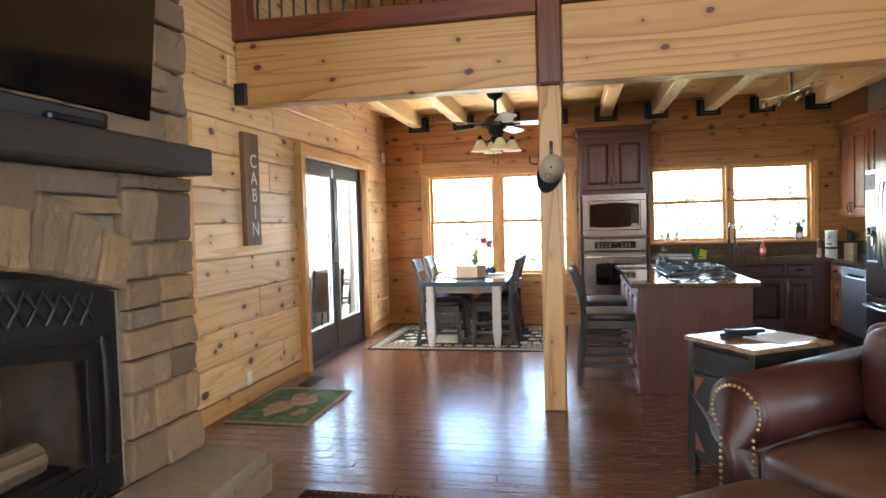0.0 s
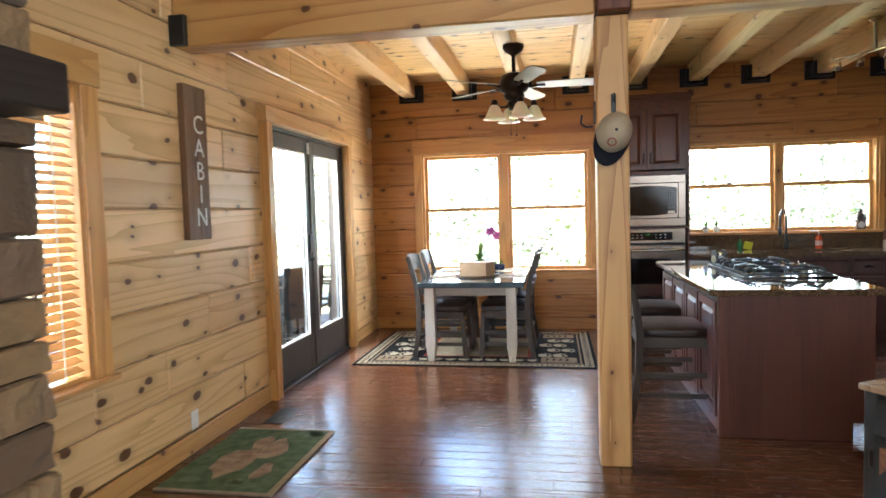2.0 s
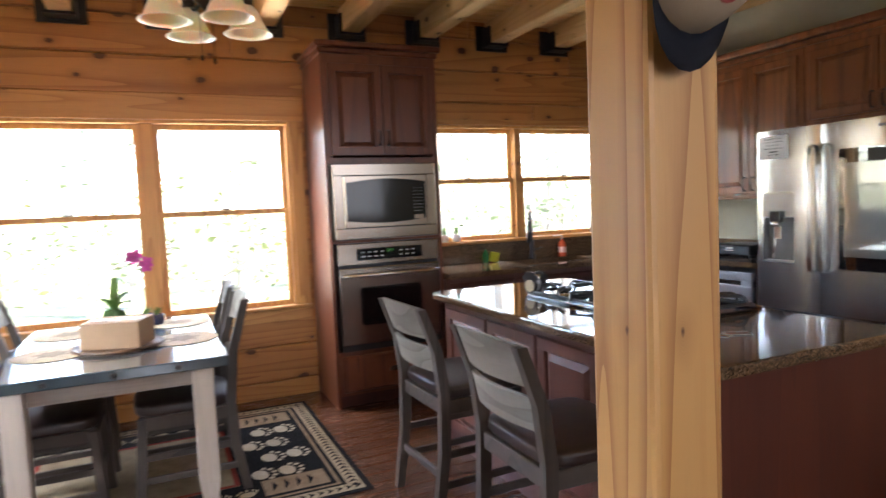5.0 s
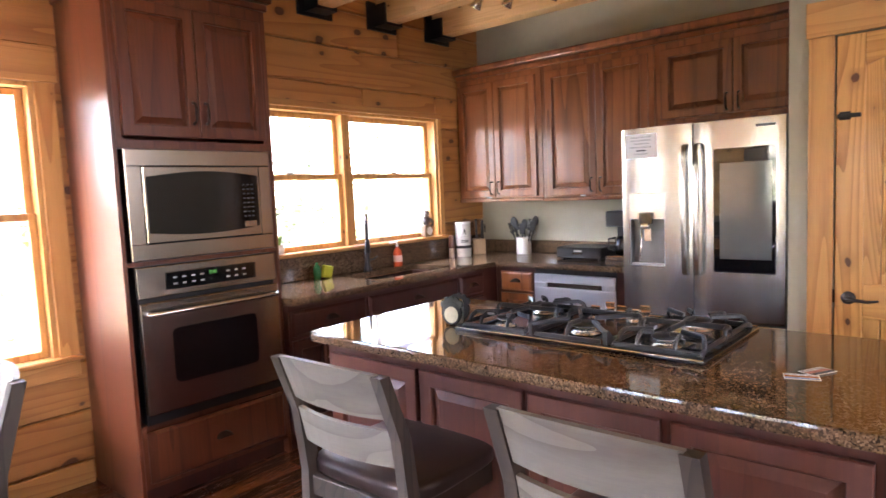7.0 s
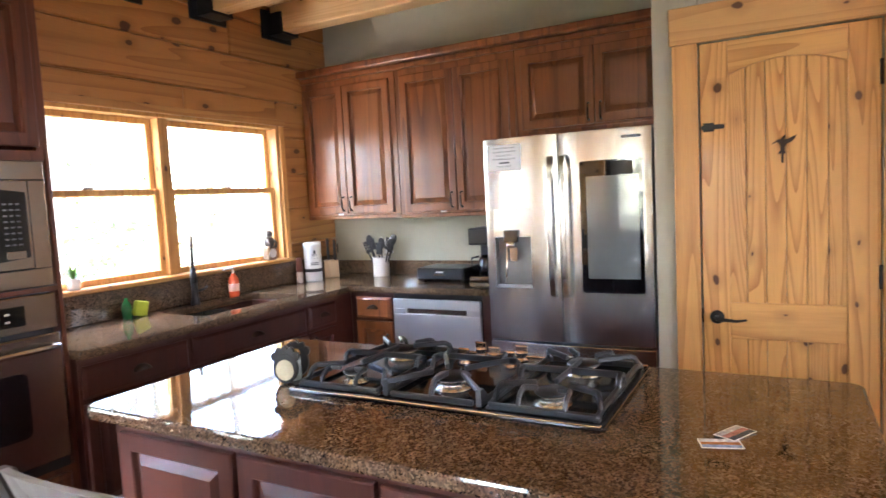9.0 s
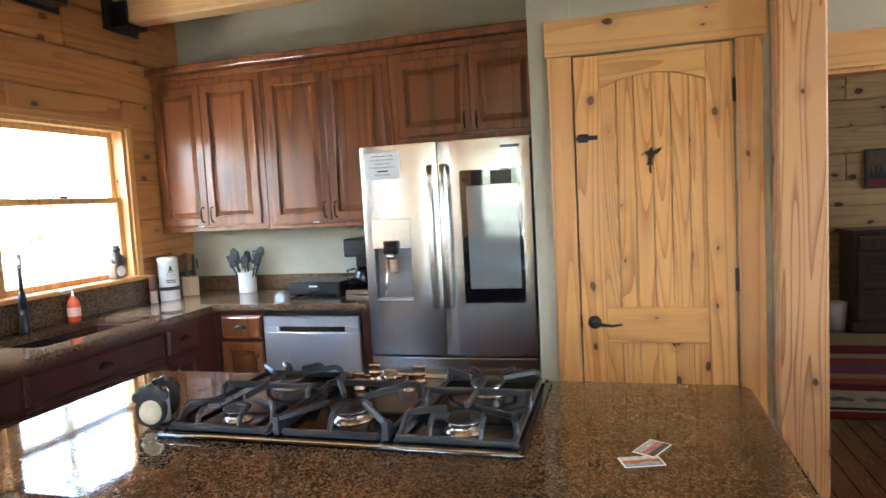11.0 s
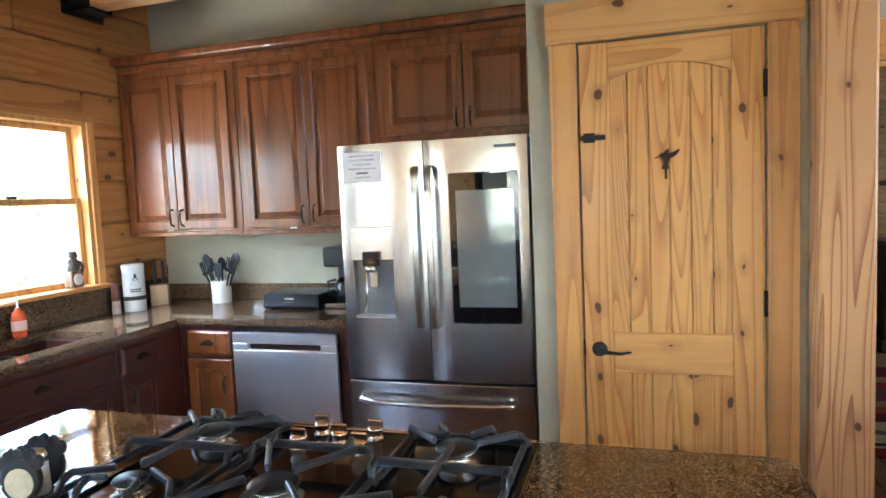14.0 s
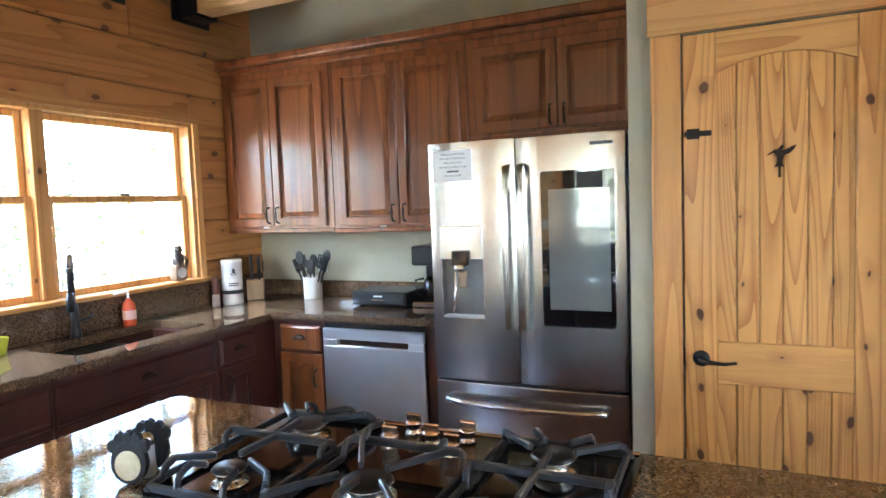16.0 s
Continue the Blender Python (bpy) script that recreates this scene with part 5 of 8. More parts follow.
for x0, x1 in ((-2.0, -1.68), (-0.47, -0.15)):
    for y0, y1 in ((S0 + 0.175, S0 + 0.36), (S1 - 0.36, S1 - 0.175)):
        part("corner_block", box(x0, x1, y0, y1, 0.0081, 0.0092), M_RTAN, rg)
        b = bmesh.new()
        for k in range(4):
            slab([(x0 + 0.04 + 0.06 * k, y0 + 0.03), (x0 + 0.07 + 0.06 * k, y0 + 0.09), (x0 + 0.05 + 0.06 * k, y0 + 0.15), (x0 + 0.045 + 0.06 * k, y0 + 0.09)], 0.0093, 0.0102, bm=b)
        part("branch_figure", b, M_RBLACK, rg)
part("centre_panel", box(-1.58, -0.57, S0 + 0.36, S1 - 0.36, 0.0081, 0.0092), M_RCREAM, rg)
part("centre_stripe", ring_of(-1.58, -0.57, S0 + 0.36, S1 - 0.36, 0.025, 0.0093, 0.0102), M_RRED, rg)

# dining table
RZ = 0.0105
tb = thing("dining_table", "rustic dining table with whitewashed legs and a dark blue-grey glossy top", "table", (-1.08, 8.05, RZ))
M_TTOP = plain("blue_grey_table_top", (0.055, 0.075, 0.085), 0.16, vary=0.25, scale=6, coat=0.6)
M_WASH = wood("whitewashed_wood", "z", (0.50, 0.44, 0.37), (0.30, 0.25, 0.20), grain=14, rough=0.65, vary=0.15)
M_WASH_X = wood("whitewashed_wood_x", "x", (0.34, 0.29, 0.24), (0.17, 0.14, 0.11), grain=14, rough=0.65)
T0, T1, U0, U1 = -1.575, -0.605, 7.335, 8.72
part("tabletop", box(T0, T1, U0, U1, 0.685, 0.735, 0.006, seg=2), M_TTOP, tb)
for x in (-1.34, -1.08, -0.82):
    part("stud", lathe([(0, 0.008), (0.012, 0.005), (0.014, 0)], n=10, m=Matrix.Translation((x, U0, 0.71)) @ Matrix.Rotation(radians(90), 4, "X")), M_BLACK, tb)
part("apron", box(T0 + 0.09, T1 - 0.09, U0 + 0.06, U0 + 0.085, 0.61, 0.685), M_WASH_X, tb)
part("apron", box(T0 + 0.09, T1 - 0.09, U1 - 0.085, U1 - 0.06, 0.61, 0.685), M_WASH_X, tb)
part("apron", box(T0 + 0.06, T0 + 0.085, U0 + 0.1, U1 - 0.1, 0.61, 0.685), M_WASH_X, tb)
part("apron", box(T1 - 0.085, T1 - 0.06, U0 + 0.1, U1 - 0.1, 0.61, 0.685), M_WASH_X, tb)
for x in (T0 + 0.115, T1 - 0.115):
    for y in (U0 + 0.055, U1 - 0.055):
        b = box(-0.045, 0.045, -0.045, 0.045, RZ, 0.6845, 0.004)
        for v in b.verts:
            if v.co.z < 0.2:
                k = 1.0 if v.co.z > 0.1 else 0.6
                v.co.x *= k
                v.co.y *= k
        bmesh.ops.bisect_plane(b, geom=b.verts[:] + b.edges[:] + b.faces[:], plane_co=(0, 0, 0.16), plane_no=(0, 0, 1))
        for v in b.verts:
            if abs(v.co.z - 0.16) < 1e-4:
                v.co.x = math.copysign(0.045, v.co.x) if abs(v.co.x) > 0.02 else v.co.x
                v.co.y = math.copysign(0.045, v.co.y) if abs(v.co.y) > 0.02 else v.co.y
        b.transform(Matrix.Translation((x, y, 0)))
        part("leg", b, M_WASH, tb)


def chair(name, label, category, seat_h, top_h, group, w=0.44, d=0.44, ground=0.0):
    """A slat-back chair of grey wood facing +x, back legs at x = 0, middle at y = 0."""
    c = thing(name, label, category, (0, 0, 0), group=group)
    hw = w / 2
    for s in (-1, 1):
        y = s * (hw - 0.022)
        leg = bmesh.new()
        rows = []
        for x, z, t in ((-0.035, 0.0, 0.020), (0.012, seat_h * 0.55, 0.023), (0.02, seat_h, 0.024), (-0.005, (seat_h + top_h) / 2, 0.022), (-0.075, top_h, 0.018)):
            rows.append([leg.verts.new((x + a, y + b * 0.019, z)) for a, b in ((-t, -1), (t, -1), (t, 1), (-t, 1))])
        for a, b in zip(rows, rows[1:]):
            for i in range(4):
                leg.faces.new((a[i], a[(i + 1) % 4], b[(i + 1) % 4], b[i]))
        leg.faces.new(rows[0][::-1])
        leg.faces.new(rows[-1])
        bmesh.ops.recalc_face_normals(leg, faces=leg.faces)
        part("back_leg", leg, M_GREY_Z, c)
        fl = box(-0.021, 0.021, -0.021, 0.021, 0, seat_h - 0.03, 0.004)
        for v in fl.verts:
            v.co.x += 0.03 * (1 - v.co.z / seat_h)
        fl.transform(Matrix.Translation((d - 0.02, y, 0)))
        part("front_leg", fl, M_GREY_Z, c)
        for z in (seat_h * 0.28, seat_h * 0.52):
            part("stretcher", box(0.0, d - 0.02, y - 0.009, y + 0.009, z - 0.016, z + 0.016, 0.003), M_GREY_X, c)
        part("seat_rail", box(0.03, d - 0.03, y - 0.011, y + 0.011, seat_h - 0.09, seat_h - 0.025, 0.003), M_GREY_X, c)
    for x, z in ((d - 0.01, seat_h * 0.4), (0.0, seat_h * 0.35)):
        part("stretcher", box(x - 0.009, x + 0.009, -hw + 0.03, hw - 0.03, z - 0.018, z + 0.018, 0.003), M_GREY_X, c)
    for x in (0.02, d - 0.02):
        part("seat_rail", box(x - 0.011, x + 0.011, -hw + 0.04, hw - 0.04, seat_h - 0.09, seat_h - 0.025, 0.003), M_GREY_X, c)
    part("seat", cushion(0.012, d + 0.015, -hw - 0.008, hw + 0.008, seat_h - 0.03, seat_h + 0.04, 0.012), M_SEAT, c, "padded dark brown leather seat", smooth=True)
    for z0, z1 in ((seat_h + 0.10, seat_h + 0.215), (top_h - 0.135, top_h + 0.004)):
        b = bmesh.new()
        n = 8
        rows = []
        for i in range(n + 1):
            y = (-hw + 0.035) + (w - 0.07) * i / n
            bow = -0.03 * (1 - (2 * i / n - 1) ** 2)
            zz = []
            for z in (z0, z1):
                k = (z - seat_h) / (top_h - seat_h)
                x = 0.02 - 0.035 * k - 0.06 * k * k + bow
                crest = 0.012 * (1 - (2 * i / n - 1) ** 2) if z1 > top_h - 0.05 and z == z1 else 0
                zz += [b.verts.new((x - 0.009, y, z + crest)), b.verts.new((x + 0.009, y, z + crest))]
            rows.append(zz)
        for p, q in zip(rows, rows[1:]):
            for i, k in ((0, 1), (1, 3), (3, 2), (2, 0)):
                b.faces.new((p[i], p[k], q[k], q[i]))
        b.faces.new((rows[0][0], rows[0][1], rows[0][3], rows[0][2]))
        b.faces.new((rows[-1][0], rows[-1][2], rows[-1][3], rows[-1][1]))
        bmesh.ops.recalc_face_normals(b, faces=b.faces)
        part("back_slat", b, M_GREY_SLAT, c, smooth=False)
    return c


M_GREY_SLAT = wood("weathered_slat_wood", "y", (0.20, 0.185, 0.155), (0.11, 0.095, 0.078), grain=18, rough=0.5, vary=0.15)
dc = chair("dining_chair", "weathered grey slat-back dining chair with a dark leather seat", "chair", 0.46, 0.95, "chairs round the table")
dc.matrix_basis = pose(-1.61, 7.70, RZ)
copy_thing(dc, pose(-1.61, 8.30, RZ, 0, 0, 2))
copy_thing(dc, pose(-0.57, 7.74, RZ, 0, 0, 180))
copy_thing(dc, pose(-0.57, 8.33, RZ, 0, 0, 178))
st = chair("bar_stool", "weathered grey counter stool with a dark leather seat at the island", "stool", 0.56, 0.945, "stools at the island", w=0.48, d=0.46)
st.matrix_basis = pose(0.18, 6.15, 0, 0, 0, 0)
copy_thing(st, pose(0.19, 6.98, 0, 0, 0, 2))

# on the table
M_STRAW = plain("woven_straw", (0.46, 0.37, 0.25), 0.85, vary=0.2, scale=30, bump=0.8, bump_scale=220)
pm = thing("placemat", "round woven straw placemat on the dining table", "placemat", (0, 0, 0), group="placemats")
part("weave", lathe([(0, 0.0005), (0.17, 0.0005), (0.175, 0.003), (0.17, 0.0055), (0, 0.0055)], n=32), M_STRAW, pm)
part("leaf_figure", slab([(0.09 * math.cos(k * 0.4488) * (1 if k % 2 else 0.55), 0.09 * math.sin(k * 0.4488) * (1 if k % 2 else 0.55)) for k in range(14)], 0.0057, 0.0068), plain("dark_straw", (0.24, 0.19, 0.13), 0.85), pm)
pm.matrix_basis = pose(-1.37, 7.86, 0.735)
for x, y, a in ((-0.78, 7.88, 40), (-1.37, 8.42, 80), (-0.78, 8.44, 10)):
    copy_thing(pm, pose(x, y, 0.735, 0, 0, a))
M_CARD = plain("cardboard", (0.36, 0.235, 0.135), 0.85, vary=0.08, scale=14)
tray = solo("serving_tray", lathe([(0, 0), (0.20, 0), (0.215, 0.012), (0.21, 0.02), (0.195, 0.012), (0, 0.010)], (-1.08, 7.86, 0.7355), 32), plain("tray_wood", (0.12, 0.065, 0.035), 0.5), "round brown wooden tray under the cardboard box", "tray", (-1.08, 7.86, 0.7355))
cbx = thing("cardboard_box", "closed brown cardboard box on a tray", "box", (-1.08, 7.86, 0.748))
CM = Matrix.Translation((-1.08, 7.87, 0.748)) @ Matrix.Rotation(radians(-18), 4, "Z")
part("carton", box(-0.14, 0.14, -0.11, 0.11, 0, 0.125, 0.002, m=CM), M_CARD, cbx)
part("flap", box(-0.141, 0.141, -0.111, -0.002, 0.1255, 0.129, 0.001, m=CM), M_CARD, cbx)
part("flap", box(-0.141, 0.141, 0.002, 0.111, 0.1255, 0.129, 0.001, m=CM), M_CARD, cbx)
part("tape", box(-0.142, 0.142, -0.022, 0.022, 0.1292, 0.1297, m=CM), plain("clear_tape", (0.42, 0.30, 0.19), 0.2), cbx)

M_LEAF = Nodes("orchid_leaf").set(Base_Color=(0.11, 0.22, 0.035), Roughness=0.35, Subsurface_Weight=0.0).m
M_PETAL = plain("magenta_petal", (0.45, 0.05, 0.27), 0.5, vary=0.25, scale=60)


def blade(base, tip, width, droop, mat, name, parent, n=8):
    """A leaf: a folded strip that widens and droops."""
    b = bmesh.new()
    base, tip = Vector(base), Vector(tip)
    d = tip - base
    side = d.cross(Vector((0, 0, 1)))
    side = side.normalized() if side.length > 1e-4 else Vector((1, 0, 0))
    rows = []
    for i in range(n + 1):
        t = i / n
        c = base + d * t + Vector((0, 0, droop * math.sin(t * math.pi)))
        w = width * math.sin(math.pi * min(1, 0.12 + t * 0.88)) ** 0.6
        rows.append([b.verts.new(c - side * w + Vector((0, 0, w * 0.4))), b.verts.new(c), b.verts.new(c + side * w + Vector((0, 0, w * 0.4)))])
    for a, c in zip(rows, rows[1:]):
        for k in range(2):
            b.faces.new((a[k], a[k + 1], c[k + 1], c[k]))
    bmesh.ops.solidify(b, geom=b.faces[:], thickness=0.0015)
    return part(name, b, mat, parent, smooth=True)


op = (-1.13, 8.50, 0.7355)
orc = thing("orchid", "pink orchid with broad green leaves in a green glass pot", "potted plant", op)
part("pot", lathe([(0, 0), (0.05, 0), (0.068, 0.03), (0.07, 0.07), (0.055, 0.105), (0.058, 0.115), (0.05, 0.115), (0.05, 0.10), (0, 0.10)], op, 20), plain("green_glazed_pot", (0.05, 0.12, 0.03), 0.15, vary=0.3), orc, smooth=True)
x, y, z = op
for a, l, h in ((30, 0.11, 0.10), (150, 0.12, 0.06), (260, 0.10, 0.08), (80, 0.09, 0.20), (330, 0.12, 0.04)):
    blade((x, y, z + 0.1), (x + l * math.cos(radians(a)), y + l * math.sin(radians(a)), z + 0.1 + h), 0.026, 0.03, M_LEAF, "leaf", orc)
stem = arc((x, y, z + 0.1), (x - 0.03, y, z + 0.62), (x + 0.19, y - 0.02, z + 0.36), 16)
part("stem", tube(stem, 0.003, 6), plain("stem_green", (0.10, 0.14, 0.05), 0.5), orc, smooth=True)
stem2 = arc((x + 0.01, y, z + 0.1), (x + 0.04, y, z + 0.55), (x + 0.06, y + 0.02, z + 0.66), 10)
part("stem", tube(stem2, 0.0025, 6), plain("stem_brown", (0.14, 0.12, 0.06), 0.5), orc, smooth=True)
for i, (k, dx) in enumerate(((16, 0), (15, 0.03), (14, -0.02), (13, 0.02))):
    c = stem[k] + Vector((dx, 0.0, -0.01 * (i % 2)))
    b = bmesh.new()
    for j in range(5):
        a = radians(90 + 72 * j + 20 * i)
        pc = [(0.0, 0.004), (0.012, 0.014), (0.032, 0.015), (0.042, 0.0), (0.032, -0.015), (0.012, -0.014), (0.0, -0.004)]
        vs = [b.verts.new(c + Vector((p * math.cos(a) - q * math.sin(a), -0.012 - 0.01 * (p / 0.04), p * math.sin(a) + q * math.cos(a)))) for p, q in pc]
        b.faces.new(vs)
    bmesh.ops.solidify(b, geom=b.faces[:], thickness=0.001)
    part("flower", b, M_PETAL, orc, "magenta orchid bloom")
for i, (px, py) in enumerate(((-0.96, 8.52), (-0.90, 8.46))):
    sp = thing("succulent", "small succulent in a dark blue glazed pot on the table", "potted plant", (px, py, 0.7355), group="small pots")
    part("pot", lathe([(0, 0), (0.035, 0), (0.042, 0.03), (0.04, 0.065), (0.035, 0.065), (0.034, 0.055), (0, 0.055)], (px, py, 0.7355), 16), plain("blue_glaze", (0.02, 0.03, 0.08), 0.15, vary=0.3), sp, smooth=True)
    for j in range(9):
        a = radians(40 * j)
        blade((px, py, 0.79), (px + 0.035 * math.cos(a), py + 0.035 * math.sin(a), 0.82 + 0.012 * (j % 3)), 0.007, 0.004, M_LEAF, "leaf", sp, 4)

# ceiling fan
fx, fy = -0.63, 6.93
fan = thing("ceiling_fan", "dark bronze ceiling fan with pale blades and four frosted glass lamps", "ceiling fan", (fx, fy, 2.69))
M_BLADE = plain("pale_fan_blade", (0.40, 0.37, 0.29), 0.5, vary=0.1)
M_FROST = Nodes("frosted_amber_glass").set(Base_Color=(0.80, 0.72, 0.52), Roughness=0.35, Subsurface_Weight=0.25).m
part("canopy", lathe([(0.0, 2.69), (0.085, 2.69), (0.085, 2.665), (0.07, 2.64), (0.03, 2.615), (0.016, 2.605), (0.016, 2.46), (0, 2.46)], (fx, fy, 0), 24), M_BRONZE, fan, smooth=True)
part("motor", lathe([(0, 2.47), (0.05, 2.47), (0.10, 2.445), (0.118, 2.40), (0.118, 2.35), (0.10, 2.32), (0.075, 2.31), (0.085, 2.285), (0.07, 2.26), (0.04, 2.245), (0, 2.24)], (fx, fy, 0), 28), M_BRONZE, fan, smooth=True)
for i in range(5):
    a = radians(1 + 72 * i)
    m = Matrix.Translation((fx, fy, 2.365)) @ Matrix.Rotation(a, 4, "Z")
    iron = tube([m @ Vector(p) for p in ((0.09, 0, 0.0), (0.14, 0, -0.012), (0.20, 0.0, 0.0), (0.25, 0, 0.0))], 0.011, 8)
    arm_ = part("blade_iron", iron, M_BRONZE, fan, smooth=True)
    o = [(0.18, -0.05), (0.22, -0.062), (0.60, -0.072), (0.655, -0.05), (0.665, 0.0), (0.655, 0.05), (0.60, 0.072), (0.22, 0.062), (0.18, 0.05)]
    part("blade", slab(o, 0.0, 0.007, 0.002, m=m @ Matrix.Rotation(radians(-12), 4, "X")), M_BLADE, fan)
part("light_hub", lathe([(0, 2.245), (0.055, 2.24), (0.06, 2.215), (0.035, 2.19), (0.02, 2.175), (0.012, 2.16), (0, 2.155)], (fx, fy, 0), 20), M_BRONZE, fan, smooth=True)
for i in range(4):
    a = radians(20 + 90 * i)
    c, s = math.cos(a), math.sin(a)
    end = Vector((fx + 0.165 * c, fy + 0.165 * s, 2.235))
    part("lamp_arm", tube(arc((fx + 0.05 * c, fy + 0.05 * s, 2.215), (fx + 0.12 * c, fy + 0.12 * s, 2.17), end, 8), 0.008, 8), M_BRONZE, fan, smooth=True)
    part("lamp_holder", lathe([(0, 0.02), (0.018, 0.02), (0.026, 0.0), (0.024, -0.03), (0, -0.03)], end, 14), M_BRONZE, fan, smooth=True)
    part("shade", lathe([(0.024, -0.022), (0.042, -0.042), (0.058, -0.078), (0.076, -0.118), (0.096, -0.134), (0.093, -0.135), (0.072, -0.118), (0.054, -0.078), (0.036, -0.042), (0.02, -0.024)], end, 24), M_FROST, fan, "frosted cream glass bell shade", smooth=True)
for dx, zl in ((0.015, 1.97), (-0.03, 1.98)):
    part("pull_chain", tube([(fx + dx, fy, 2.16), (fx + dx, fy, zl)], 0.0015, 5), M_BRONZE, fan)
    part("chain_bob", lathe([(0, 0.02), (0.006, 0.012), (0.007, 0.0), (0, -0.008)], (fx + dx, fy, zl), 8), M_BRONZE, fan)

# ---- kitchen ----
# oven tower
OX0, OX1, OY = 0.19, 1.02, 8.50
tw = thing("oven_tower", "tall cherry cabinet housing the wall oven and microwave", "cabinet", (0.65, 8.78, 0))
for a, b in ((OX0, OX0 + 0.02), (OX1 - 0.02, OX1)):
    part("side_panel", box(a, b, OY, YF - 0.002, 0.0, 2.42, 0.002), M_CHERRY_T, tw)
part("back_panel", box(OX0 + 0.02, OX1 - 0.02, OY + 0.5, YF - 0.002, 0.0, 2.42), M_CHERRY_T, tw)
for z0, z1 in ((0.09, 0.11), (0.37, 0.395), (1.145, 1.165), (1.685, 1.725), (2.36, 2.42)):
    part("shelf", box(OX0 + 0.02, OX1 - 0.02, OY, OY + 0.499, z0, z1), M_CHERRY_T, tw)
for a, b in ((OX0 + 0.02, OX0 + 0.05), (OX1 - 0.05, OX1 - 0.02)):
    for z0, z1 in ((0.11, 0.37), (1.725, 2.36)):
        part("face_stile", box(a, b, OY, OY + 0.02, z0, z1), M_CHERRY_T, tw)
part("toe_kick", box(OX0 + 0.02, OX1 - 0.02, OY + 0.05, OY + 0.07, 0, 0.09), M_CHERRY_SHADED, tw)
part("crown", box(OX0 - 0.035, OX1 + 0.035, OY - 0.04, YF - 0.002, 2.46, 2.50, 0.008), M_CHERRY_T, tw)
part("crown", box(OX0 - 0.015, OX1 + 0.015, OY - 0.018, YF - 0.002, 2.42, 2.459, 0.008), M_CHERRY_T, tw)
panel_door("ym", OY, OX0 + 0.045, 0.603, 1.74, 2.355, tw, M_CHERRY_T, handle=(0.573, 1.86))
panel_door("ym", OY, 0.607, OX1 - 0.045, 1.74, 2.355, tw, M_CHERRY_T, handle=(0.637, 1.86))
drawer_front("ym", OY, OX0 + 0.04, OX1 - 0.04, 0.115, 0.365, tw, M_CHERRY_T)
ov = thing("wall_oven", "stainless steel built-in wall oven with a dark window", "oven", (0.64, OY, 0.395))
part("chassis", box(0.24, 0.965, OY - 0.004, OY + 0.45, 0.397, 1.143), M_BLACK, ov)
part("control_panel", fbox("ym", OY, 0.232, 0.972, 0.995, 1.14, 0.005, 0.03, 0.004), M_STEEL_WARM, ov)
part("display", fbox("ym", OY, 0.365, 0.845, 1.025, 1.105, 0.0302, 0.034, 0.002), M_GLOSSBLACK, ov)
key = plain("panel_print", (0.35, 0.36, 0.36), 0.4)
key_dim = plain("faint_panel_print", (0.09, 0.09, 0.09), 0.4)
M_CLOCK = Nodes("green_clock_digits").set(Base_Color=(0.02, 0.1, 0.03), Emission_Color=(0.25, 0.9, 0.2), Emission_Strength=0.02).m
words("2:41", 0.026, Matrix.Translation((0.605, OY - 0.0345, 1.083)) @ FACE_YM, M_CLOCK, ov, depth=0.0003, name="clock_digits")
for i in range(9):
    for k in range(2):
        if i not in (4, 5):
            part("key", fbox("ym", OY, 0.40 + i * 0.046, 0.418 + i * 0.046, 1.045 + 0.03 * k, 1.053 + 0.03 * k, 0.0341, 0.0346), key, ov)
od = part("oven_door", fbox("ym", OY, 0.232, 0.972, 0.445, 0.975, 0.005, 0.04, 0.006), M_STEEL_WARM, ov)
part("door_window", slab(rounded(0.375, 0.825, 0.575, 0.84, 0.03), 0, 0.003, m=Matrix.Translation((0, OY - 0.0402, 0)) @ FACE_YM), M_GLOSSBLACK, od)
part("handle", tube([(0.262, OY - 0.04, 0.925), (0.262, OY - 0.075, 0.925), (0.305, OY - 0.085, 0.925), (0.895, OY - 0.085, 0.925), (0.94, OY - 0.075, 0.925), (0.94, OY - 0.04, 0.925)], 0.012, 10), M_CHROME, od, smooth=True)
part("bottom_vent", fbox("ym", OY, 0.232, 0.972, 0.40, 0.442, 0.005, 0.02), M_BLACK, ov)
mw = thing("microwave", "built-in stainless microwave with a dark curved window", "microwave", (0.64, OY, 1.167))
part("chassis", box(0.24, 0.965, OY - 0.004, OY + 0.4, 1.168, 1.684), M_BLACK, mw)
trim_b = bmesh.new()
for a in ((0.226, 0.978, 1.605, 1.682), (0.226, 0.978, 1.17, 1.245), (0.226, 0.297, 1.245, 1.605), (0.907, 0.978, 1.245, 1.605)):
    fbox("ym", OY, *a, 0.005, 0.022, 0.003, trim_b)
part("trim_kit", trim_b, M_STEEL_WARM, mw)
part("door", fbox("ym", OY, 0.299, 0.905, 1.247, 1.603, 0.005, 0.03, 0.004), M_STEEL_WARM, mw)
o = [(0.312 + 0.578 * i / 16, 1.555 + 0.025 * math.sin(math.pi * i / 16)) for i in range(17)] + [(0.890 - 0.578 * i / 16, 1.295 - 0.02 * math.sin(math.pi * i / 16)) for i in range(17)]
part("door_window", slab(o, 0, 0.004, m=Matrix.Translation((0, OY - 0.0302, 0)) @ FACE_YM), M_GLOSSBLACK, mw)
for i in range(8):
    for k in range(3):
        part("key", fbox("ym", OY, 0.80 + 0.024 * k, 0.815 + 0.024 * k, 1.345 + 0.023 * i, 1.352 + 0.023 * i, 0.0343, 0.0348), key_dim, mw)
part("open_button", fbox("ym", OY, 0.80, 0.872, 1.292, 1.322, 0.0343, 0.037, 0.001), M_STEEL_WARM, mw, "steel door button")

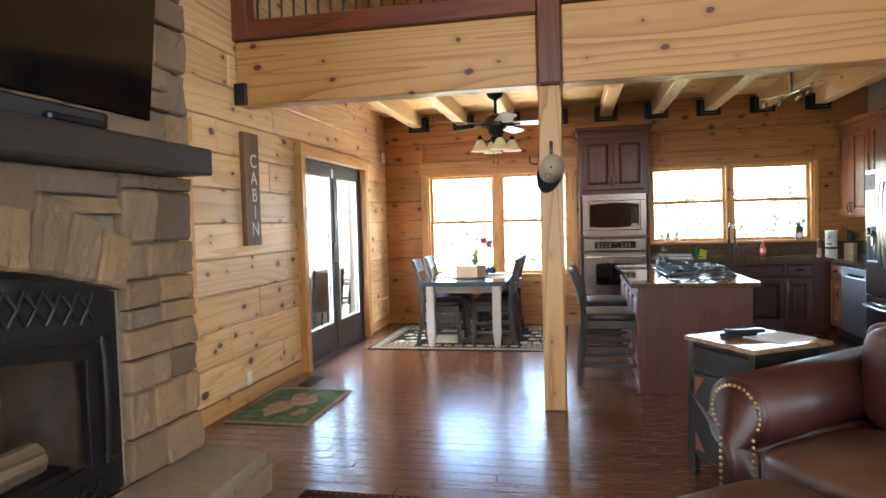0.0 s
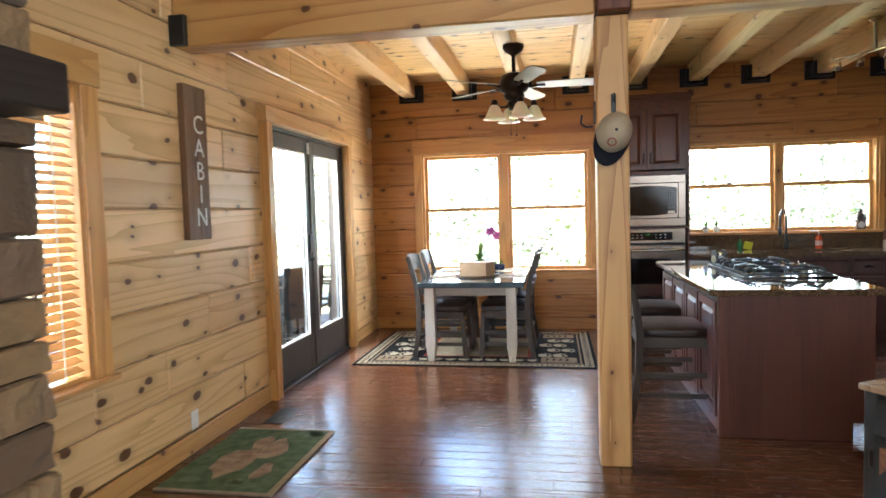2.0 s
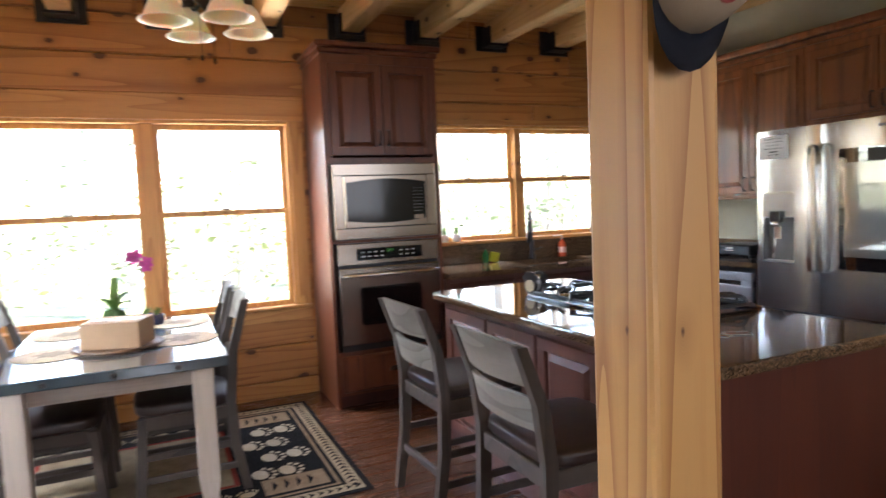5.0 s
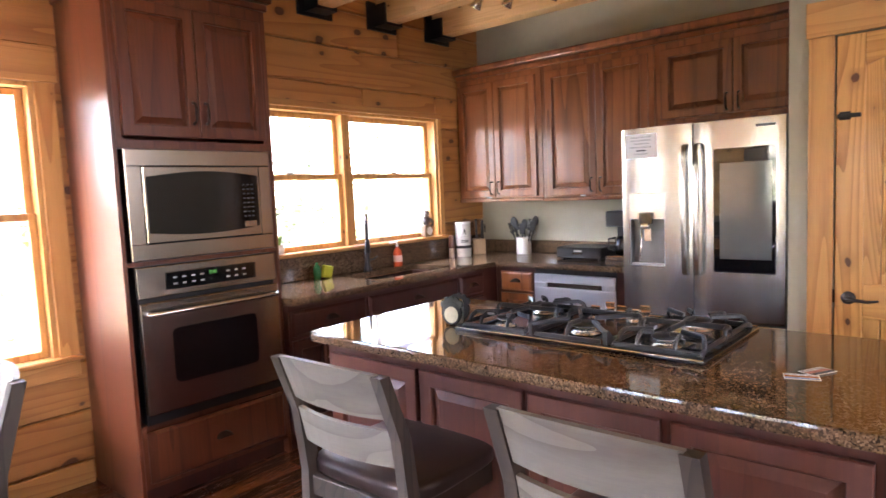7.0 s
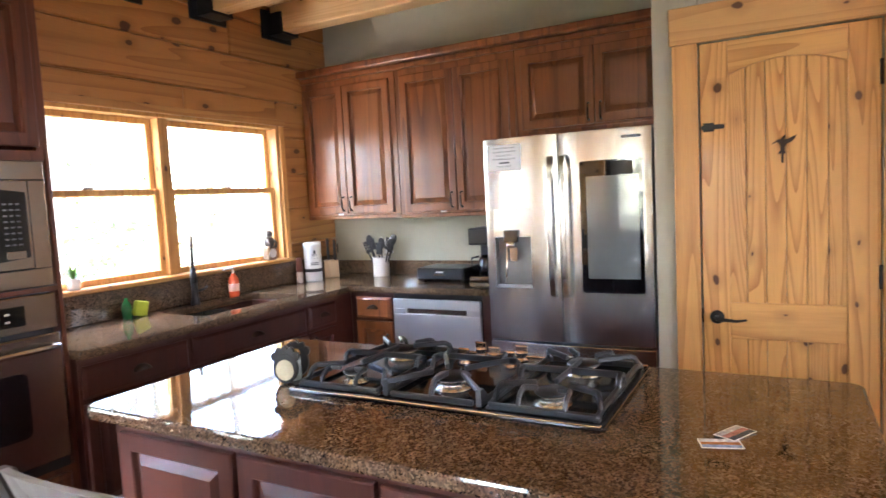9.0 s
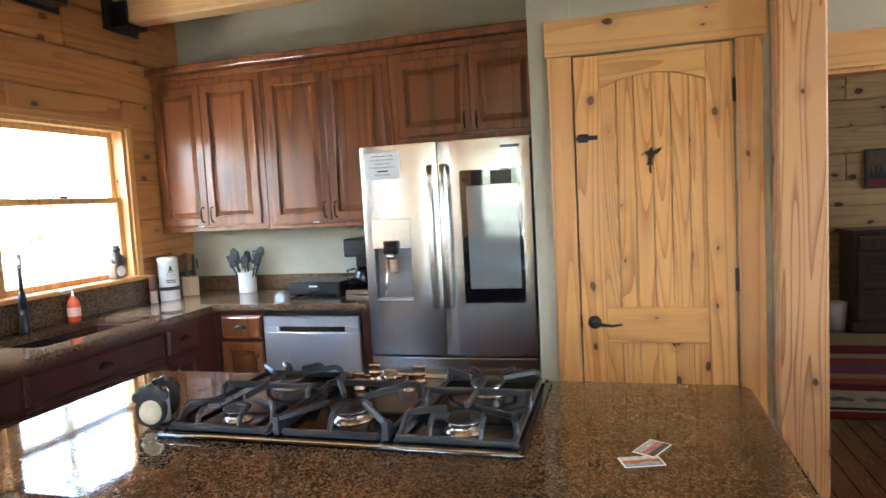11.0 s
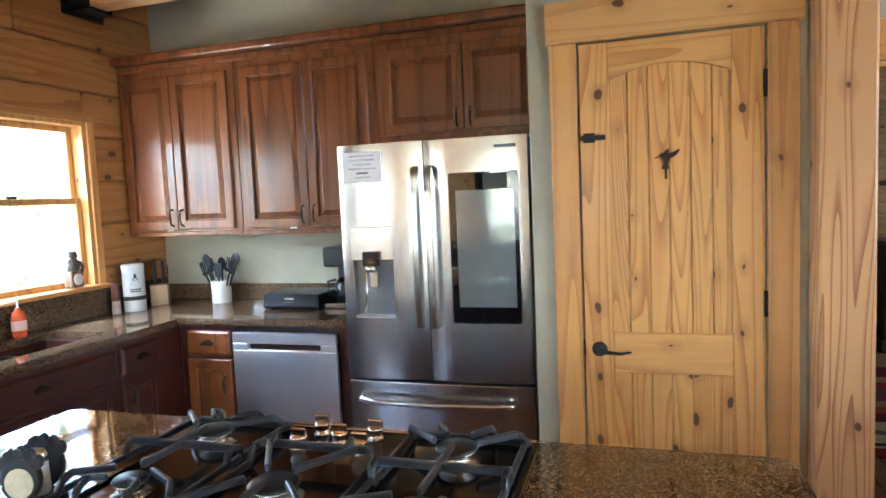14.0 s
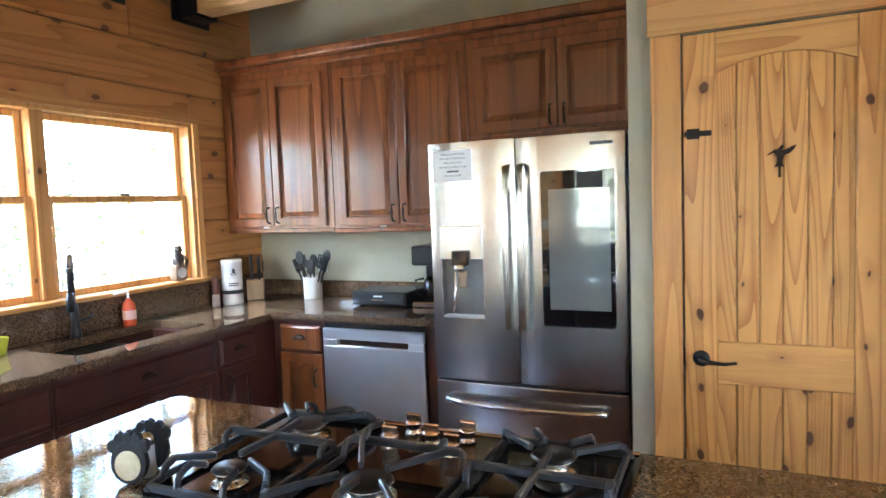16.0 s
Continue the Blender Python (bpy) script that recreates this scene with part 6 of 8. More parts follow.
# lower cabinets along the window wall
LY = 8.47
CZ0, CZ1 = 0.838, 0.878
units = [(1.03, 1.605), (1.61, 2.50), (2.505, 2.98)]
for i, (a, b) in enumerate(units):
    c = thing("base_cabinet", "cherry base cabinet toned down for shade under the granite counter", "cabinet", ((a + b) / 2, LY + 0.28, 0), group="base cabinets")
    part("body", box(a, b, LY, YF - 0.002, 0.10, CZ0 - (0.20 if i == 1 else 0.001)), M_CHERRY_SHADED, c)
    part("toe_kick", box(a, b, LY + 0.06, LY + 0.08, 0, 0.0995), M_CHERRY_SHADED, c)
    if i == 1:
        part("front_rail", box(a, b, LY, LY + 0.02, CZ0 - 0.20, CZ0 - 0.001), M_CHERRY_SHADED, c)
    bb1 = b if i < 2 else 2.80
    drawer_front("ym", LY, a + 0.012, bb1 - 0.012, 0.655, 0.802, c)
    if i == 2:
        panel_door("ym", LY, a + 0.012, bb1 - 0.012, 0.12, 0.635, c, M_CHERRY_SHADED, handle=(a + 0.05, 0.55))
    else:
        m_ = (a + b) / 2
        panel_door("ym", LY, a + 0.012, m_ - 0.003, 0.12, 0.635, c, M_CHERRY_SHADED, handle=(m_ - 0.04, 0.55))
        panel_door("ym", LY, m_ + 0.003, b - 0.012, 0.12, 0.635, c, M_CHERRY_SHADED, handle=(m_ + 0.04, 0.55))
LX = 2.98
c = thing("base_cabinet", "cherry base cabinet with one drawer in the corner, its body toned down for shade", "cabinet", (3.29, 8.3, 0), group="base cabinets")
part("body", box(LX, XR - 0.002, 8.115, LY - 0.002, 0.10, CZ0 - 0.001), M_CHERRY_SHADED, c)
part("toe_kick", box(LX + 0.06, LX + 0.08, 8.115, LY - 0.002, 0, 0.0995), M_CHERRY_SHADED, c)
drawer_front("xm", LX, 8.13, 8.42, 0.655, 0.802, c, M_CHERRY)
panel_door("xm", LX, 8.13, 8.42, 0.12, 0.635, c, M_CHERRY, handle=(8.165, 0.50))
dw = thing("dishwasher", "stainless dishwasher with a pocket handle", "dishwasher", (3.29, 7.78, 0))
part("tub", box(LX, XR - 0.002, 7.46, 8.11, 0.10, CZ0 - 0.004), M_BLACK, dw)
part("door_panel", fbox("xm", LX, 7.465, 8.105, 0.11, 0.70, 0.002, 0.03, 0.004), M_STEEL_SHEEN, dw)
part("handle_pocket", fbox("xm", LX, 7.465, 8.105, 0.702, 0.735, 0.002, 0.012), M_CHROME, dw, "bright pocket handle")
for u0, u1 in ((7.465, 7.56), (8.01, 8.105)):
    part("pocket_end", fbox("xm", LX, u0, u1, 0.70, 0.737, 0.012, 0.03, 0.004), M_STEEL_SHEEN, dw)
part("control_strip", fbox("xm", LX, 7.465, 8.105, 0.737, 0.798, 0.002, 0.03, 0.004), M_STEEL_SHEEN, dw)
part("kick_plate", box(LX + 0.05, LX + 0.06, 7.465, 8.105, 0.0, 0.0995), M_BLACK, dw)
fil = solo("cabinet_filler", box(LX, XR - 0.002, 7.40, 7.458, 0.0, CZ0 - 0.001), M_CHERRY_SHADED, "narrow cherry end panel beside the fridge", "cabinet", (3.29, 7.43, 0))


def holed_slab(outer, holes, z0, z1, ease=0.006):
    """A worktop with cut-outs and an eased rim."""
    b = bmesh.new()
    loops = []
    for ring in [outer] + holes:
        vs = [b.verts.new((x, y, z1)) for x, y in ring]
        loops += [b.edges.new((vs[i], vs[(i + 1) % len(vs)])) for i in range(len(vs))]
    bmesh.ops.triangle_fill(b, edges=loops, use_beauty=True)
    for f in b.faces:
        f.normal_update()
        if f.normal.z < 0:
            f.normal_flip()
    ex = bmesh.ops.extrude_face_region(b, geom=b.faces[:])
    bmesh.ops.translate(b, verts=[v for v in ex["geom"] if isinstance(v, bmesh.types.BMVert)], vec=(0, 0, z0 - z1))
    bmesh.ops.recalc_face_normals(b, faces=b.faces)
    rim = [e for e in b.edges if len(e.link_faces) == 2 and abs(e.verts[0].co.z - e.verts[1].co.z) < 1e-6 and e.calc_face_angle() > 1.0]
    bmesh.ops.bevel(b, geom=rim, offset=ease, segments=2, affect="EDGES")
    return b


SK = (1.80, 2.55, 8.56, 8.93)
inner = [(2.93, 8.47), (2.925, 8.45), (2.905, 8.425), (2.87, 8.42)]
outline = [(1.022, 8.42)] + inner[::-1] + [(2.93, 7.40), (XR - 0.003, 7.40), (XR - 0.003, YF - 0.003), (1.022, YF - 0.003)]
ct = thing("granite_counter", "polished brown granite counter with a backsplash", "countertop", (2.3, 8.7, CZ0))
part("worktop", holed_slab(outline, [rounded(*SK, 0.05)[::-1]], CZ0, CZ1), M_GRANITE, ct)
part("backsplash", box(1.022, XR - 0.03, YF - 0.026, YF - 0.003, CZ1 + 0.001, 1.036, 0.003), M_GRANITE, ct)
part("backsplash", box(XR - 0.026, XR - 0.003, 7.40, YF - 0.028, CZ1 + 0.001, 0.985, 0.003), M_GRANITE, ct)
sk = thing("kitchen_sink", "double-bowl stainless undermount sink", "sink", (2.17, 8.74, 0.66))
for a, b in ((SK[0] - 0.005, 2.165), (2.185, SK[1] + 0.005)):
    s = bmesh.new()
    box(a, b, SK[2] - 0.005, SK[3] + 0.005, 0.655, 0.662, bm=s)
    box(a, a + 0.006, SK[2] - 0.005, SK[3] + 0.005, 0.662, CZ0 - 0.002, bm=s)
    box(b - 0.006, b, SK[2] - 0.005, SK[3] + 0.005, 0.662, CZ0 - 0.002, bm=s)
    box(a + 0.006, b - 0.006, SK[2] - 0.005, SK[2], 0.662, CZ0 - 0.002, bm=s)
    box(a + 0.006, b - 0.006, SK[3], SK[3] + 0.005, 0.662, CZ0 - 0.002, bm=s)
    part("bowl", s, M_STEEL_WARM, sk)
part("divider", box(2.166, 2.184, SK[2] - 0.004, SK[3] + 0.004, 0.66, CZ0 - 0.015, 0.004), M_STEEL_WARM, sk)
fx_, fy_ = 2.08, 8.965
fc = thing("kitchen_faucet", "black spring-neck pull-down kitchen faucet", "faucet", (fx_, fy_, CZ1))
part("base", lathe([(0, 0), (0.028, 0), (0.026, 0.02), (0.02, 0.05), (0.018, 0.16), (0.0, 0.16)], (fx_, fy_, CZ1), 16), M_BLACK, fc, smooth=True)
neck = [Vector((fx_, fy_, CZ1 + 0.15)), Vector((fx_, fy_, CZ1 + 0.34))] + arc((fx_, fy_, CZ1 + 0.34), (fx_ - 0.05, fy_ - 0.06, CZ1 + 0.47), (fx_ - 0.10, fy_ - 0.12, CZ1 + 0.36), 10)[1:] + [Vector((fx_ - 0.10, fy_ - 0.12, CZ1 + 0.22))]
part("neck", tube(neck, 0.010, 10), M_BLACK, fc, smooth=True)
coil = bmesh.new()
for k in range(26):
    t = k / 25 * (len(neck) - 3) + 1
    i = min(int(t), len(neck) - 2)
    p = neck[i].lerp(neck[i + 1], t - i)
    d = (neck[i + 1] - neck[i]).normalized()
    q = d.to_track_quat("Z", "Y").to_matrix().to_4x4()
    lathe([(0.0125, -0.003), (0.0155, 0), (0.0125, 0.003)], n=10, bm=coil, m=Matrix.Translation(p) @ q)
part("spring", coil, M_CHROME, fc, "steel spring coil", smooth=True)
part("spray_head", lathe([(0, 0), (0.02, 0), (0.02, 0.05), (0.014, 0.09), (0, 0.09)], (fx_ - 0.10, fy_ - 0.12, CZ1 + 0.15), 14), M_BLACK, fc, smooth=True)
part("lever", tube([(fx_ + 0.015, fy_, CZ1 + 0.08), (fx_ + 0.07, fy_, CZ1 + 0.085), (fx_ + 0.10, fy_, CZ1 + 0.10)], 0.007, 8), M_BLACK, fc, smooth=True)
sp_ = thing("soap_bottle", "clear pump bottle of orange hand soap", "bottle", (2.40, 8.97, CZ1))
part("bottle", lathe([(0, 0), (0.03, 0), (0.034, 0.01), (0.034, 0.10), (0.028, 0.125), (0.013, 0.14), (0.013, 0.15), (0, 0.15)], (2.40, 8.975, CZ1), 18), plain("orange_soap", (0.62, 0.10, 0.035), 0.12, vary=0.08), sp_, smooth=True)
part("label", lathe([(0.0345, 0.035), (0.0345, 0.085)], (2.40, 8.975, CZ1), 18), plain("soap_label", (0.75, 0.45, 0.38), 0.5), sp_, "pale pink label")
part("pump", tube([(2.40, 8.975, CZ1 + 0.15), (2.40, 8.975, CZ1 + 0.185), (2.30, 8.955, CZ1 + 0.187)], 0.006, 8), M_WHITE, sp_)
ds = thing("dish_soap", "small green bottle of dish soap by the sink", "bottle", (1.62, 8.96, CZ1))
part("bottle", lathe([(0, 0), (0.026, 0), (0.028, 0.06), (0.02, 0.09), (0.01, 0.10), (0.01, 0.115), (0, 0.115)], (1.62, 8.96, CZ1), 14), plain("green_soap", (0.02, 0.16, 0.05), 0.15), ds, smooth=True)
solo("scrub_sponge", box(-0.04, 0.04, -0.015, 0.015, 0, 0.085, 0.006, m=Matrix.Translation((1.69, 8.955, CZ1 + 0.003)) @ Matrix.Rotation(radians(14), 4, "Y")), plain("sponge_yellow", (0.45, 0.5, 0.04), 0.95, bump=0.8, bump_scale=160), "yellow-green scrub sponge leaning by the sink", "sponge", (1.69, 8.955, CZ1))

# on the window sill
SZ = KW[2]
for i, x in enumerate((1.30, 1.41)):
    pl = thing("sill_plant", "little green plant in a white pot on the window sill", "potted plant", (x, 9.07, SZ), group="sill plants")
    part("pot", lathe([(0, 0), (0.028, 0), (0.038, 0.06), (0.034, 0.06), (0.03, 0.05), (0, 0.05)], (x, 9.07, SZ - 0.001), 16), M_WHITE, pl, smooth=True)
    for j in range(11):
        a = radians(33 * j + 12 * i)
        blade((x, 9.07, SZ + 0.045), (x + 0.03 * math.cos(a), 9.07 + 0.03 * math.sin(a), SZ + 0.085 + 0.02 * (j % 3)), 0.008, 0.005, M_LEAF, "leaf", pl, 4)
br = thing("bear_figurine", "carved bear figurine holding a small round clock", "figurine", (2.84, 9.05, SZ))
M_BEAR = plain("carved_dark_resin", (0.07, 0.055, 0.045), 0.5, vary=0.35, scale=40, bump=0.6, bump_scale=90)
bx_, by_ = 2.83, 9.055
part("stand", box(bx_ - 0.045, bx_ + 0.045, by_ - 0.03, by_ + 0.03, SZ, SZ + 0.10, 0.012, seg=2), wood("bear_stand", "z", (0.25, 0.16, 0.09), (0.15, 0.09, 0.05)), br)
b = lathe([(0, 0), (0.032, 0.005), (0.038, 0.035), (0.028, 0.07), (0.0, 0.085)], (bx_, by_, SZ + 0.095), 14)
lathe([(0, 0), (0.022, 0.008), (0.026, 0.025), (0.016, 0.045), (0, 0.05)], (bx_ - 0.006, by_ - 0.012, SZ + 0.165), 12, bm=b)
for s in (-1, 1):
    lathe([(0, 0), (0.008, 0.004), (0.006, 0.014), (0, 0.016)], (bx_ - 0.006 + s * 0.018, by_ - 0.008, SZ + 0.20), 8, bm=b)
    tube([(bx_ + s * 0.03, by_ - 0.01, SZ + 0.15), (bx_ + s * 0.035, by_ - 0.035, SZ + 0.12), (bx_ + s * 0.02, by_ - 0.04, SZ + 0.09)], 0.011, 8, bm=b)
part("bear", b, M_BEAR, br, smooth=True)
part("clock_face", lathe([(0, 0.006), (0.026, 0.005), (0.032, 0.004), (0.033, 0)], n=20, m=Matrix.Translation((bx_, by_ - 0.031, SZ + 0.05)) @ Matrix.Rotation(radians(90), 4, "X")), M_WHITE, br, "small white clock dial")

# on the counter
cn = thing("canister", "tall white canister with a dark tree picture and bands", "canister", (3.15, 8.93, CZ1))
part("can", lathe([(0, 0), (0.062, 0), (0.064, 0.006), (0.064, 0.262), (0.066, 0.265), (0.066, 0.285), (0.058, 0.292), (0, 0.292)], (3.15, 8.935, CZ1), 28), plain("white_enamel", (0.72, 0.71, 0.67), 0.3, vary=0.04), cn, smooth=True)
part("band", lathe([(0.0648, 0.07), (0.0652, 0.075), (0.0652, 0.09), (0.0648, 0.095)], (3.15, 8.935, CZ1), 28), M_BLACK, cn)
M_INK = plain("dark_print", (0.03, 0.04, 0.04), 0.6)
CAM_A = radians(232)
for k in range(4):
    w_, zz = 0.012 + 0.009 * k, 0.215 - 0.022 * k
    b = bmesh.new()
    vs = []
    for s, h in ((-1, 0), (1, 0), (0, 0.026)):
        a = CAM_A + s * w_ / 0.065
        vs.append(b.verts.new((3.15 + 0.0656 * math.cos(a), 8.935 + 0.0656 * math.sin(a), CZ1 + zz + h)))
    b.faces.new(vs)
    bmesh.ops.solidify(b, geom=b.faces[:], thickness=0.0006)
    part("tree_picture", b, M_INK, cn)
for zz in (0.135, 0.122):
    b = bmesh.new()
    row = [[b.verts.new((3.15 + 0.0655 * math.cos(CAM_A + t), 8.935 + 0.0655 * math.sin(CAM_A + t), CZ1 + z)) for z in (zz, zz + 0.007)] for t in (-0.5, -0.25, 0, 0.25, 0.5)]
    for p, q in zip(row, row[1:]):
        b.faces.new((p[0], q[0], q[1], p[1]))
    part("print_bar", b, M_INK, cn)
ml = thing("pepper_mill", "small wooden pepper mill with a pale base on the counter", "pepper mill", (3.03, 8.965, CZ1))
part("base", lathe([(0, 0), (0.024, 0), (0.025, 0.008), (0.022, 0.08), (0, 0.08)], (3.03, 8.965, CZ1), 16), plain("pale_mill_glass", (0.45, 0.36, 0.30), 0.3, vary=0.2), ml, smooth=True)
part("top", lathe([(0, 0.08), (0.023, 0.08), (0.026, 0.10), (0.021, 0.14), (0.024, 0.175), (0.019, 0.186), (0, 0.188)], (3.03, 8.965, CZ1), 16), plain("red_mill_wood", (0.14, 0.045, 0.025), 0.4, vary=0.25), ml, smooth=True)
kb = thing("knife_block", "pale wooden knife block with black-handled knives and scissors", "knife block", (3.38, 8.93, CZ1))
KM = Matrix.Translation((3.36, 8.93, CZ1)) @ Matrix.Rotation(radians(40), 4, "Z")
part("block", box(-0.045, 0.045, -0.055, 0.055, 0, 0.135, 0.005, m=KM), wood("light_block_wood", "z", (0.52, 0.36, 0.20), (0.42, 0.27, 0.14)), kb)
for i, (x, y, h) in enumerate(((-0.025, -0.03, 0.16), (0.0, -0.03, 0.13), (0.025, -0.03, 0.12), (-0.025, 0.02, 0.17), (0.005, 0.02, 0.15), (0.028, 0.02, 0.14))):
    part("knife_handle", box(x - 0.008, x + 0.008, y - 0.011, y + 0.011, 0.135, 0.135 + h, 0.004, m=KM @ Matrix.Rotation(radians(-4 + 2 * i), 4, "Y")), M_BLACK, kb)
for s in (-1, 1):
    part("scissor_loop", tube([KM @ Vector((0.03 + s * 0.022 + 0.018 * math.cos(a), -0.056, 0.22 + 0.032 * math.sin(a))) for a in (k * math.pi / 6 for k in range(13))], 0.005, 6), M_BLACK, kb)
cr_at = (3.47, 8.535, CZ1)
ck = thing("utensil_crock", "white ceramic crock filled with black cooking utensils", "crock", cr_at)
part("crock", lathe([(0, 0), (0.06, 0), (0.062, 0.01), (0.062, 0.125), (0.066, 0.135), (0.066, 0.145), (0.058, 0.145), (0.056, 0.13), (0.055, 0.02), (0, 0.02)], cr_at, 28), M_WHITE, ck, smooth=True)
r9 = random.Random(9)
for i in range(8):
    a = radians(45 * i + 10)
    bx0, by0 = cr_at[0] + 0.02 * math.cos(a), cr_at[1] + 0.03 * math.sin(a)
    tx, ty, tz = cr_at[0] + 0.05 * math.cos(a), cr_at[1] + 0.115 * math.sin(a), CZ1 + r9.uniform(0.24, 0.31)
    u = bmesh.new()
    tube([(bx0, by0, CZ1 + 0.03), (tx, ty, tz - 0.06)], 0.006, 6, bm=u)
    q = Matrix.Translation((tx, ty, tz - 0.025)) @ Matrix.Rotation(-math.atan2(ty - by0, 0.25), 4, "X") @ Matrix.Rotation(radians(90), 4, "Y")
    if i % 3 == 0:
        slab([(0.045 * math.cos(k * 0.5236), 0.03 * math.sin(k * 0.5236)) for k in range(12)], -0.004, 0.004, 0.002, bm=u, m=q)
    elif i % 3 == 1:
        slab([(-0.045, -0.03), (0.045, -0.022), (0.045, 0.022), (-0.045, 0.03)], -0.003, 0.003, bm=u, m=q)
    else:
        for k in range(4):
            slab([(-0.045, -0.026 + 0.015 * k), (0.03, -0.022 + 0.013 * k), (0.03, -0.016 + 0.013 * k), (-0.045, -0.018 + 0.015 * k)], -0.003, 0.003, bm=u, m=q)
        slab([(0.028, -0.024), (0.05, -0.012), (0.05, 0.02), (0.028, 0.03)], -0.003, 0.003, bm=u, m=q)
    part("utensil", u, M_BLACK, ck)
wo = thing("wall_socket", "white wall outlet above the backsplash", "outlet", (XR, 8.62, 1.08))
part("plate", box(XR - 0.008, XR - 0.001, 8.50, 8.575, 1.04, 1.155, 0.003), M_WHITE, wo)
pd_ = thing("coffee_pod_drawer", "flat black coffee pod drawer with a small chrome pull", "kitchen box", (3.34, 7.88, CZ1))
part("case", box(3.22, 3.50, 7.70, 8.07, CZ1 + 0.012, CZ1 + 0.092, 0.005), M_BLACK, pd_)
part("drawer", box(3.212, 3.2195, 7.71, 8.06, CZ1 + 0.02, CZ1 + 0.084, 0.003), M_BLACK, pd_)
part("handle", tube([(3.212, 7.84, CZ1 + 0.05), (3.20, 7.845, CZ1 + 0.048), (3.20, 7.925, CZ1 + 0.048), (3.212, 7.93, CZ1 + 0.05)], 0.004, 6), M_CHROME, pd_)
part("badge", box(3.2105, 3.2118, 7.855, 7.915, CZ1 + 0.062, CZ1 + 0.072), M_WHITE, pd_)
for y in (7.73, 8.04):
    part("foot", box(3.25, 3.47, y - 0.012, y + 0.012, CZ1, CZ1 + 0.012), M_BLACK, pd_)
cm = thing("coffee_maker", "black drip coffee maker with a glass jug", "coffee maker", (3.42, 7.585, CZ1))
part("base", box(3.26, 3.54, 7.485, 7.685, CZ1, CZ1 + 0.035, 0.006), M_STEEL_WARM, cm)
part("column", box(3.46, 3.54, 7.485, 7.685, CZ1 + 0.035, CZ1 + 0.26, 0.006), M_BLACK, cm)
part("head", box(3.27, 3.54, 7.485, 7.685, CZ1 + 0.245, CZ1 + 0.36, 0.012, seg=2), M_BLACK, cm)
part("jug", lathe([(0, 0.04), (0.06, 0.04), (0.068, 0.09), (0.06, 0.14), (0.045, 0.17), (0.042, 0.17), (0.056, 0.14), (0.06, 0.05), (0, 0.045)], (3.36, 7.585, CZ1), 20), M_GLOSSBLACK, cm, smooth=True)
part("jug_handle", tube([(3.36, 7.65, CZ1 + 0.16), (3.35, 7.70, CZ1 + 0.15), (3.35, 7.70, CZ1 + 0.07), (3.36, 7.655, CZ1 + 0.06)], 0.008, 8), M_BLACK, cm, smooth=True)

# upper cabinets
UX = 3.29
for k, (a, b, z0, doors) in enumerate(((8.215, YF - 0.004, 1.328, ((8.667, 9.035), (8.262, 8.663))), (7.312, 8.21, 1.322, ((7.75, 8.168), (7.352, 7.746))), (6.39, 7.307, 1.81, ((6.80, 7.262), (6.40, 6.796))))):
    u = thing("upper_cabinet", "cherry wall cabinet with raised-panel doors", "cabinet", (3.45, (a + b) / 2, z0), group="upper cabinets")
    part("body", box(UX, XR - 0.002, a, b, z0 + 0.028, 2.36), M_CHERRY, u)
    part("light_rail", box(UX - 0.012, UX + 0.03, a, b, z0, z0 + 0.0275, 0.004), M_CHERRY, u)
    (p0, p1), (q0, q1) = doors
    h = z0 + 0.115
    panel_door("xm", UX, p0, p1, z0 + 0.042, 2.312, u, handle=(p0 + 0.035, h))
    panel_door("xm", UX, q0, q1, z0 + 0.042, 2.312, u, handle=(q1 - 0.035, h))
    if k < 2:
        part("sticker", fbox("xm", UX, (a + b) / 2 + 0.08, (a + b) / 2 + 0.125, z0 + 0.032, z0 + 0.043, 0.0122, 0.0128), M_WHITE, u)
cw = thing("crown_moulding", "cherry crown moulding along the wall cabinets", "moulding", (3.4, 7.7, 2.36), kind="structure")
part("lower_step", box(UX - 0.02, XR - 0.002, 6.39, YF - 0.002, 2.361, 2.40, 0.008), M_CHERRY, cw)
part("upper_step", box(UX - 0.065, XR - 0.002, 6.39, YF - 0.002, 2.401, 2.455, 0.014, seg=2), M_CHERRY, cw)

# fridge
RX = 2.88
fr = thing("refrigerator", "brushed stainless french-door fridge with a dispenser and a glossy black screen", "refrigerator", (3.24, 6.89, 0))
part("body", box(RX + 0.06, XR - 0.02, 6.405, 7.372, 0.03, 1.765, 0.004), plain("fridge_grey", (0.12, 0.12, 0.125), 0.5), fr)


def bowed_door(y0, y1, z0, z1, bulge=0.014, d=0.058):
    """A door whose front swells softly across its width."""
    n = 14
    o = [(RX + d, y0), (RX + d, y1)] + [(RX + bulge * ((2 * i / n - 1) ** 2) ** 1.6, y1 - (y1 - y0) * i / n) for i in range(n + 1)]
    return slab(o, z0, z1, 0.005, seg=2)


NY0, NY1, NZ0, NZ1 = 7.088, 7.312, 0.905, 1.20  # the dispenser's recess


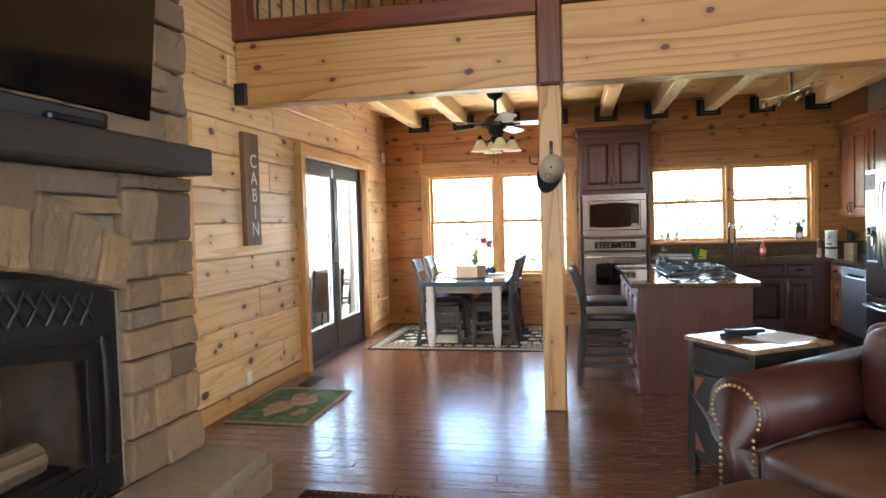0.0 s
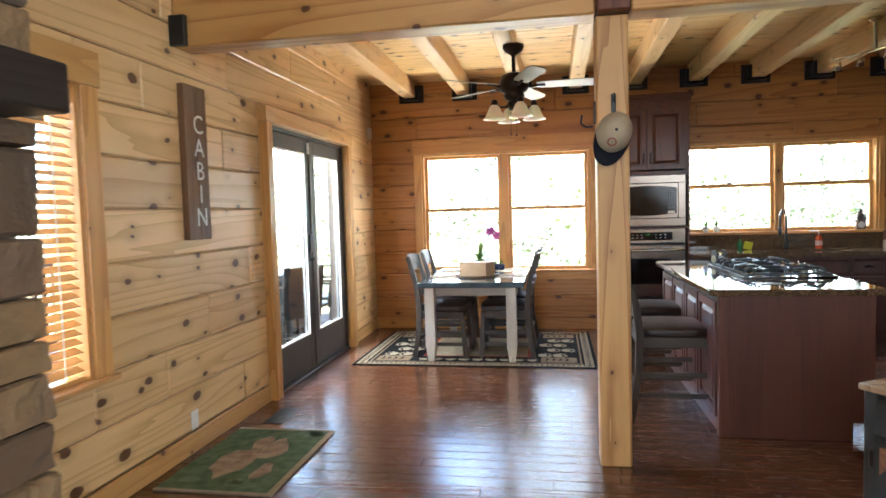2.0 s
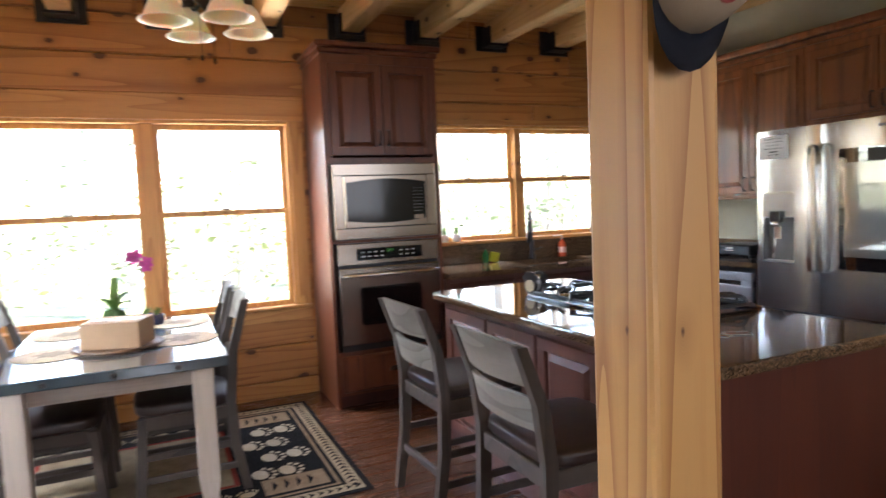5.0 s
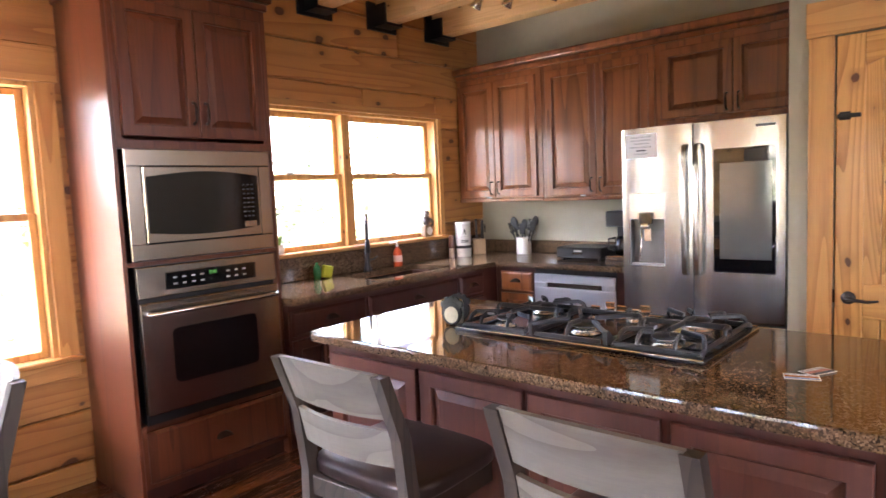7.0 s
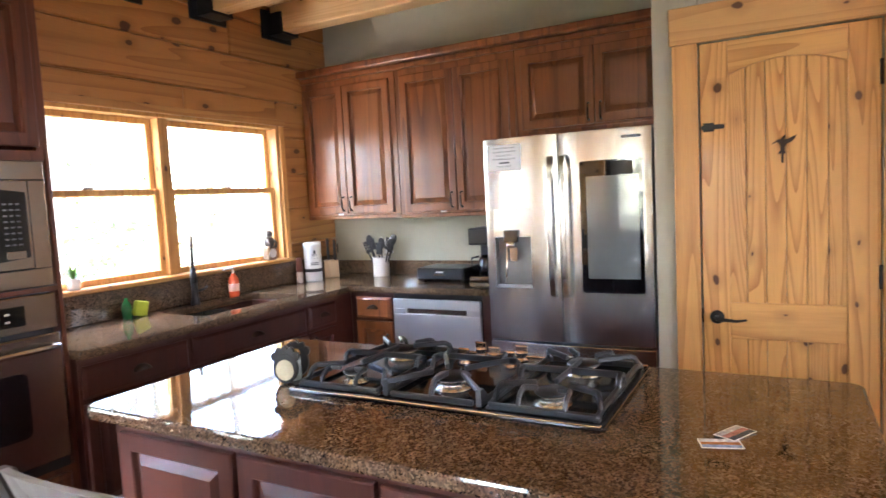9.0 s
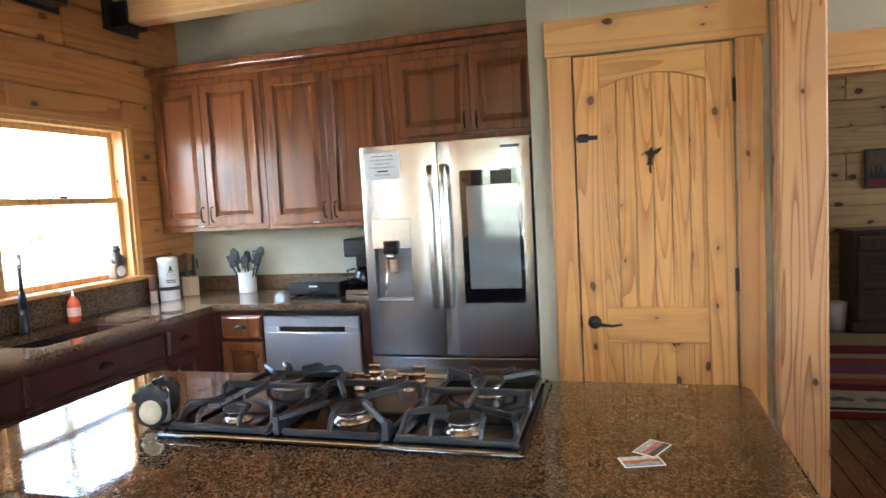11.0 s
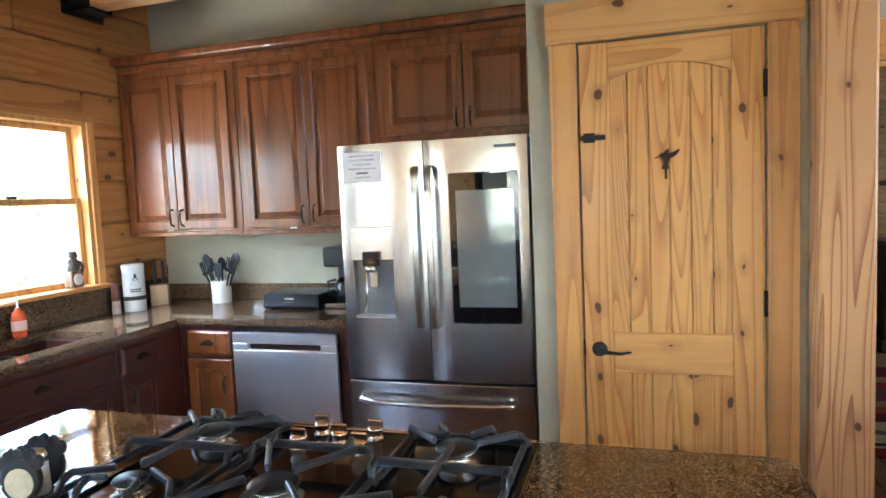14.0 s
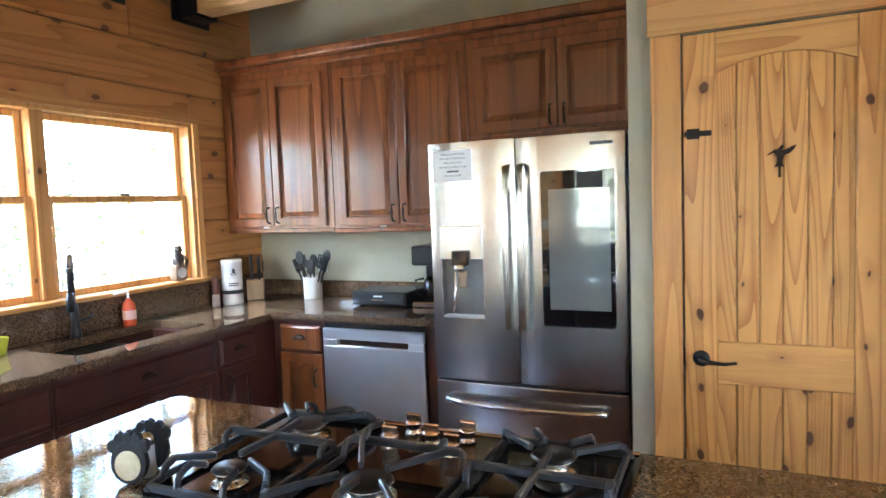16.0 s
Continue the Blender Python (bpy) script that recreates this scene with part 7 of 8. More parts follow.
def recessed_door(a, e, z0, z1, bulge=0.014, d=0.058):
    """A softly swelling door with an opening through it for the dispenser."""
    b = bmesh.new()
    ys = [a + (NY0 - a) * k / 6 for k in range(7)] + [NY0 + (NY1 - NY0) * k / 6 for k in range(1, 7)] + [NY1 + (e - NY1) * k / 3 for k in range(1, 4)]
    zs = [z0, NZ0, NZ1, z1]
    cells = {(i, k) for i in range(len(ys) - 1) for k in range(3) if not (k == 1 and NY0 - 1e-6 < ys[i] < NY1 - 1e-6)}
    front = [[b.verts.new((RX + bulge * ((2 * (y - a) / (e - a) - 1) ** 2) ** 1.6, y, z)) for z in zs] for y in ys]
    rear = [[b.verts.new((RX + d, y, z)) for z in zs] for y in ys]
    for i, k in cells:
        for g, flip in ((front, 1), (rear, -1)):
            b.faces.new([g[i][k], g[i][k + 1], g[i + 1][k + 1], g[i + 1][k]][::flip])
        for (di, dk), (p, q) in (((-1, 0), ((i, k), (i, k + 1))), ((1, 0), ((i + 1, k), (i + 1, k + 1))), ((0, -1), ((i, k), (i + 1, k))), ((0, 1), ((i, k + 1), (i + 1, k + 1)))):
            if (i + di, k + dk) not in cells:
                b.faces.new((front[p[0]][p[1]], front[q[0]][q[1]], rear[q[0]][q[1]], rear[p[0]][p[1]]))
    bmesh.ops.recalc_face_normals(b, faces=b.faces)
    return b


dl = part("door", recessed_door(6.918, 7.368, 0.592, 1.775), M_STEEL_Z, fr)
drt = part("door", bowed_door(6.409, 6.912, 0.592, 1.775), M_STEEL_Z, fr)
dd = part("freezer_drawer", bowed_door(6.409, 7.368, 0.06, 0.578, 0.016), M_STEEL_Z, fr)
for y, parent in ((6.952, dl), (6.878, drt)):
    hb2 = bmesh.new()
    for k in (-1, 0, 1):
        pts = [(RX + 0.002, y + 0.009 * k, 0.86), (RX - 0.036, y + 0.009 * k, 0.868), (RX - 0.05 - 0.003 * (k == 0), y + 0.009 * k, 1.0), (RX - 0.056 - 0.003 * (k == 0), y + 0.009 * k, 1.25), (RX - 0.05 - 0.003 * (k == 0), y + 0.009 * k, 1.5), (RX - 0.036, y + 0.009 * k, 1.642), (RX + 0.002, y + 0.009 * k, 1.65)]
        tube(pts, 0.0062, 8, bm=hb2)
    part("handle", hb2, M_STEEL_Z, parent, "long curved steel handle with ribs", smooth=True)
part("handle", tube([(RX + 0.003, 6.50, 0.50), (RX - 0.04, 6.505, 0.497), (RX - 0.055, 6.60, 0.49), (RX - 0.06, 6.89, 0.485), (RX - 0.055, 7.19, 0.49), (RX - 0.04, 7.285, 0.497), (RX + 0.003, 7.29, 0.50)], 0.015, 10), M_STEEL_Z, dd, "long curved steel handle", smooth=True)
part("dispenser_panel", fbox("xm", RX, 7.085, 7.315, 1.20, 1.365, -0.012, 0.003, 0.003), M_STEEL_Z, dl)
M_NICHE = plain("dispenser_grey", (0.22, 0.22, 0.225), 0.32, metal=0.7)
nb = box(RX + 0.052, RX + 0.056, NY0, NY1, NZ0, NZ1)
box(RX + 0.006, RX + 0.052, NY0, NY0 + 0.003, NZ0, NZ1, bm=nb)
box(RX + 0.006, RX + 0.052, NY1 - 0.003, NY1, NZ0, NZ1, bm=nb)
box(RX + 0.006, RX + 0.052, NY0 + 0.003, NY1 - 0.003, NZ1 - 0.003, NZ1, bm=nb)
part("dispenser_niche", nb, M_NICHE, dl, "dark recessed dispenser")
part("drip_tray", box(RX - 0.004, RX + 0.052, NY0 + 0.004, NY1 - 0.004, NZ0, NZ0 + 0.012, 0.003), M_STEEL_SHEEN, dl)
part("drain_pipe", tube([(RX + 0.045, 7.25, 1.19), (RX + 0.045, 7.262, 1.0), (RX + 0.04, 7.268, 0.925)], 0.008, 8), M_CHROME, dl, smooth=True)
part("dispenser_head", box(RX - 0.03, RX, 7.16, 7.245, 1.17, 1.245, 0.006, seg=2), M_GLOSSBLACK, dl)
part("dispenser_ring", lathe([(0.026, 0), (0.03, 0.006), (0.03, 0.03), (0.0, 0.03)], (RX - 0.022, 7.203, 1.145), 18), M_CHROME, dl, smooth=True)
part("dispenser_lever", box(RX - 0.02, RX - 0.006, 7.165, 7.215, 1.06, 1.145, 0.006, seg=2), M_CHROME, dl)
M_SCREEN = plain("polished_screen_glass", (0.004, 0.004, 0.005), 0.02, vary=0.02, spec=0.8)
M_SCREEN.node_tree.nodes["Principled BSDF"].inputs["Coat Weight"].default_value = 0.6
M_SCREEN.node_tree.nodes["Principled BSDF"].inputs["Coat Roughness"].default_value = 0.02
# added silver-grey pane that brightens the reflection in the black screen
M_MIRROR_FILM = plain("added_mirror_film", (0.22, 0.235, 0.23), 0.06, metal=0.4, vary=0.04, spec=0.8)
part("screen", slab(rounded(6.455, 6.79, 0.885, 1.61, 0.012), 0, 0.004, m=Matrix.Translation((RX + 0.001, 0, 0)) @ Matrix(((0, 0, -1, 0), (1, 0, 0, 0), (0, 1, 0, 0), (0, 0, 0, 1)))), M_SCREEN, drt, "glossy black touch screen")
part("display_glass", fbox("xm", RX + 0.001, 6.475, 6.755, 0.965, 1.525, 0.0041, 0.0046), M_MIRROR_FILM, drt, "display pane silvered to strengthen its reflection")
part("camera_block", fbox("xm", RX + 0.001, 6.505, 6.62, 1.528, 1.60, 0.0041, 0.005), M_BLACK, drt)
part("maker_mark", fbox("xm", RX, 6.46, 6.56, 1.718, 1.732, -0.004, 0.0015), plain("dark_mark", (0.15, 0.15, 0.15), 0.4), drt)
nt_ = thing("paper_note", "white typed notice taped to the fridge door", "note", (RX - 0.004, 7.23, 1.59))
part("sheet", fbox("xm", RX, 7.13, 7.335, 1.588, 1.737, 0.002, 0.0026), plain("white_paper", (0.80, 0.80, 0.79), 0.7, vary=0.02), nt_)
NOTE_M = Matrix(((0, 0, -1, 0), (-1, 0, 0, 0), (0, 1, 0, 0), (0, 0, 0, 1)))
for i, line in enumerate(("PLEASE DO NOT TURN", "LEFT OUT OF DRIVEWAY", "THIS LEADS TO A", "PROHIBITED AREA IN THE", "", "THANKS, MGMT")):
    z = 1.718 - i * 0.021
    if line:
        words(line, 0.0125, Matrix.Translation((RX - 0.0028, 7.232, z)) @ NOTE_M, M_INK, nt_, depth=0.0001, name="print_line")
    else:
        part("print_bar", fbox("xm", RX, 7.20, 7.262, z - 0.004, z + 0.004, 0.0027, 0.0029), M_INK, nt_)

# island
IX0, IX1, IY0, IY1 = 0.62, 1.42, 5.66, 7.61
ITZ = 0.88  # top of the island
isl = thing("kitchen_island", "cherry kitchen island with raised side panels", "island", (1.02, 6.64, 0))
part("body", box(IX0 + 0.022, IX1, IY0 + 0.002, IY1, 0.10, ITZ - 0.041), M_CHERRY_SHADED, isl)
part("toe_kick", box(IX0 + 0.022, IX1 - 0.09, IY0 + 0.002, IY1, 0.0, 0.0995), M_CHERRY_SHADED, isl)
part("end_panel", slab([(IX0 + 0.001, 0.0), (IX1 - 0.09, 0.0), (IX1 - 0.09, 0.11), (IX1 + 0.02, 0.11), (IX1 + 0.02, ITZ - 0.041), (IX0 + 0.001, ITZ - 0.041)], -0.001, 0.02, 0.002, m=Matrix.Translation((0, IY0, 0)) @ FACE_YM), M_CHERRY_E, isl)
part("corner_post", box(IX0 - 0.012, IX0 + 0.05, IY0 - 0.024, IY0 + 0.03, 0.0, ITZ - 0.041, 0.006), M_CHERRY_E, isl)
part("side_frame", box(IX0 + 0.006, IX0 + 0.021, IY0 + 0.03, IY1, 0.0, ITZ - 0.041), M_CHERRY_SHADED, isl)
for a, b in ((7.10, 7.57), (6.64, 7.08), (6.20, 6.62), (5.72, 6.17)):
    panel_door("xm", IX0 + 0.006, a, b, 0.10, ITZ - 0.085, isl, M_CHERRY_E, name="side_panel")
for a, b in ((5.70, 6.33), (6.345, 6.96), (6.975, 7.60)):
    d_ = part("door", fbox("xp", IX1, a, b, 0.10, 0.81, 0.001, 0.02, 0.004), M_CHERRY_SHADED, isl)
it = solo("island_top", slab(rounded(0.555, 1.50, 5.61, 7.665, 0.045, 5), ITZ - 0.04, ITZ, 0.009), M_GRANITE, "polished brown granite island worktop", "countertop", (1.03, 6.64, ITZ - 0.04))

# cooktop
CX0, CX1, CY0, CY1 = 0.885, 1.462, 6.17, 7.145
ctp = thing("gas_cooktop", "black glass gas cooktop with cast-iron grates and steel knobs", "cooktop", (1.17, 6.68, ITZ))
GT = ITZ + 0.010  # top of the glass
part("glass_plate", slab(rounded(CX0, CX1, CY0, CY1, 0.012), ITZ + 0.0005, GT, 0.003), M_GLOSSBLACK, ctp)
part("front_trim", box(CX0 - 0.004, CX0 + 0.012, CY0 + 0.01, CY1 - 0.01, GT + 0.0002, GT + 0.006, 0.002), M_CHROME, ctp)
M_COPPER = plain("warm_polished_steel", (0.55, 0.42, 0.33), 0.18, metal=1.0, vary=0.06)
part("rear_trim", box(CX1 - 0.014, CX1 + 0.003, CY0 + 0.01, CY1 - 0.01, GT + 0.0002, GT + 0.005, 0.002), M_COPPER, ctp)
M_BRASS = plain("burner_alloy", (0.50, 0.47, 0.42), 0.24, metal=1.0, vary=0.12)
M_GRATE = plain("cast_iron", (0.018, 0.021, 0.025), 0.36, vary=0.2, bump=0.2, bump_scale=260)


def burner(x, y, s):
    part("burner_base", lathe([(0, 0), (0.05 * s, 0), (0.052 * s, 0.004), (0.034 * s, 0.008), (0.03 * s, 0.02), (0.042 * s, 0.026), (0.04 * s, 0.03), (0, 0.03)], (x, y, GT + 0.0002), 20), M_BRASS, ctp, smooth=True)
    part("burner_cap", lathe([(0, 0), (0.044 * s, 0), (0.048 * s, 0.004), (0.042 * s, 0.010), (0, 0.012)], (x, y, GT + 0.0306), 20), M_BLACK, ctp, smooth=True)


BURNERS = ((1.015, 6.98, 0.8), (1.31, 6.985, 1.05), (1.015, 6.34, 1.0), (1.31, 6.34, 1.05), (1.06, 6.66, 1.15))
for x, y, s in BURNERS:
    burner(x, y, s)


def bar(b, p, q, w=0.016, h=0.016):
    """A square iron bar between two points."""
    p, q = Vector(p), Vector(q)
    d = q - p
    t = Matrix.Translation(p) @ d.to_track_quat("X", "Z").to_matrix().to_4x4()
    box(-0.002, d.length + 0.002, -w / 2, w / 2, -h / 2, h / 2, 0.003, b, m=t)


def bent(b, pts, w=0.011, h=0.015):
    """An iron finger cast along several points."""
    for p, q in zip(pts, pts[1:]):
        bar(b, p, q, w, h)


ZT, ZL = ITZ + 0.064, ITZ + 0.020  # top of the fingers, foot rail


def double_grate(y0, y1, x0, x1, front, back):
    """A grate over two burners: foot rails, raised sides, a bridge and curved fingers."""
    b = bmesh.new()
    xm = (x0 + x1) / 2
    for x in (x0, x1):
        bar(b, (x, y0, ZL), (x, y1, ZL), 0.013, 0.018)
    for y in (y0, y1):
        bent(b, [(x0, y, ZL), (x0 + 0.05, y, ZL + 0.008), (x1 - 0.05, y, ZL + 0.008), (x1, y, ZL)], 0.012, 0.016)
        bent(b, [(xm - 0.03, y, ZL), (xm - 0.022, y, ZT - 0.012), (xm, y, ZT - 0.004), (xm + 0.022, y, ZT - 0.012), (xm + 0.03, y, ZL)], 0.015, 0.013)
        for x in (x0, x1):
            box(x - 0.009, x + 0.009, y - 0.009, y + 0.009, GT + 0.0004, ZL, 0.003, b)
    bar(b, (xm, y0, ZT - 0.006), (xm, y1, ZT - 0.006), 0.014, 0.018)
    for (cx, cy), rail, s in ((front, x0, 1), (back, x1, -1)):
        for k in (-1, 1):
            yk = cy + k * 0.062
            bent(b, [(rail, yk, ZL), (rail + s * 0.008, yk, ZL + 0.026), (rail + s * 0.026, yk, ZT - 0.006), (rail + s * 0.046, yk, ZT), (cx - s * 0.034, cy + k * 0.028, ZT - 0.002)])
            ye = y0 if k < 0 else y1
            bent(b, [(rail + s * 0.03, ye, ZL), (rail + s * 0.045, ye - k * 0.004, ZT - 0.014), (rail + s * 0.062, ye - k * 0.014, ZT - 0.002), (cx + s * 0.012, cy + k * 0.048, ZT - 0.002)], 0.012, 0.016)
        bar(b, (xm, cy, ZT - 0.004), (cx + s * 0.036, cy, ZT - 0.002), 0.012, 0.016)
    part("grate", b, M_GRATE, ctp, "cast-iron grate")


def centre_grate(y0, y1, x0, x1, c):
    """The grate over the large burner: flared wings in front, a bridge and a cross of fingers."""
    b = bmesh.new()
    cx, cy = c
    bar(b, (x0, y0 + 0.02, ZL), (x0, y1 - 0.02, ZL), 0.013, 0.016)
    for k, y in ((1, y0), (-1, y1)):
        slab([(x0 - 0.004, ZL - 0.008), (x0 + 0.05, ZL - 0.008), (x0 + 0.045, ZL + 0.012), (x0 + 0.012, ZT - 0.004), (x0 - 0.004, ZT - 0.006)], -0.008, 0.008, 0.002, bm=b, m=Matrix.Translation((0, y, 0)) @ FACE_YM)
        bent(b, [(x0 + 0.004, y, ZT - 0.012), (cx - 0.028, cy - k * 0.05, ZT - 0.002)], 0.012, 0.016)
        bent(b, [(x0 + 0.04, y, ZL), (x1 - 0.03, y, ZL), (x1 - 0.01, y, ZT - 0.012), (x1, y + k * 0.012, ZT - 0.006)], 0.012, 0.016)
        bent(b, [(x1, y + k * 0.05, ZT - 0.006), (x1 + 0.006, y + k * 0.05, ZT + 0.016), (x1 - 0.02, y + k * 0.055, ZT + 0.004)], 0.011, 0.012)
    bar(b, (x1, y0 + 0.012, ZT - 0.006), (x1, y1 - 0.012, ZT - 0.006), 0.014, 0.018)
    bent(b, [(x0, cy, ZL), (x0 + 0.012, cy, ZT - 0.016), (x0 + 0.03, cy, ZT), (cx - 0.035, cy, ZT)], 0.012, 0.016)
    for k in (-1, 1):
        bar(b, (x1 - 0.004, cy + k * 0.11, ZT - 0.004), (cx + 0.026, cy + k * 0.03, ZT), 0.012, 0.016)
    part("grate", b, M_GRATE, ctp, "cast-iron grate")


double_grate(6.838, 7.12, 0.925, 1.43, (1.015, 6.98), (1.31, 6.985))
double_grate(6.198, 6.482, 0.925, 1.43, (1.015, 6.34), (1.31, 6.34))
centre_grate(6.512, 6.808, 0.925, 1.225, (1.06, 6.66))
for x, y in ((1.415, 6.735), (1.405, 6.58), (1.36, 6.66), (1.315, 6.75), (1.315, 6.585)):
    kn = part("knob", lathe([(0, 0), (0.022, 0), (0.024, 0.003), (0.017, 0.008), (0.016, 0.018), (0.021, 0.024), (0.022, 0.03), (0.016, 0.034), (0, 0.035)], (x, y, GT + 0.0002), 18), M_COPPER, ctp, "warm polished steel knob", smooth=True)
    part("knob_grip", box(x - 0.005, x + 0.005, y - 0.021, y + 0.021, GT + 0.03, GT + 0.053, 0.004, seg=2), M_COPPER, kn)

# bear-paw shaker stand, cards
pw_ = thing("shaker_holder", "black bear-paw holder with a glass salt shaker", "salt shaker", (0.985, 7.215, ITZ))
px_, py_ = 0.985, 7.215
for s, (ox, oy) in enumerate(((-0.03, -0.005), (0.045, 0.015))):
    b = bmesh.new()
    m = Matrix.Translation((px_ + ox, py_ + oy, ITZ)) @ Matrix.Rotation(radians(-70), 4, "Z")
    o = [(0.042 * math.cos(radians(a)), 0.05 + 0.05 * math.sin(radians(a))) for a in range(0, 360, 20)]
    slab(o, -0.009, 0.009, 0.004, bm=b, m=m @ Matrix.Rotation(radians(90), 4, "X"))
    for k in range(5):
        a = radians(38 + 26 * k)
        o2 = [(0.046 * math.cos(a) + 0.012 * math.cos(t), 0.055 + 0.052 * math.sin(a) + 0.016 * math.sin(t)) for t in (j * 0.785 for j in range(8))]
        slab(o2, -0.008, 0.008, 0.003, bm=b, m=m @ Matrix.Rotation(radians(90), 4, "X"))
    pwb = part("paw", b, M_BLACK, pw_)
    if s == 0:
        o = [(0.030 * math.cos(radians(a)), 0.045 + 0.034 * math.sin(radians(a))) for a in range(0, 360, 20)]
        part("paw_pad", slab(o, 0.0092, 0.012, 0.001, m=m @ Matrix.Rotation(radians(90), 4, "X")), plain("cream_pad", (0.45, 0.40, 0.26), 0.5, vary=0.2, scale=40), pwb, "cream paw pad")
part("shaker", lathe([(0, 0.002), (0.02, 0.002), (0.022, 0.01), (0.02, 0.07), (0.018, 0.075), (0, 0.075)], (px_ + 0.012, py_ - 0.005, ITZ), 16), plain("shaker_glass", (0.45, 0.47, 0.48), 0.1, coat=1.0), pw_, smooth=True)
part("shaker_lid", lathe([(0.021, 0.075), (0.022, 0.092), (0.015, 0.102), (0, 0.104)], (px_ + 0.012, py_ - 0.005, ITZ), 16), M_CHROME, pw_, smooth=True)
for i, (x, y, a, cols) in enumerate(((0.915, 5.925, 18, ((0.30, 0.40, 0.62), (0.45, 0.20, 0.08), (0.70, 0.72, 0.74))), (0.985, 5.90, 62, ((0.10, 0.11, 0.14), (0.42, 0.20, 0.18), (0.5, 0.5, 0.52))))):
    cd = thing("postcard", "small glossy picture card lying on the granite", "card", (x, y, ITZ), group="cards on the island")
    m = Matrix.Translation((x, y, ITZ + 0.0003 + 0.0022 * i)) @ Matrix.Rotation(radians(a), 4, "Z")
    part("card", box(-0.026, 0.026, -0.044, 0.044, 0, 0.0012, m=m), M_WHITE, cd)
    for k, cc in enumerate(cols):
        part("picture_band", box(-0.024 + 0.016 * k, -0.0085 + 0.016 * k, -0.041, 0.041, 0.0013, 0.0016, m=m), plain("card_ink", cc, 0.25, vary=0.35, scale=90), cd)

# track light
tl = thing("track_light", "brushed metal ceiling track light with small spot heads", "ceiling light", (2.3, 7.6, 2.69))
pts = arc((2.10, 7.95, 2.62), (2.42, 7.75, 2.62), (2.36, 7.15, 2.62), 12)
part("bar", tube(pts, 0.010, 8), M_CHROME, tl, smooth=True)
for i in (1, 4, 8, 11):
    p = pts[i]
    part("stem", tube([p, p + Vector((0, 0, -0.045))], 0.006, 6), M_CHROME, tl)
    part("spot_head", lathe([(0, 0.0), (0.024, 0.0), (0.028, -0.03), (0.034, -0.06), (0.03, -0.06), (0.02, -0.02), (0, -0.015)], n=16, m=Matrix.Translation(p + Vector((0, 0, -0.04))) @ Matrix.Rotation(radians(35), 4, "X")), M_CHROME, tl, smooth=True)
part("canopy", lathe([(0, 0.26), (0.06, 0.26), (0.055, 0.235), (0.02, 0.225), (0.012, 0.0), (0, 0)], (pts[6].x, pts[6].y, 2.62), 18), M_CHROME, tl, smooth=True)

# ---- pantry door and bedroom ----
pdr = thing("door_2", "knotty pine plank pantry door with an arched panel, closed", "door", (XP, 5.8, 0), kind="structure")
for a, b in ((5.302, PD[0] - 0.001), (PD[1] + 0.001, 6.288)):
    part("casing", fbox("xm", XP, a, b, 0, PD[3] - 0.001, 0.001, 0.02, 0.003), M_TRIM_Z, pdr)
part("header_casing", fbox("xm", XP, 5.285, 6.30, PD[3], PD[3] + 0.178, 0.001, 0.024, 0.003), M_TRIM_Y, pdr)
FXD = XP + 0.012
d0, d1 = PD[0] + 0.006, PD[1] - 0.006
stl = part("stile", fbox("xm", FXD, d1 - 0.125, d1, 0.01, 2.128, -0.022, 0.016, 0.004), M_DOORPINE, pdr)
part("stile", fbox("xm", FXD, d0, d0 + 0.125, 0.01, 2.128, -0.022, 0.016, 0.004), M_DOORPINE, pdr)
part("middle_rail", fbox("xm", FXD, d0 + 0.1255, d1 - 0.1255, 0.685, 0.865, -0.022, 0.015, 0.004), M_DOORPINE_Y, pdr)
part("bottom_rail", fbox("xm", FXD, d0 + 0.1255, d1 - 0.1255, 0.01, 0.21, -0.022, 0.015, 0.004), M_DOORPINE_Y, pdr)
n = 16
a0, a1 = d0 + 0.1255, d1 - 0.1255
o = [(a0 + (a1 - a0) * i / n, 1.965 + 0.055 * (1 - (2 * i / n - 1) ** 2)) for i in range(n + 1)] + [(a1, 2.128), (a0, 2.128)]
part("top_rail", slab(o, -0.015, 0.022, 0.003, m=Matrix.Translation((FXD, 0, 0)) @ FACE_XP), M_DOORPINE_Y, pdr)
w = (a1 - a0 + 0.02) / 6
for z0, z1 in ((0.20, 0.69), (0.86, 2.03)):
    for i in range(6):
        part("plank", fbox("xm", FXD, a0 - 0.01 + i * w + 0.0006, a0 - 0.01 + (i + 1) * w - 0.0006, z0, z1, -0.02, 0.004, 0.005), M_DOORPINE, pdr)
kb_ = part("rosette", lathe([(0, 0.012), (0.02, 0.012), (0.032, 0.006), (0.034, 0)], n=20, m=Matrix.Translation((FXD - 0.0165, 6.10, 0.79)) @ Matrix.Rotation(radians(-90), 4, "Y")), M_BLACK, pdr, smooth=True)
part("lever", tube([(FXD - 0.025, 6.10, 0.79), (FXD - 0.06, 6.10, 0.79), (FXD - 0.065, 6.06, 0.785), (FXD - 0.06, 6.01, 0.78), (FXD - 0.055, 5.965, 0.787)], 0.0075, 8, taper=[0.012, 0.012, 0.009, 0.007, 0.005]), M_BLACK, pdr, smooth=True)
for z in (1.90, 1.0):
    part("hinge", fbox("xm", FXD, d0 - 0.012, d0 + 0.008, z - 0.055, z + 0.055, 0.013, 0.024, 0.003), M_BLACK, pdr)
part("latch", fbox("xm", FXD, 6.055, 6.16, 1.715, 1.737, 0.017, 0.024, 0.002), M_BLACK, pdr)
part("latch", fbox("xm", FXD, 6.10, 6.15, 1.705, 1.747, 0.0165, 0.022, 0.002), M_BLACK, pdr)
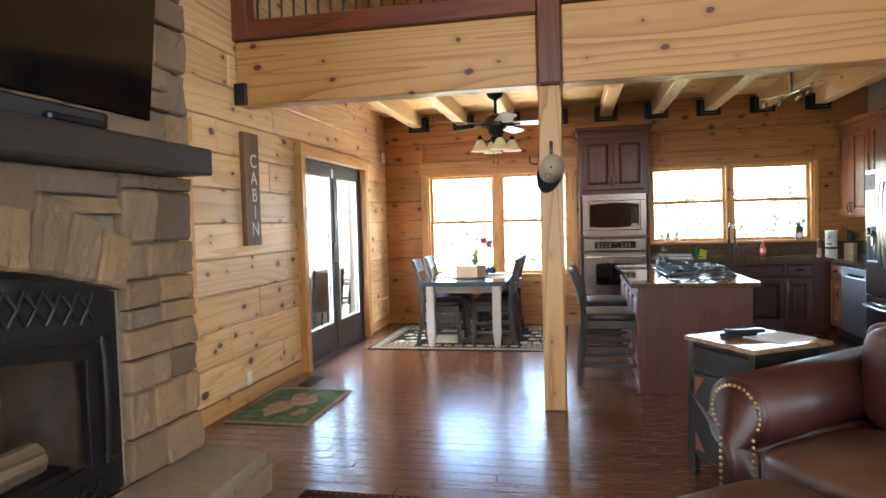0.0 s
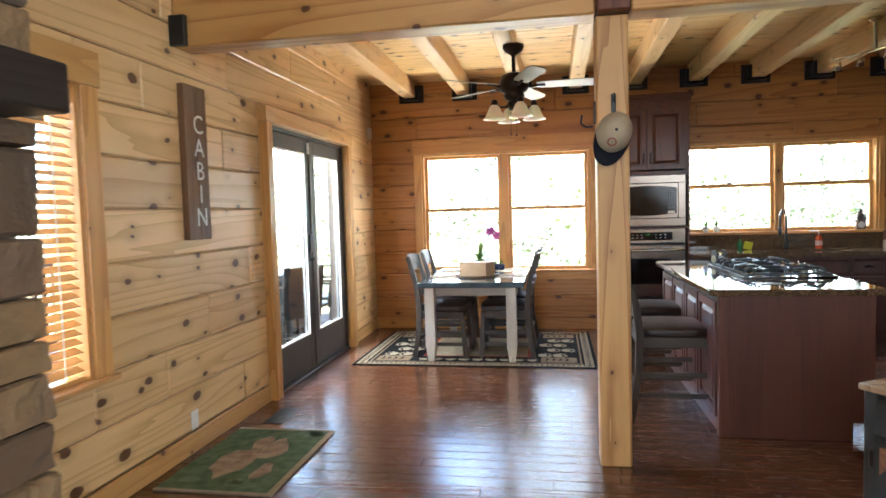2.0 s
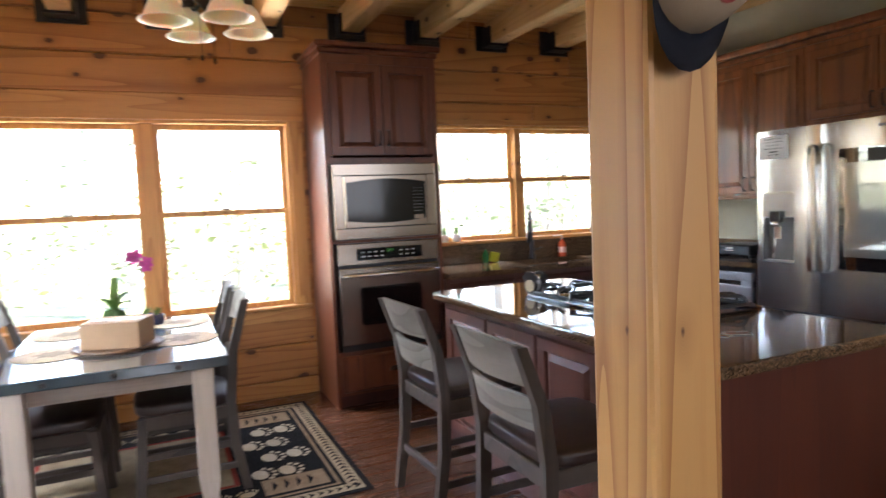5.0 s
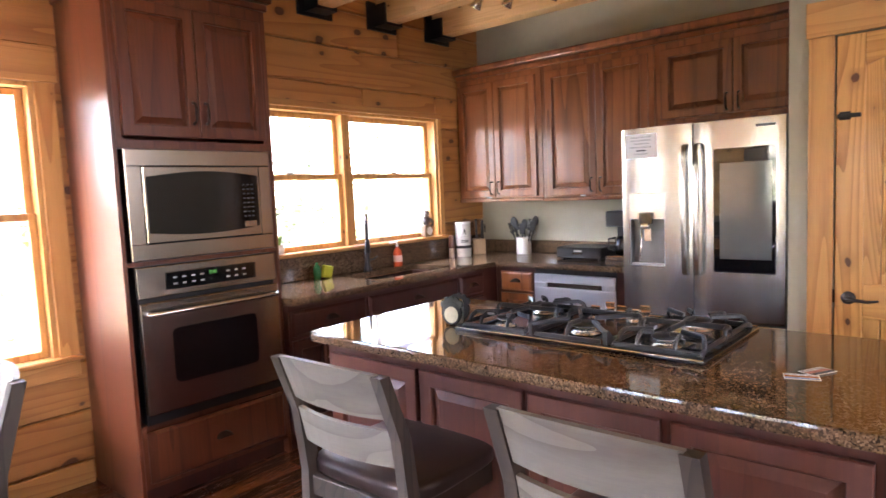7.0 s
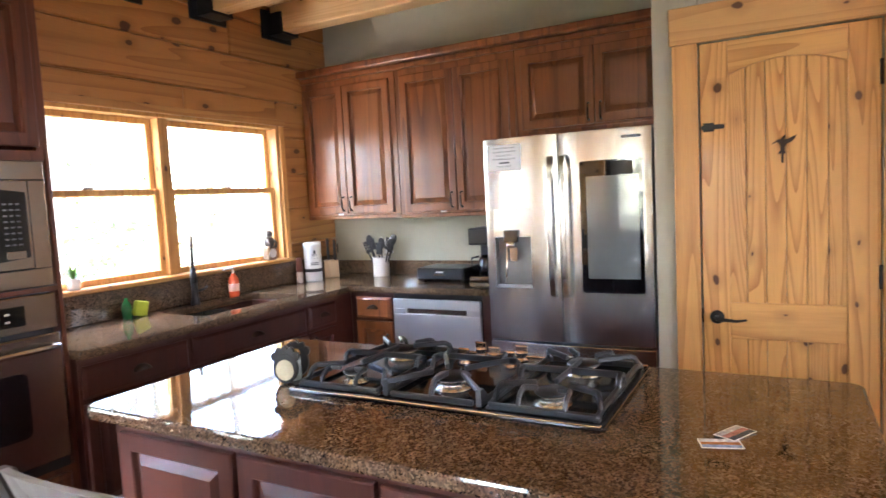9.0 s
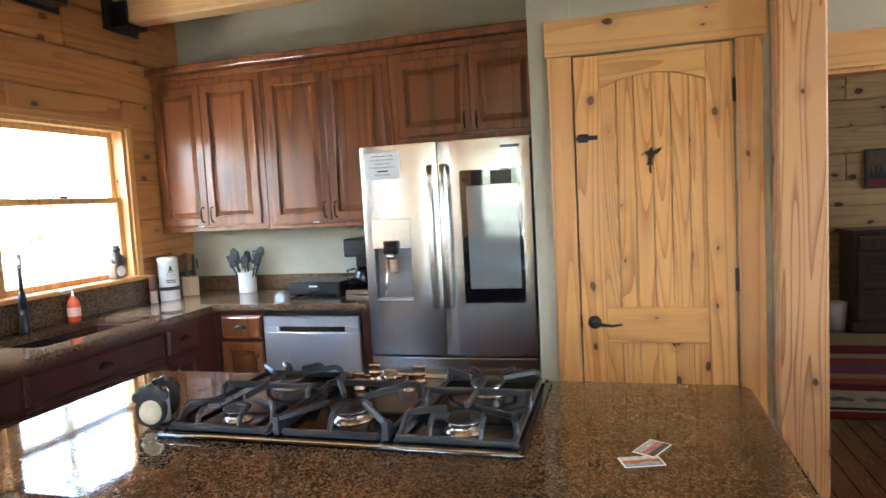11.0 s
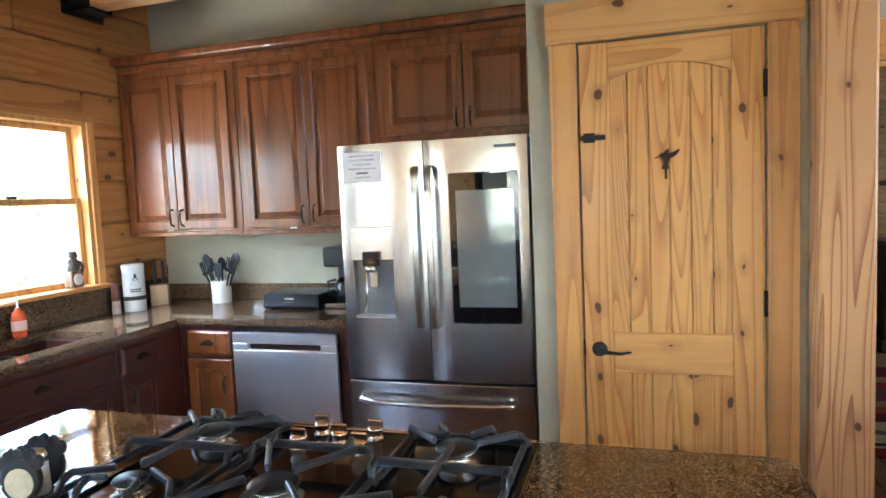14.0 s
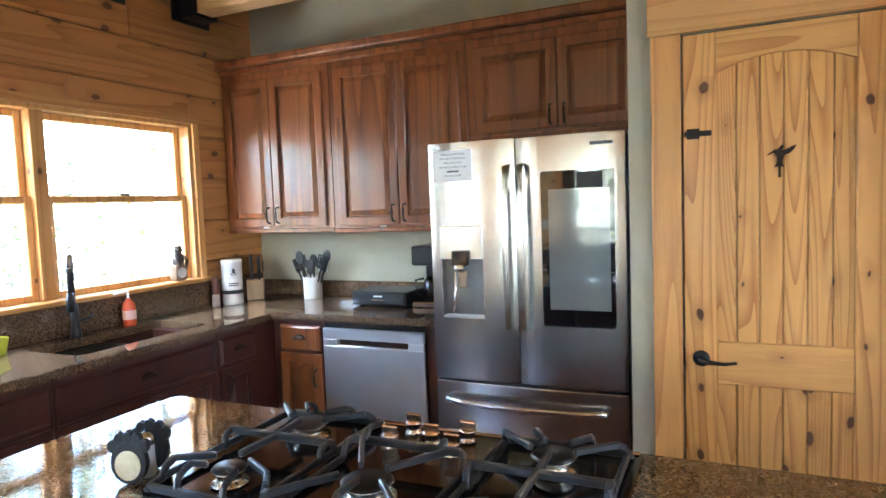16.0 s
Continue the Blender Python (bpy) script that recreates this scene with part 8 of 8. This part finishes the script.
part("strike", fbox("xm", FXD, PD[1] - 0.008, PD[1] + 0.004, 0.76, 0.83, 0.01, 0.0135), M_BLACK, pdr)
hb_ = bmesh.new()
HM = Matrix.Scale(1.0, 4) @ Matrix.Translation((FXD - 0.0055, 5.81, 1.60)) @ Matrix(((0, 0, -1, 0), (-1, 0, 0, 0), (0, 1, 0, 0), (0, 0, 0, 1)))
o = [(-0.043, 0.025), (-0.024, 0.037), (-0.019, 0.043), (-0.008, 0.042), (0.004, 0.056), (0.013, 0.063), (0.014, 0.05), (0.012, 0.04), (0.024, 0.042), (0.042, 0.052), (0.06, 0.058),
     (0.05, 0.04), (0.036, 0.026), (0.018, 0.02), (0.012, 0.005), (0.011, -0.012), (0.016, -0.026), (0.006, -0.024), (0.006, -0.066), (-0.004, -0.068), (-0.004, -0.024), (-0.018, -0.026),
     (-0.008, -0.008), (-0.007, 0.012), (-0.014, 0.026), (-0.024, 0.031), (-0.04, 0.021)]
slab(o, 0.0, 0.005, bm=hb_, m=HM)
solo("hummingbird_ornament", hb_, M_BRONZE, "dark metal hummingbird ornament on the pantry door", "ornament", (FXD, 5.81, 1.6))

d3 = thing("door_3", "pine-cased open doorway to the bedroom", "doorway", (XB, 4.75, 0), kind="structure")
part("casing", fbox("xm", XB, 4.33, BD[0] - 0.001, 0, BD[3], 0.001, 0.022, 0.003), M_TRIM_Z, d3)
part("casing", fbox("xm", XB, BD[1] + 0.001, 5.12, 0, BD[3], 0.001, 0.022, 0.003), M_TRIM_Z, d3)
part("header_casing", fbox("xm", XB, 4.31, 5.14, BD[3] + 0.001, BD[3] + 0.175, 0.001, 0.025, 0.003), M_TRIM_Y, d3)
jb = box(XB, XB + 0.12, BD[0], BD[0] + 0.02, 0, BD[3])
box(XB, XB + 0.12, BD[1] - 0.02, BD[1], 0, BD[3], bm=jb)
box(XB, XB + 0.12, BD[0] + 0.02, BD[1] - 0.02, BD[3] - 0.02, BD[3], bm=jb)
part("jamb", jb, M_TRIM_Z, d3)
solo("baseboard_bedroom", fbox("xm", XB, 2.2, 4.329, 0, 0.13, 0.001, 0.016, 0.003), M_TRIM_Y, "pine baseboard", "baseboard", kind="structure")

M_CHEST = wood("dark_chest_wood", "z", (0.085, 0.055, 0.035), (0.045, 0.028, 0.018), rough=0.45)
ch = thing("bedroom_chest", "dark brown chest with two drawers and louvred doors", "chest", (6.48, 3.46, 0))
CFX = 6.27
part("body", box(CFX, 6.70, 3.06, 3.87, 0.08, 0.92, 0.004), M_CHEST, ch)
part("top", box(CFX - 0.03, 6.71, 3.03, 3.90, 0.921, 0.96, 0.006), M_CHEST, ch)
part("plinth", box(CFX - 0.015, 6.70, 3.04, 3.89, 0.0, 0.079, 0.006), M_CHEST, ch)
for a, b in ((3.09, 3.455), (3.475, 3.84)):
    drawer_front("xm", CFX, a, b, 0.76, 0.90, ch, M_CHEST, pull=False)
    part("knob", lathe([(0, 0.02), (0.012, 0.016), (0.01, 0)], n=10, m=Matrix.Translation((CFX - 0.021, (a + b) / 2, 0.83)) @ Matrix.Rotation(radians(-90), 4, "Y")), M_BLACK, ch)
    b_ = bmesh.new()
    for q in ((a, a + 0.05, 0.11, 0.74), (b - 0.05, b, 0.11, 0.74), (a + 0.05, b - 0.05, 0.11, 0.16), (a + 0.05, b - 0.05, 0.69, 0.74), (a + 0.05, b - 0.05, 0.41, 0.45)):
        fbox("xm", CFX, *q, 0.001, 0.02, 0.003, b_)
    dch = part("door", b_, M_CHEST, ch)
    for i in range(11):
        z = 0.175 + i * 0.0475
        if abs(z - 0.43) > 0.03:
            part("louvre", fbox("xm", CFX, a + 0.05, b - 0.05, z - 0.017, z + 0.017, 0.004, 0.012, 0.003), M_CHEST, dch)
ac = thing("alarm_clock", "small white alarm clock on the chest", "clock", (6.45, 3.22, 0.96))
part("case", box(6.40, 6.50, 3.12, 3.29, 0.961, 1.05, 0.02, seg=3), M_WHITE, ac)
part("display", box(6.397, 6.3995, 3.145, 3.265, 0.985, 1.03), plain("grey_display", (0.25, 0.27, 0.27), 0.3), ac)
pc = thing("framed_picture", "framed woodland picture with dark pines above a red field", "picture", (6.70, 3.44, 1.33))
part("frame", ring_of(3.24, 3.64, 1.335, 1.72, 0.022, 0, 0.025), M_CHEST, pc)
PICM = Matrix.Translation((6.715, 0, 0)) @ Matrix(((0, 0, -1, 0), (1, 0, 0, 0), (0, 1, 0, 0), (0, 0, 0, 1)))
for ob in pc.children:
    ob.data.transform(Matrix.Translation(-ORIGIN[pc]) @ PICM @ Matrix.Translation(ORIGIN[pc]))
part("picture_ground", box(6.702, 6.712, 3.262, 3.618, 1.357, 1.698), plain("brown_print", (0.16, 0.10, 0.06), 0.6, vary=0.3, scale=20), pc)
part("picture_band", box(6.7005, 6.7019, 3.262, 3.618, 1.357, 1.44), plain("red_print", (0.26, 0.03, 0.03), 0.6, vary=0.3), pc)
for i in range(8):
    y = 3.285 + i * 0.043
    b_ = bmesh.new()
    h = 0.10 + 0.05 * ((i * 7) % 4) / 3
    slab([(y - 0.03, 1.43), (y + 0.03, 1.43), (y, 1.44 + h)], 0, 0.001, bm=b_, m=Matrix(((0, 0, -1, 0), (1, 0, 0, 0), (0, 1, 0, 0), (0, 0, 0, 1))))
    b_.transform(Matrix.Translation((6.7, 0, 0)))
    part("picture_tree", b_, M_INK, pc)
bt = thing("bedroom_television", "flat black television on the bedroom wall", "television", (6.68, 2.85, 1.8))
part("casing", box(6.62, 6.66, 2.35, 3.27, 1.80, 2.42, 0.005), M_GLOSSBLACK, bt)
part("wall_mount", box(6.661, 6.719, 2.7, 2.95, 2.0, 2.2), M_BLACK, bt)
part("cord", tube(arc((6.70, 3.2, 1.82), (6.71, 3.12, 1.4), (6.69, 3.22, 0.97), 10), 0.004, 6), M_BLACK, bt)
mr = thing("floor_mirror", "tall mirror in a wide black frame against the bedroom wall", "mirror", (6.68, 2.7, 0.0))
mrb = bmesh.new()
for q in ((2.98, 3.05, 0.22, 1.76), (2.35, 2.42, 0.22, 1.76), (2.42, 2.98, 1.69, 1.76), (2.42, 2.98, 0.22, 0.29)):
    fbox("xm", 6.715, *q, 0.0, 0.04, 0.004, mrb)
part("frame", mrb, M_BLACK, mr)
part("foot", box(6.66, 6.715, 2.4, 3.0, 0.0, 0.219), M_BLACK, mr)
part("mirror_glass", box(6.69, 6.70, 2.42, 2.98, 0.29, 1.69), Nodes("mirror_silver").set(Base_Color=(0.9, 0.9, 0.9), Metallic=1.0, Roughness=0.02).m, mr)
wb = solo("waste_bin", lathe([(0, 0), (0.09, 0), (0.11, 0.26), (0.10, 0.26), (0.085, 0.02), (0, 0.02)], (6.4, 4.0, 0), 20), M_WHITE, "small white waste bin beside the chest", "bin", (6.4, 4.0, 0), smooth=True)
brg = thing("bedroom_rug", "red and cream striped lodge rug with bear figures", "rug", (5.0, 3.7, 0))
BX0, BX1, BY0, BY1 = 3.80, 6.12, 2.4, 5.2
stripe_cols = [((0.16, 0.02, 0.025), 0.10), ((0.45, 0.37, 0.26), 0.03), ((0.03, 0.03, 0.03), 0.05), ((0.45, 0.37, 0.26), 0.36), ((0.14, 0.02, 0.03), 0.16), ((0.30, 0.07, 0.05), 0.14), ((0.34, 0.20, 0.10), 0.12), ((0.20, 0.05, 0.10), 0.16), ((0.10, 0.09, 0.07), 0.10), ((0.26, 0.05, 0.05), 0.20), ((0.36, 0.24, 0.13), 0.14), ((0.16, 0.03, 0.04), 0.30), ((0.30, 0.22, 0.12), 0.46)]
x = BX0
for i, (c, w) in enumerate(stripe_cols):
    part("stripe", box(x, x + w, BY0, BY1, 0.001, 0.009), rug_weave("bed_rug_%d" % i, c), brg)
    x += w
for i in range(5):
    y = 4.6 - i * 0.2
    b_ = bmesh.new()
    slab([(4.10, y - 0.06), (4.16, y - 0.07), (4.2, y), (4.16, y + 0.07), (4.10, y + 0.06), (4.12, y)], 0.0092, 0.0105, bm=b_)
    part("bear_figure", b_, M_INK, brg)

# ---- outdoors ----
g = Nodes("forest_ground")
v = g.coords()
g.set(Base_Color=g.ramp(g.noise(v, 0.6, 6, 0.65), [(0.3, (0.05, 0.065, 0.02)), (0.6, (0.10, 0.10, 0.04)), (0.8, (0.14, 0.11, 0.065))]), Roughness=0.95)
gr = bmesh.new()
bmesh.ops.create_grid(gr, x_segments=60, y_segments=60, size=400)
for v_ in gr.verts:
    v_.co.z = -1.1 + 0.4 * noise.noise(v_.co * 0.02)
    r_ = math.hypot(v_.co.x, v_.co.y)
    if r_ < 20:
        v_.co.z = -1.1
solo("ground", gr, g.m, "leaf-strewn forest ground outside", "ground", kind="structure")
dk = thing("deck", "wooden deck in a darkened shade tone outside the french doors", "deck", (-4.4, 6.5, -0.06), kind="structure")
for i in range(22):
    x = XL - 0.30 - i * 0.142
    part("deck_board", box(x - 0.068, x + 0.068, 3.0, 10.4, -0.09, -0.05, 0.004), M_DECK_SHADED, dk)
part("deck_frame", box(XL - 3.35, XL - 0.2, 3.0, 10.4, -1.1, -0.091), M_DECK_SHADED, dk)
dr_ = thing("deck_railing", "wooden deck railing with upright balusters", "railing", (-5.75, 6.6, -0.05))
DXR = XL - 3.2
for i in range(5):
    y = 3.1 + i * 1.8
    part("post", box(DXR - 0.05, DXR + 0.05, y - 0.05, y + 0.05, -0.05, 1.02, 0.005), M_DECK_SHADED, dr_)
    part("roof_post", box(DXR - 0.06, DXR + 0.06, y + 0.84, y + 0.96, -0.05, 2.6, 0.005), M_DECK_SHADED, dr_) if i in (1, 3) else None
part("top_rail", box(DXR - 0.07, DXR + 0.07, 3.0, 10.4, 0.90, 0.94, 0.005), M_DECK_SHADED, dr_)
part("bottom_rail", box(DXR - 0.03, DXR + 0.03, 3.0, 10.4, 0.05, 0.11, 0.005), M_DECK_SHADED, dr_)
for i in range(56):
    y = 3.1 + i * 0.131
    part("baluster", box(DXR - 0.018, DXR + 0.018, y - 0.018, y + 0.018, 0.111, 0.899), M_DECK_SHADED, dr_)
prf = thing("porch_roof", "open pine rafters over the deck", "porch roof", (-4.2, 6.7, 2.55), kind="structure")
for i in range(9):
    part("rafter", box(XL - 3.4, XL - 0.17, 3.1 + i * 0.88, 3.19 + i * 0.88, 2.62, 2.76, 0.004), M_DECK_SHADED, prf)
part("roof_boards", box(XL - 3.5, XL - 0.165, 2.95, 10.5, 2.762, 2.80, 0.004), M_DECK_SHADED, prf)
part("fascia_beam", box(DXR - 0.07, DXR + 0.07, 3.0, 10.4, 2.42, 2.619, 0.005), M_DECK_SHADED, prf)
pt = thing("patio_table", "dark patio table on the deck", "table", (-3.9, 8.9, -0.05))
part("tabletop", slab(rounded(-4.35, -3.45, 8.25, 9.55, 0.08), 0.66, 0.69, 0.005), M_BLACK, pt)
# added dark block under the table that hides the bright deck behind
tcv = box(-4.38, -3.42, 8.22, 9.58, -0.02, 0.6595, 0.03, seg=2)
part("cover", tcv, plain("dark_deck_filler", (0.010, 0.011, 0.013), 0.7, vary=0.25, bump=0.5, bump_scale=30), pt, "dark block added to darken the lower door view")
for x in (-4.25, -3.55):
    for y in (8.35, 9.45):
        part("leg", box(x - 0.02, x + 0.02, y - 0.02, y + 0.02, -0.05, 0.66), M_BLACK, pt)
pch = thing("patio_chair", "black mesh patio chair on the deck", "chair", (0, 0, 0), group="patio chairs")
part("seat", box(-0.24, 0.24, -0.24, 0.24, 0.40, 0.43, 0.01), M_BLACK, pch)
part("back", box(-0.24, 0.24, 0.22, 0.25, 0.43, 0.95, 0.01, m=Matrix.Translation((0, 0.1, 0)) @ Matrix.Rotation(radians(-8), 4, "X") @ Matrix.Translation((0, -0.04, 0.02))), M_BLACK, pch)
for x in (-0.22, 0.22):
    for y in (-0.22, 0.22):
        part("leg", box(x - 0.015, x + 0.015, y - 0.015, y + 0.015, 0, 0.40), M_BLACK, pch)
    part("armrest", box(x - 0.02, x + 0.02, -0.22, 0.26, 0.62, 0.645, 0.008), M_BLACK, pch)
    part("arm_post", box(x - 0.012, x + 0.012, -0.22, -0.195, 0.40, 0.62), M_BLACK, pch)
pch.matrix_basis = pose(-3.12, 8.5, -0.05, 0, 0, -92)
for x, y, a in ((-3.14, 9.2, -86), (-3.9, 7.85, 178), (-4.65, 8.9, 90), (-3.1, 7.75, -120)):
    copy_thing(pch, pose(x, y, -0.05, 0, 0, a))
gc = thing("grill_cover", "barbecue under a dark block added to darken the lower door view on the deck", "grill", (-2.98, 10.0, -0.05))
cv = box(-3.32, -2.70, 9.68, 10.32, -0.05, 1.05, 0.06, seg=3)
for v_ in cv.verts:
    if v_.co.z > 0.7:
        v_.co.x = -3.01 + (v_.co.x + 3.01) * 0.8
    v_.co.y += 0.012 * math.sin(v_.co.z * 9)
part("cover", cv, plain("dark_cover_cloth", (0.02, 0.021, 0.024), 0.6, vary=0.2, bump=0.5, bump_scale=30), gc, smooth=True)

M_TRUNK = wood("bark", "z", (0.25, 0.23, 0.20), (0.15, 0.135, 0.115), rough=0.95, grain=8)


def leaf_mat(name, a, b):
    g = Nodes(name)
    rnd = g.add("NewGeometry").outputs["Random Per Island"]
    g.set(Base_Color=g.ramp(rnd, [(0.0, a), (1.0, b)]), Roughness=0.6)
    return g.m


M_FOL1 = leaf_mat("spring_leaves", (0.10, 0.135, 0.05), (0.18, 0.21, 0.10))
M_FOL2 = leaf_mat("pine_needles", (0.085, 0.115, 0.06), (0.14, 0.17, 0.09))


def tree(seed, height, leafy, mat):
    """A tapered trunk with limbs and a ragged crown of many small leaf clumps."""
    r = random.Random(seed)
    t = thing("tree", "tall slender forest tree with sparse spring foliage", "tree", (0, 0, 0), group="forest trees")
    b = bmesh.new()
    pts, tap = [], []
    for i in range(9):
        k = i / 8
        pts.append((0.25 * math.sin(k * 3 + seed), 0.2 * math.cos(k * 2.5 + seed) - 0.2, height * k))
        tap.append(0.16 * (1 - k) + 0.015)
    tube(pts, 0.1, 8, b, tap)
    tips = []
    for i in range(34):
        k = r.uniform(0.06, 0.98)
        h = height * k
        a = r.random() * 6.283
        ln = (1.2 + 1.8 * (1 - k)) * r.uniform(0.6, 1.1)
        j = min(int(k * 8), 7)
        base = Vector(pts[j]).lerp(Vector(pts[j + 1]), k * 8 - j)
        tip = base + Vector((ln * math.cos(a), ln * math.sin(a), ln * r.uniform(-0.1, 0.5)))
        tube([base, base.lerp(tip, 0.5) + Vector((0, 0, 0.1)), tip], 0.03, 5, b, [0.035, 0.022, 0.008])
        tips.append((base, tip))
    part("trunk", b, M_TRUNK, t)
    vs, fs = [], []
    for base, tip in tips:
        for q in range(leafy):
            c = base.lerp(tip, r.uniform(0.3, 1.1)) + Vector((r.gauss(0, 0.22), r.gauss(0, 0.22), r.gauss(0, 0.18)))
            s = r.uniform(0.05, 0.11)
            u = Vector((r.gauss(0, 1), r.gauss(0, 1), r.gauss(0, 1))).normalized()
            w = u.orthogonal().normalized()
            n0 = len(vs)
            vs += [c + u * s, c + w * s * 0.6, c - u * s, c - w * s * 0.6]
            fs.append((n0, n0 + 1, n0 + 2, n0 + 3))
    me = bpy.data.meshes.new("crown")
    me.from_pydata([tuple(v) for v in vs], [], fs)
    me.materials.append(mat)
    ob = new("crown", me)
    ob.parent = t
    ORIGIN[ob] = Vector((0, 0, 0))
    return t


kinds = [tree(1, 12.0, 26, M_FOL1), tree(2, 14.0, 44, M_FOL2), tree(3, 10.0, 30, M_FOL1)]
rt = random.Random(21)
spots = []
for i in range(66):
    if i % 3 < 2:
        x, y = rt.uniform(-13, 13), rt.uniform(15.5, 36)
    else:
        x, y = rt.uniform(-34, -14), rt.uniform(-2, 24)
    spots.append((x, y))
for i, (x, y) in enumerate(spots):
    m = pose(x, y, -1.15, 0, 0, rt.uniform(0, 360))
    if i < 3:
        kinds[i].matrix_basis = m
    else:
        copy_thing(kinds[i % 3], m)

# ---- floor boards ----
FLOOR_MESH = {}
for ln in (0.62, 0.84, 1.06, 1.28):
    FLOOR_MESH[ln] = mesh_of("floor_board", box(0.001, ln - 0.001, 0.0012, FW - 0.0012, -0.011, 0.0, bevel=0.0025), M_FLOOR)
verts, faces = [], []
for x, y0, ln, near in FLOOR_JOBS:
    if near and count < 300:
        ob = new("floor_board", FLOOR_MESH[ln])
        ob.location = (x, y0, 0)
        ob.parent = floor_ob
        count += 1
    else:
        k = len(verts)
        e, h = 0.0022, 0.0
        a, b, c, d = x + 0.001, x + ln - 0.001, y0 + 0.0012, y0 + FW - 0.0012
        verts += [(a, c, -0.011), (b, c, -0.011), (b, d, -0.011), (a, d, -0.011), (a + e, c + e, h), (b - e, c + e, h), (b - e, d - e, h), (a + e, d - e, h)]
        faces += [(k + 4, k + 5, k + 6, k + 7), (k, k + 1, k + 5, k + 4), (k + 1, k + 2, k + 6, k + 5), (k + 2, k + 3, k + 7, k + 6), (k + 3, k, k + 4, k + 7)]
me = bpy.data.meshes.new("floor_boards")
me.from_pydata(verts, [], faces)
me.materials.append(M_FLOOR_REST)
fr_ob = new("floor_boards", me)
fr_ob.parent = floor_ob
tagged(fr_ob, kind="stuff")
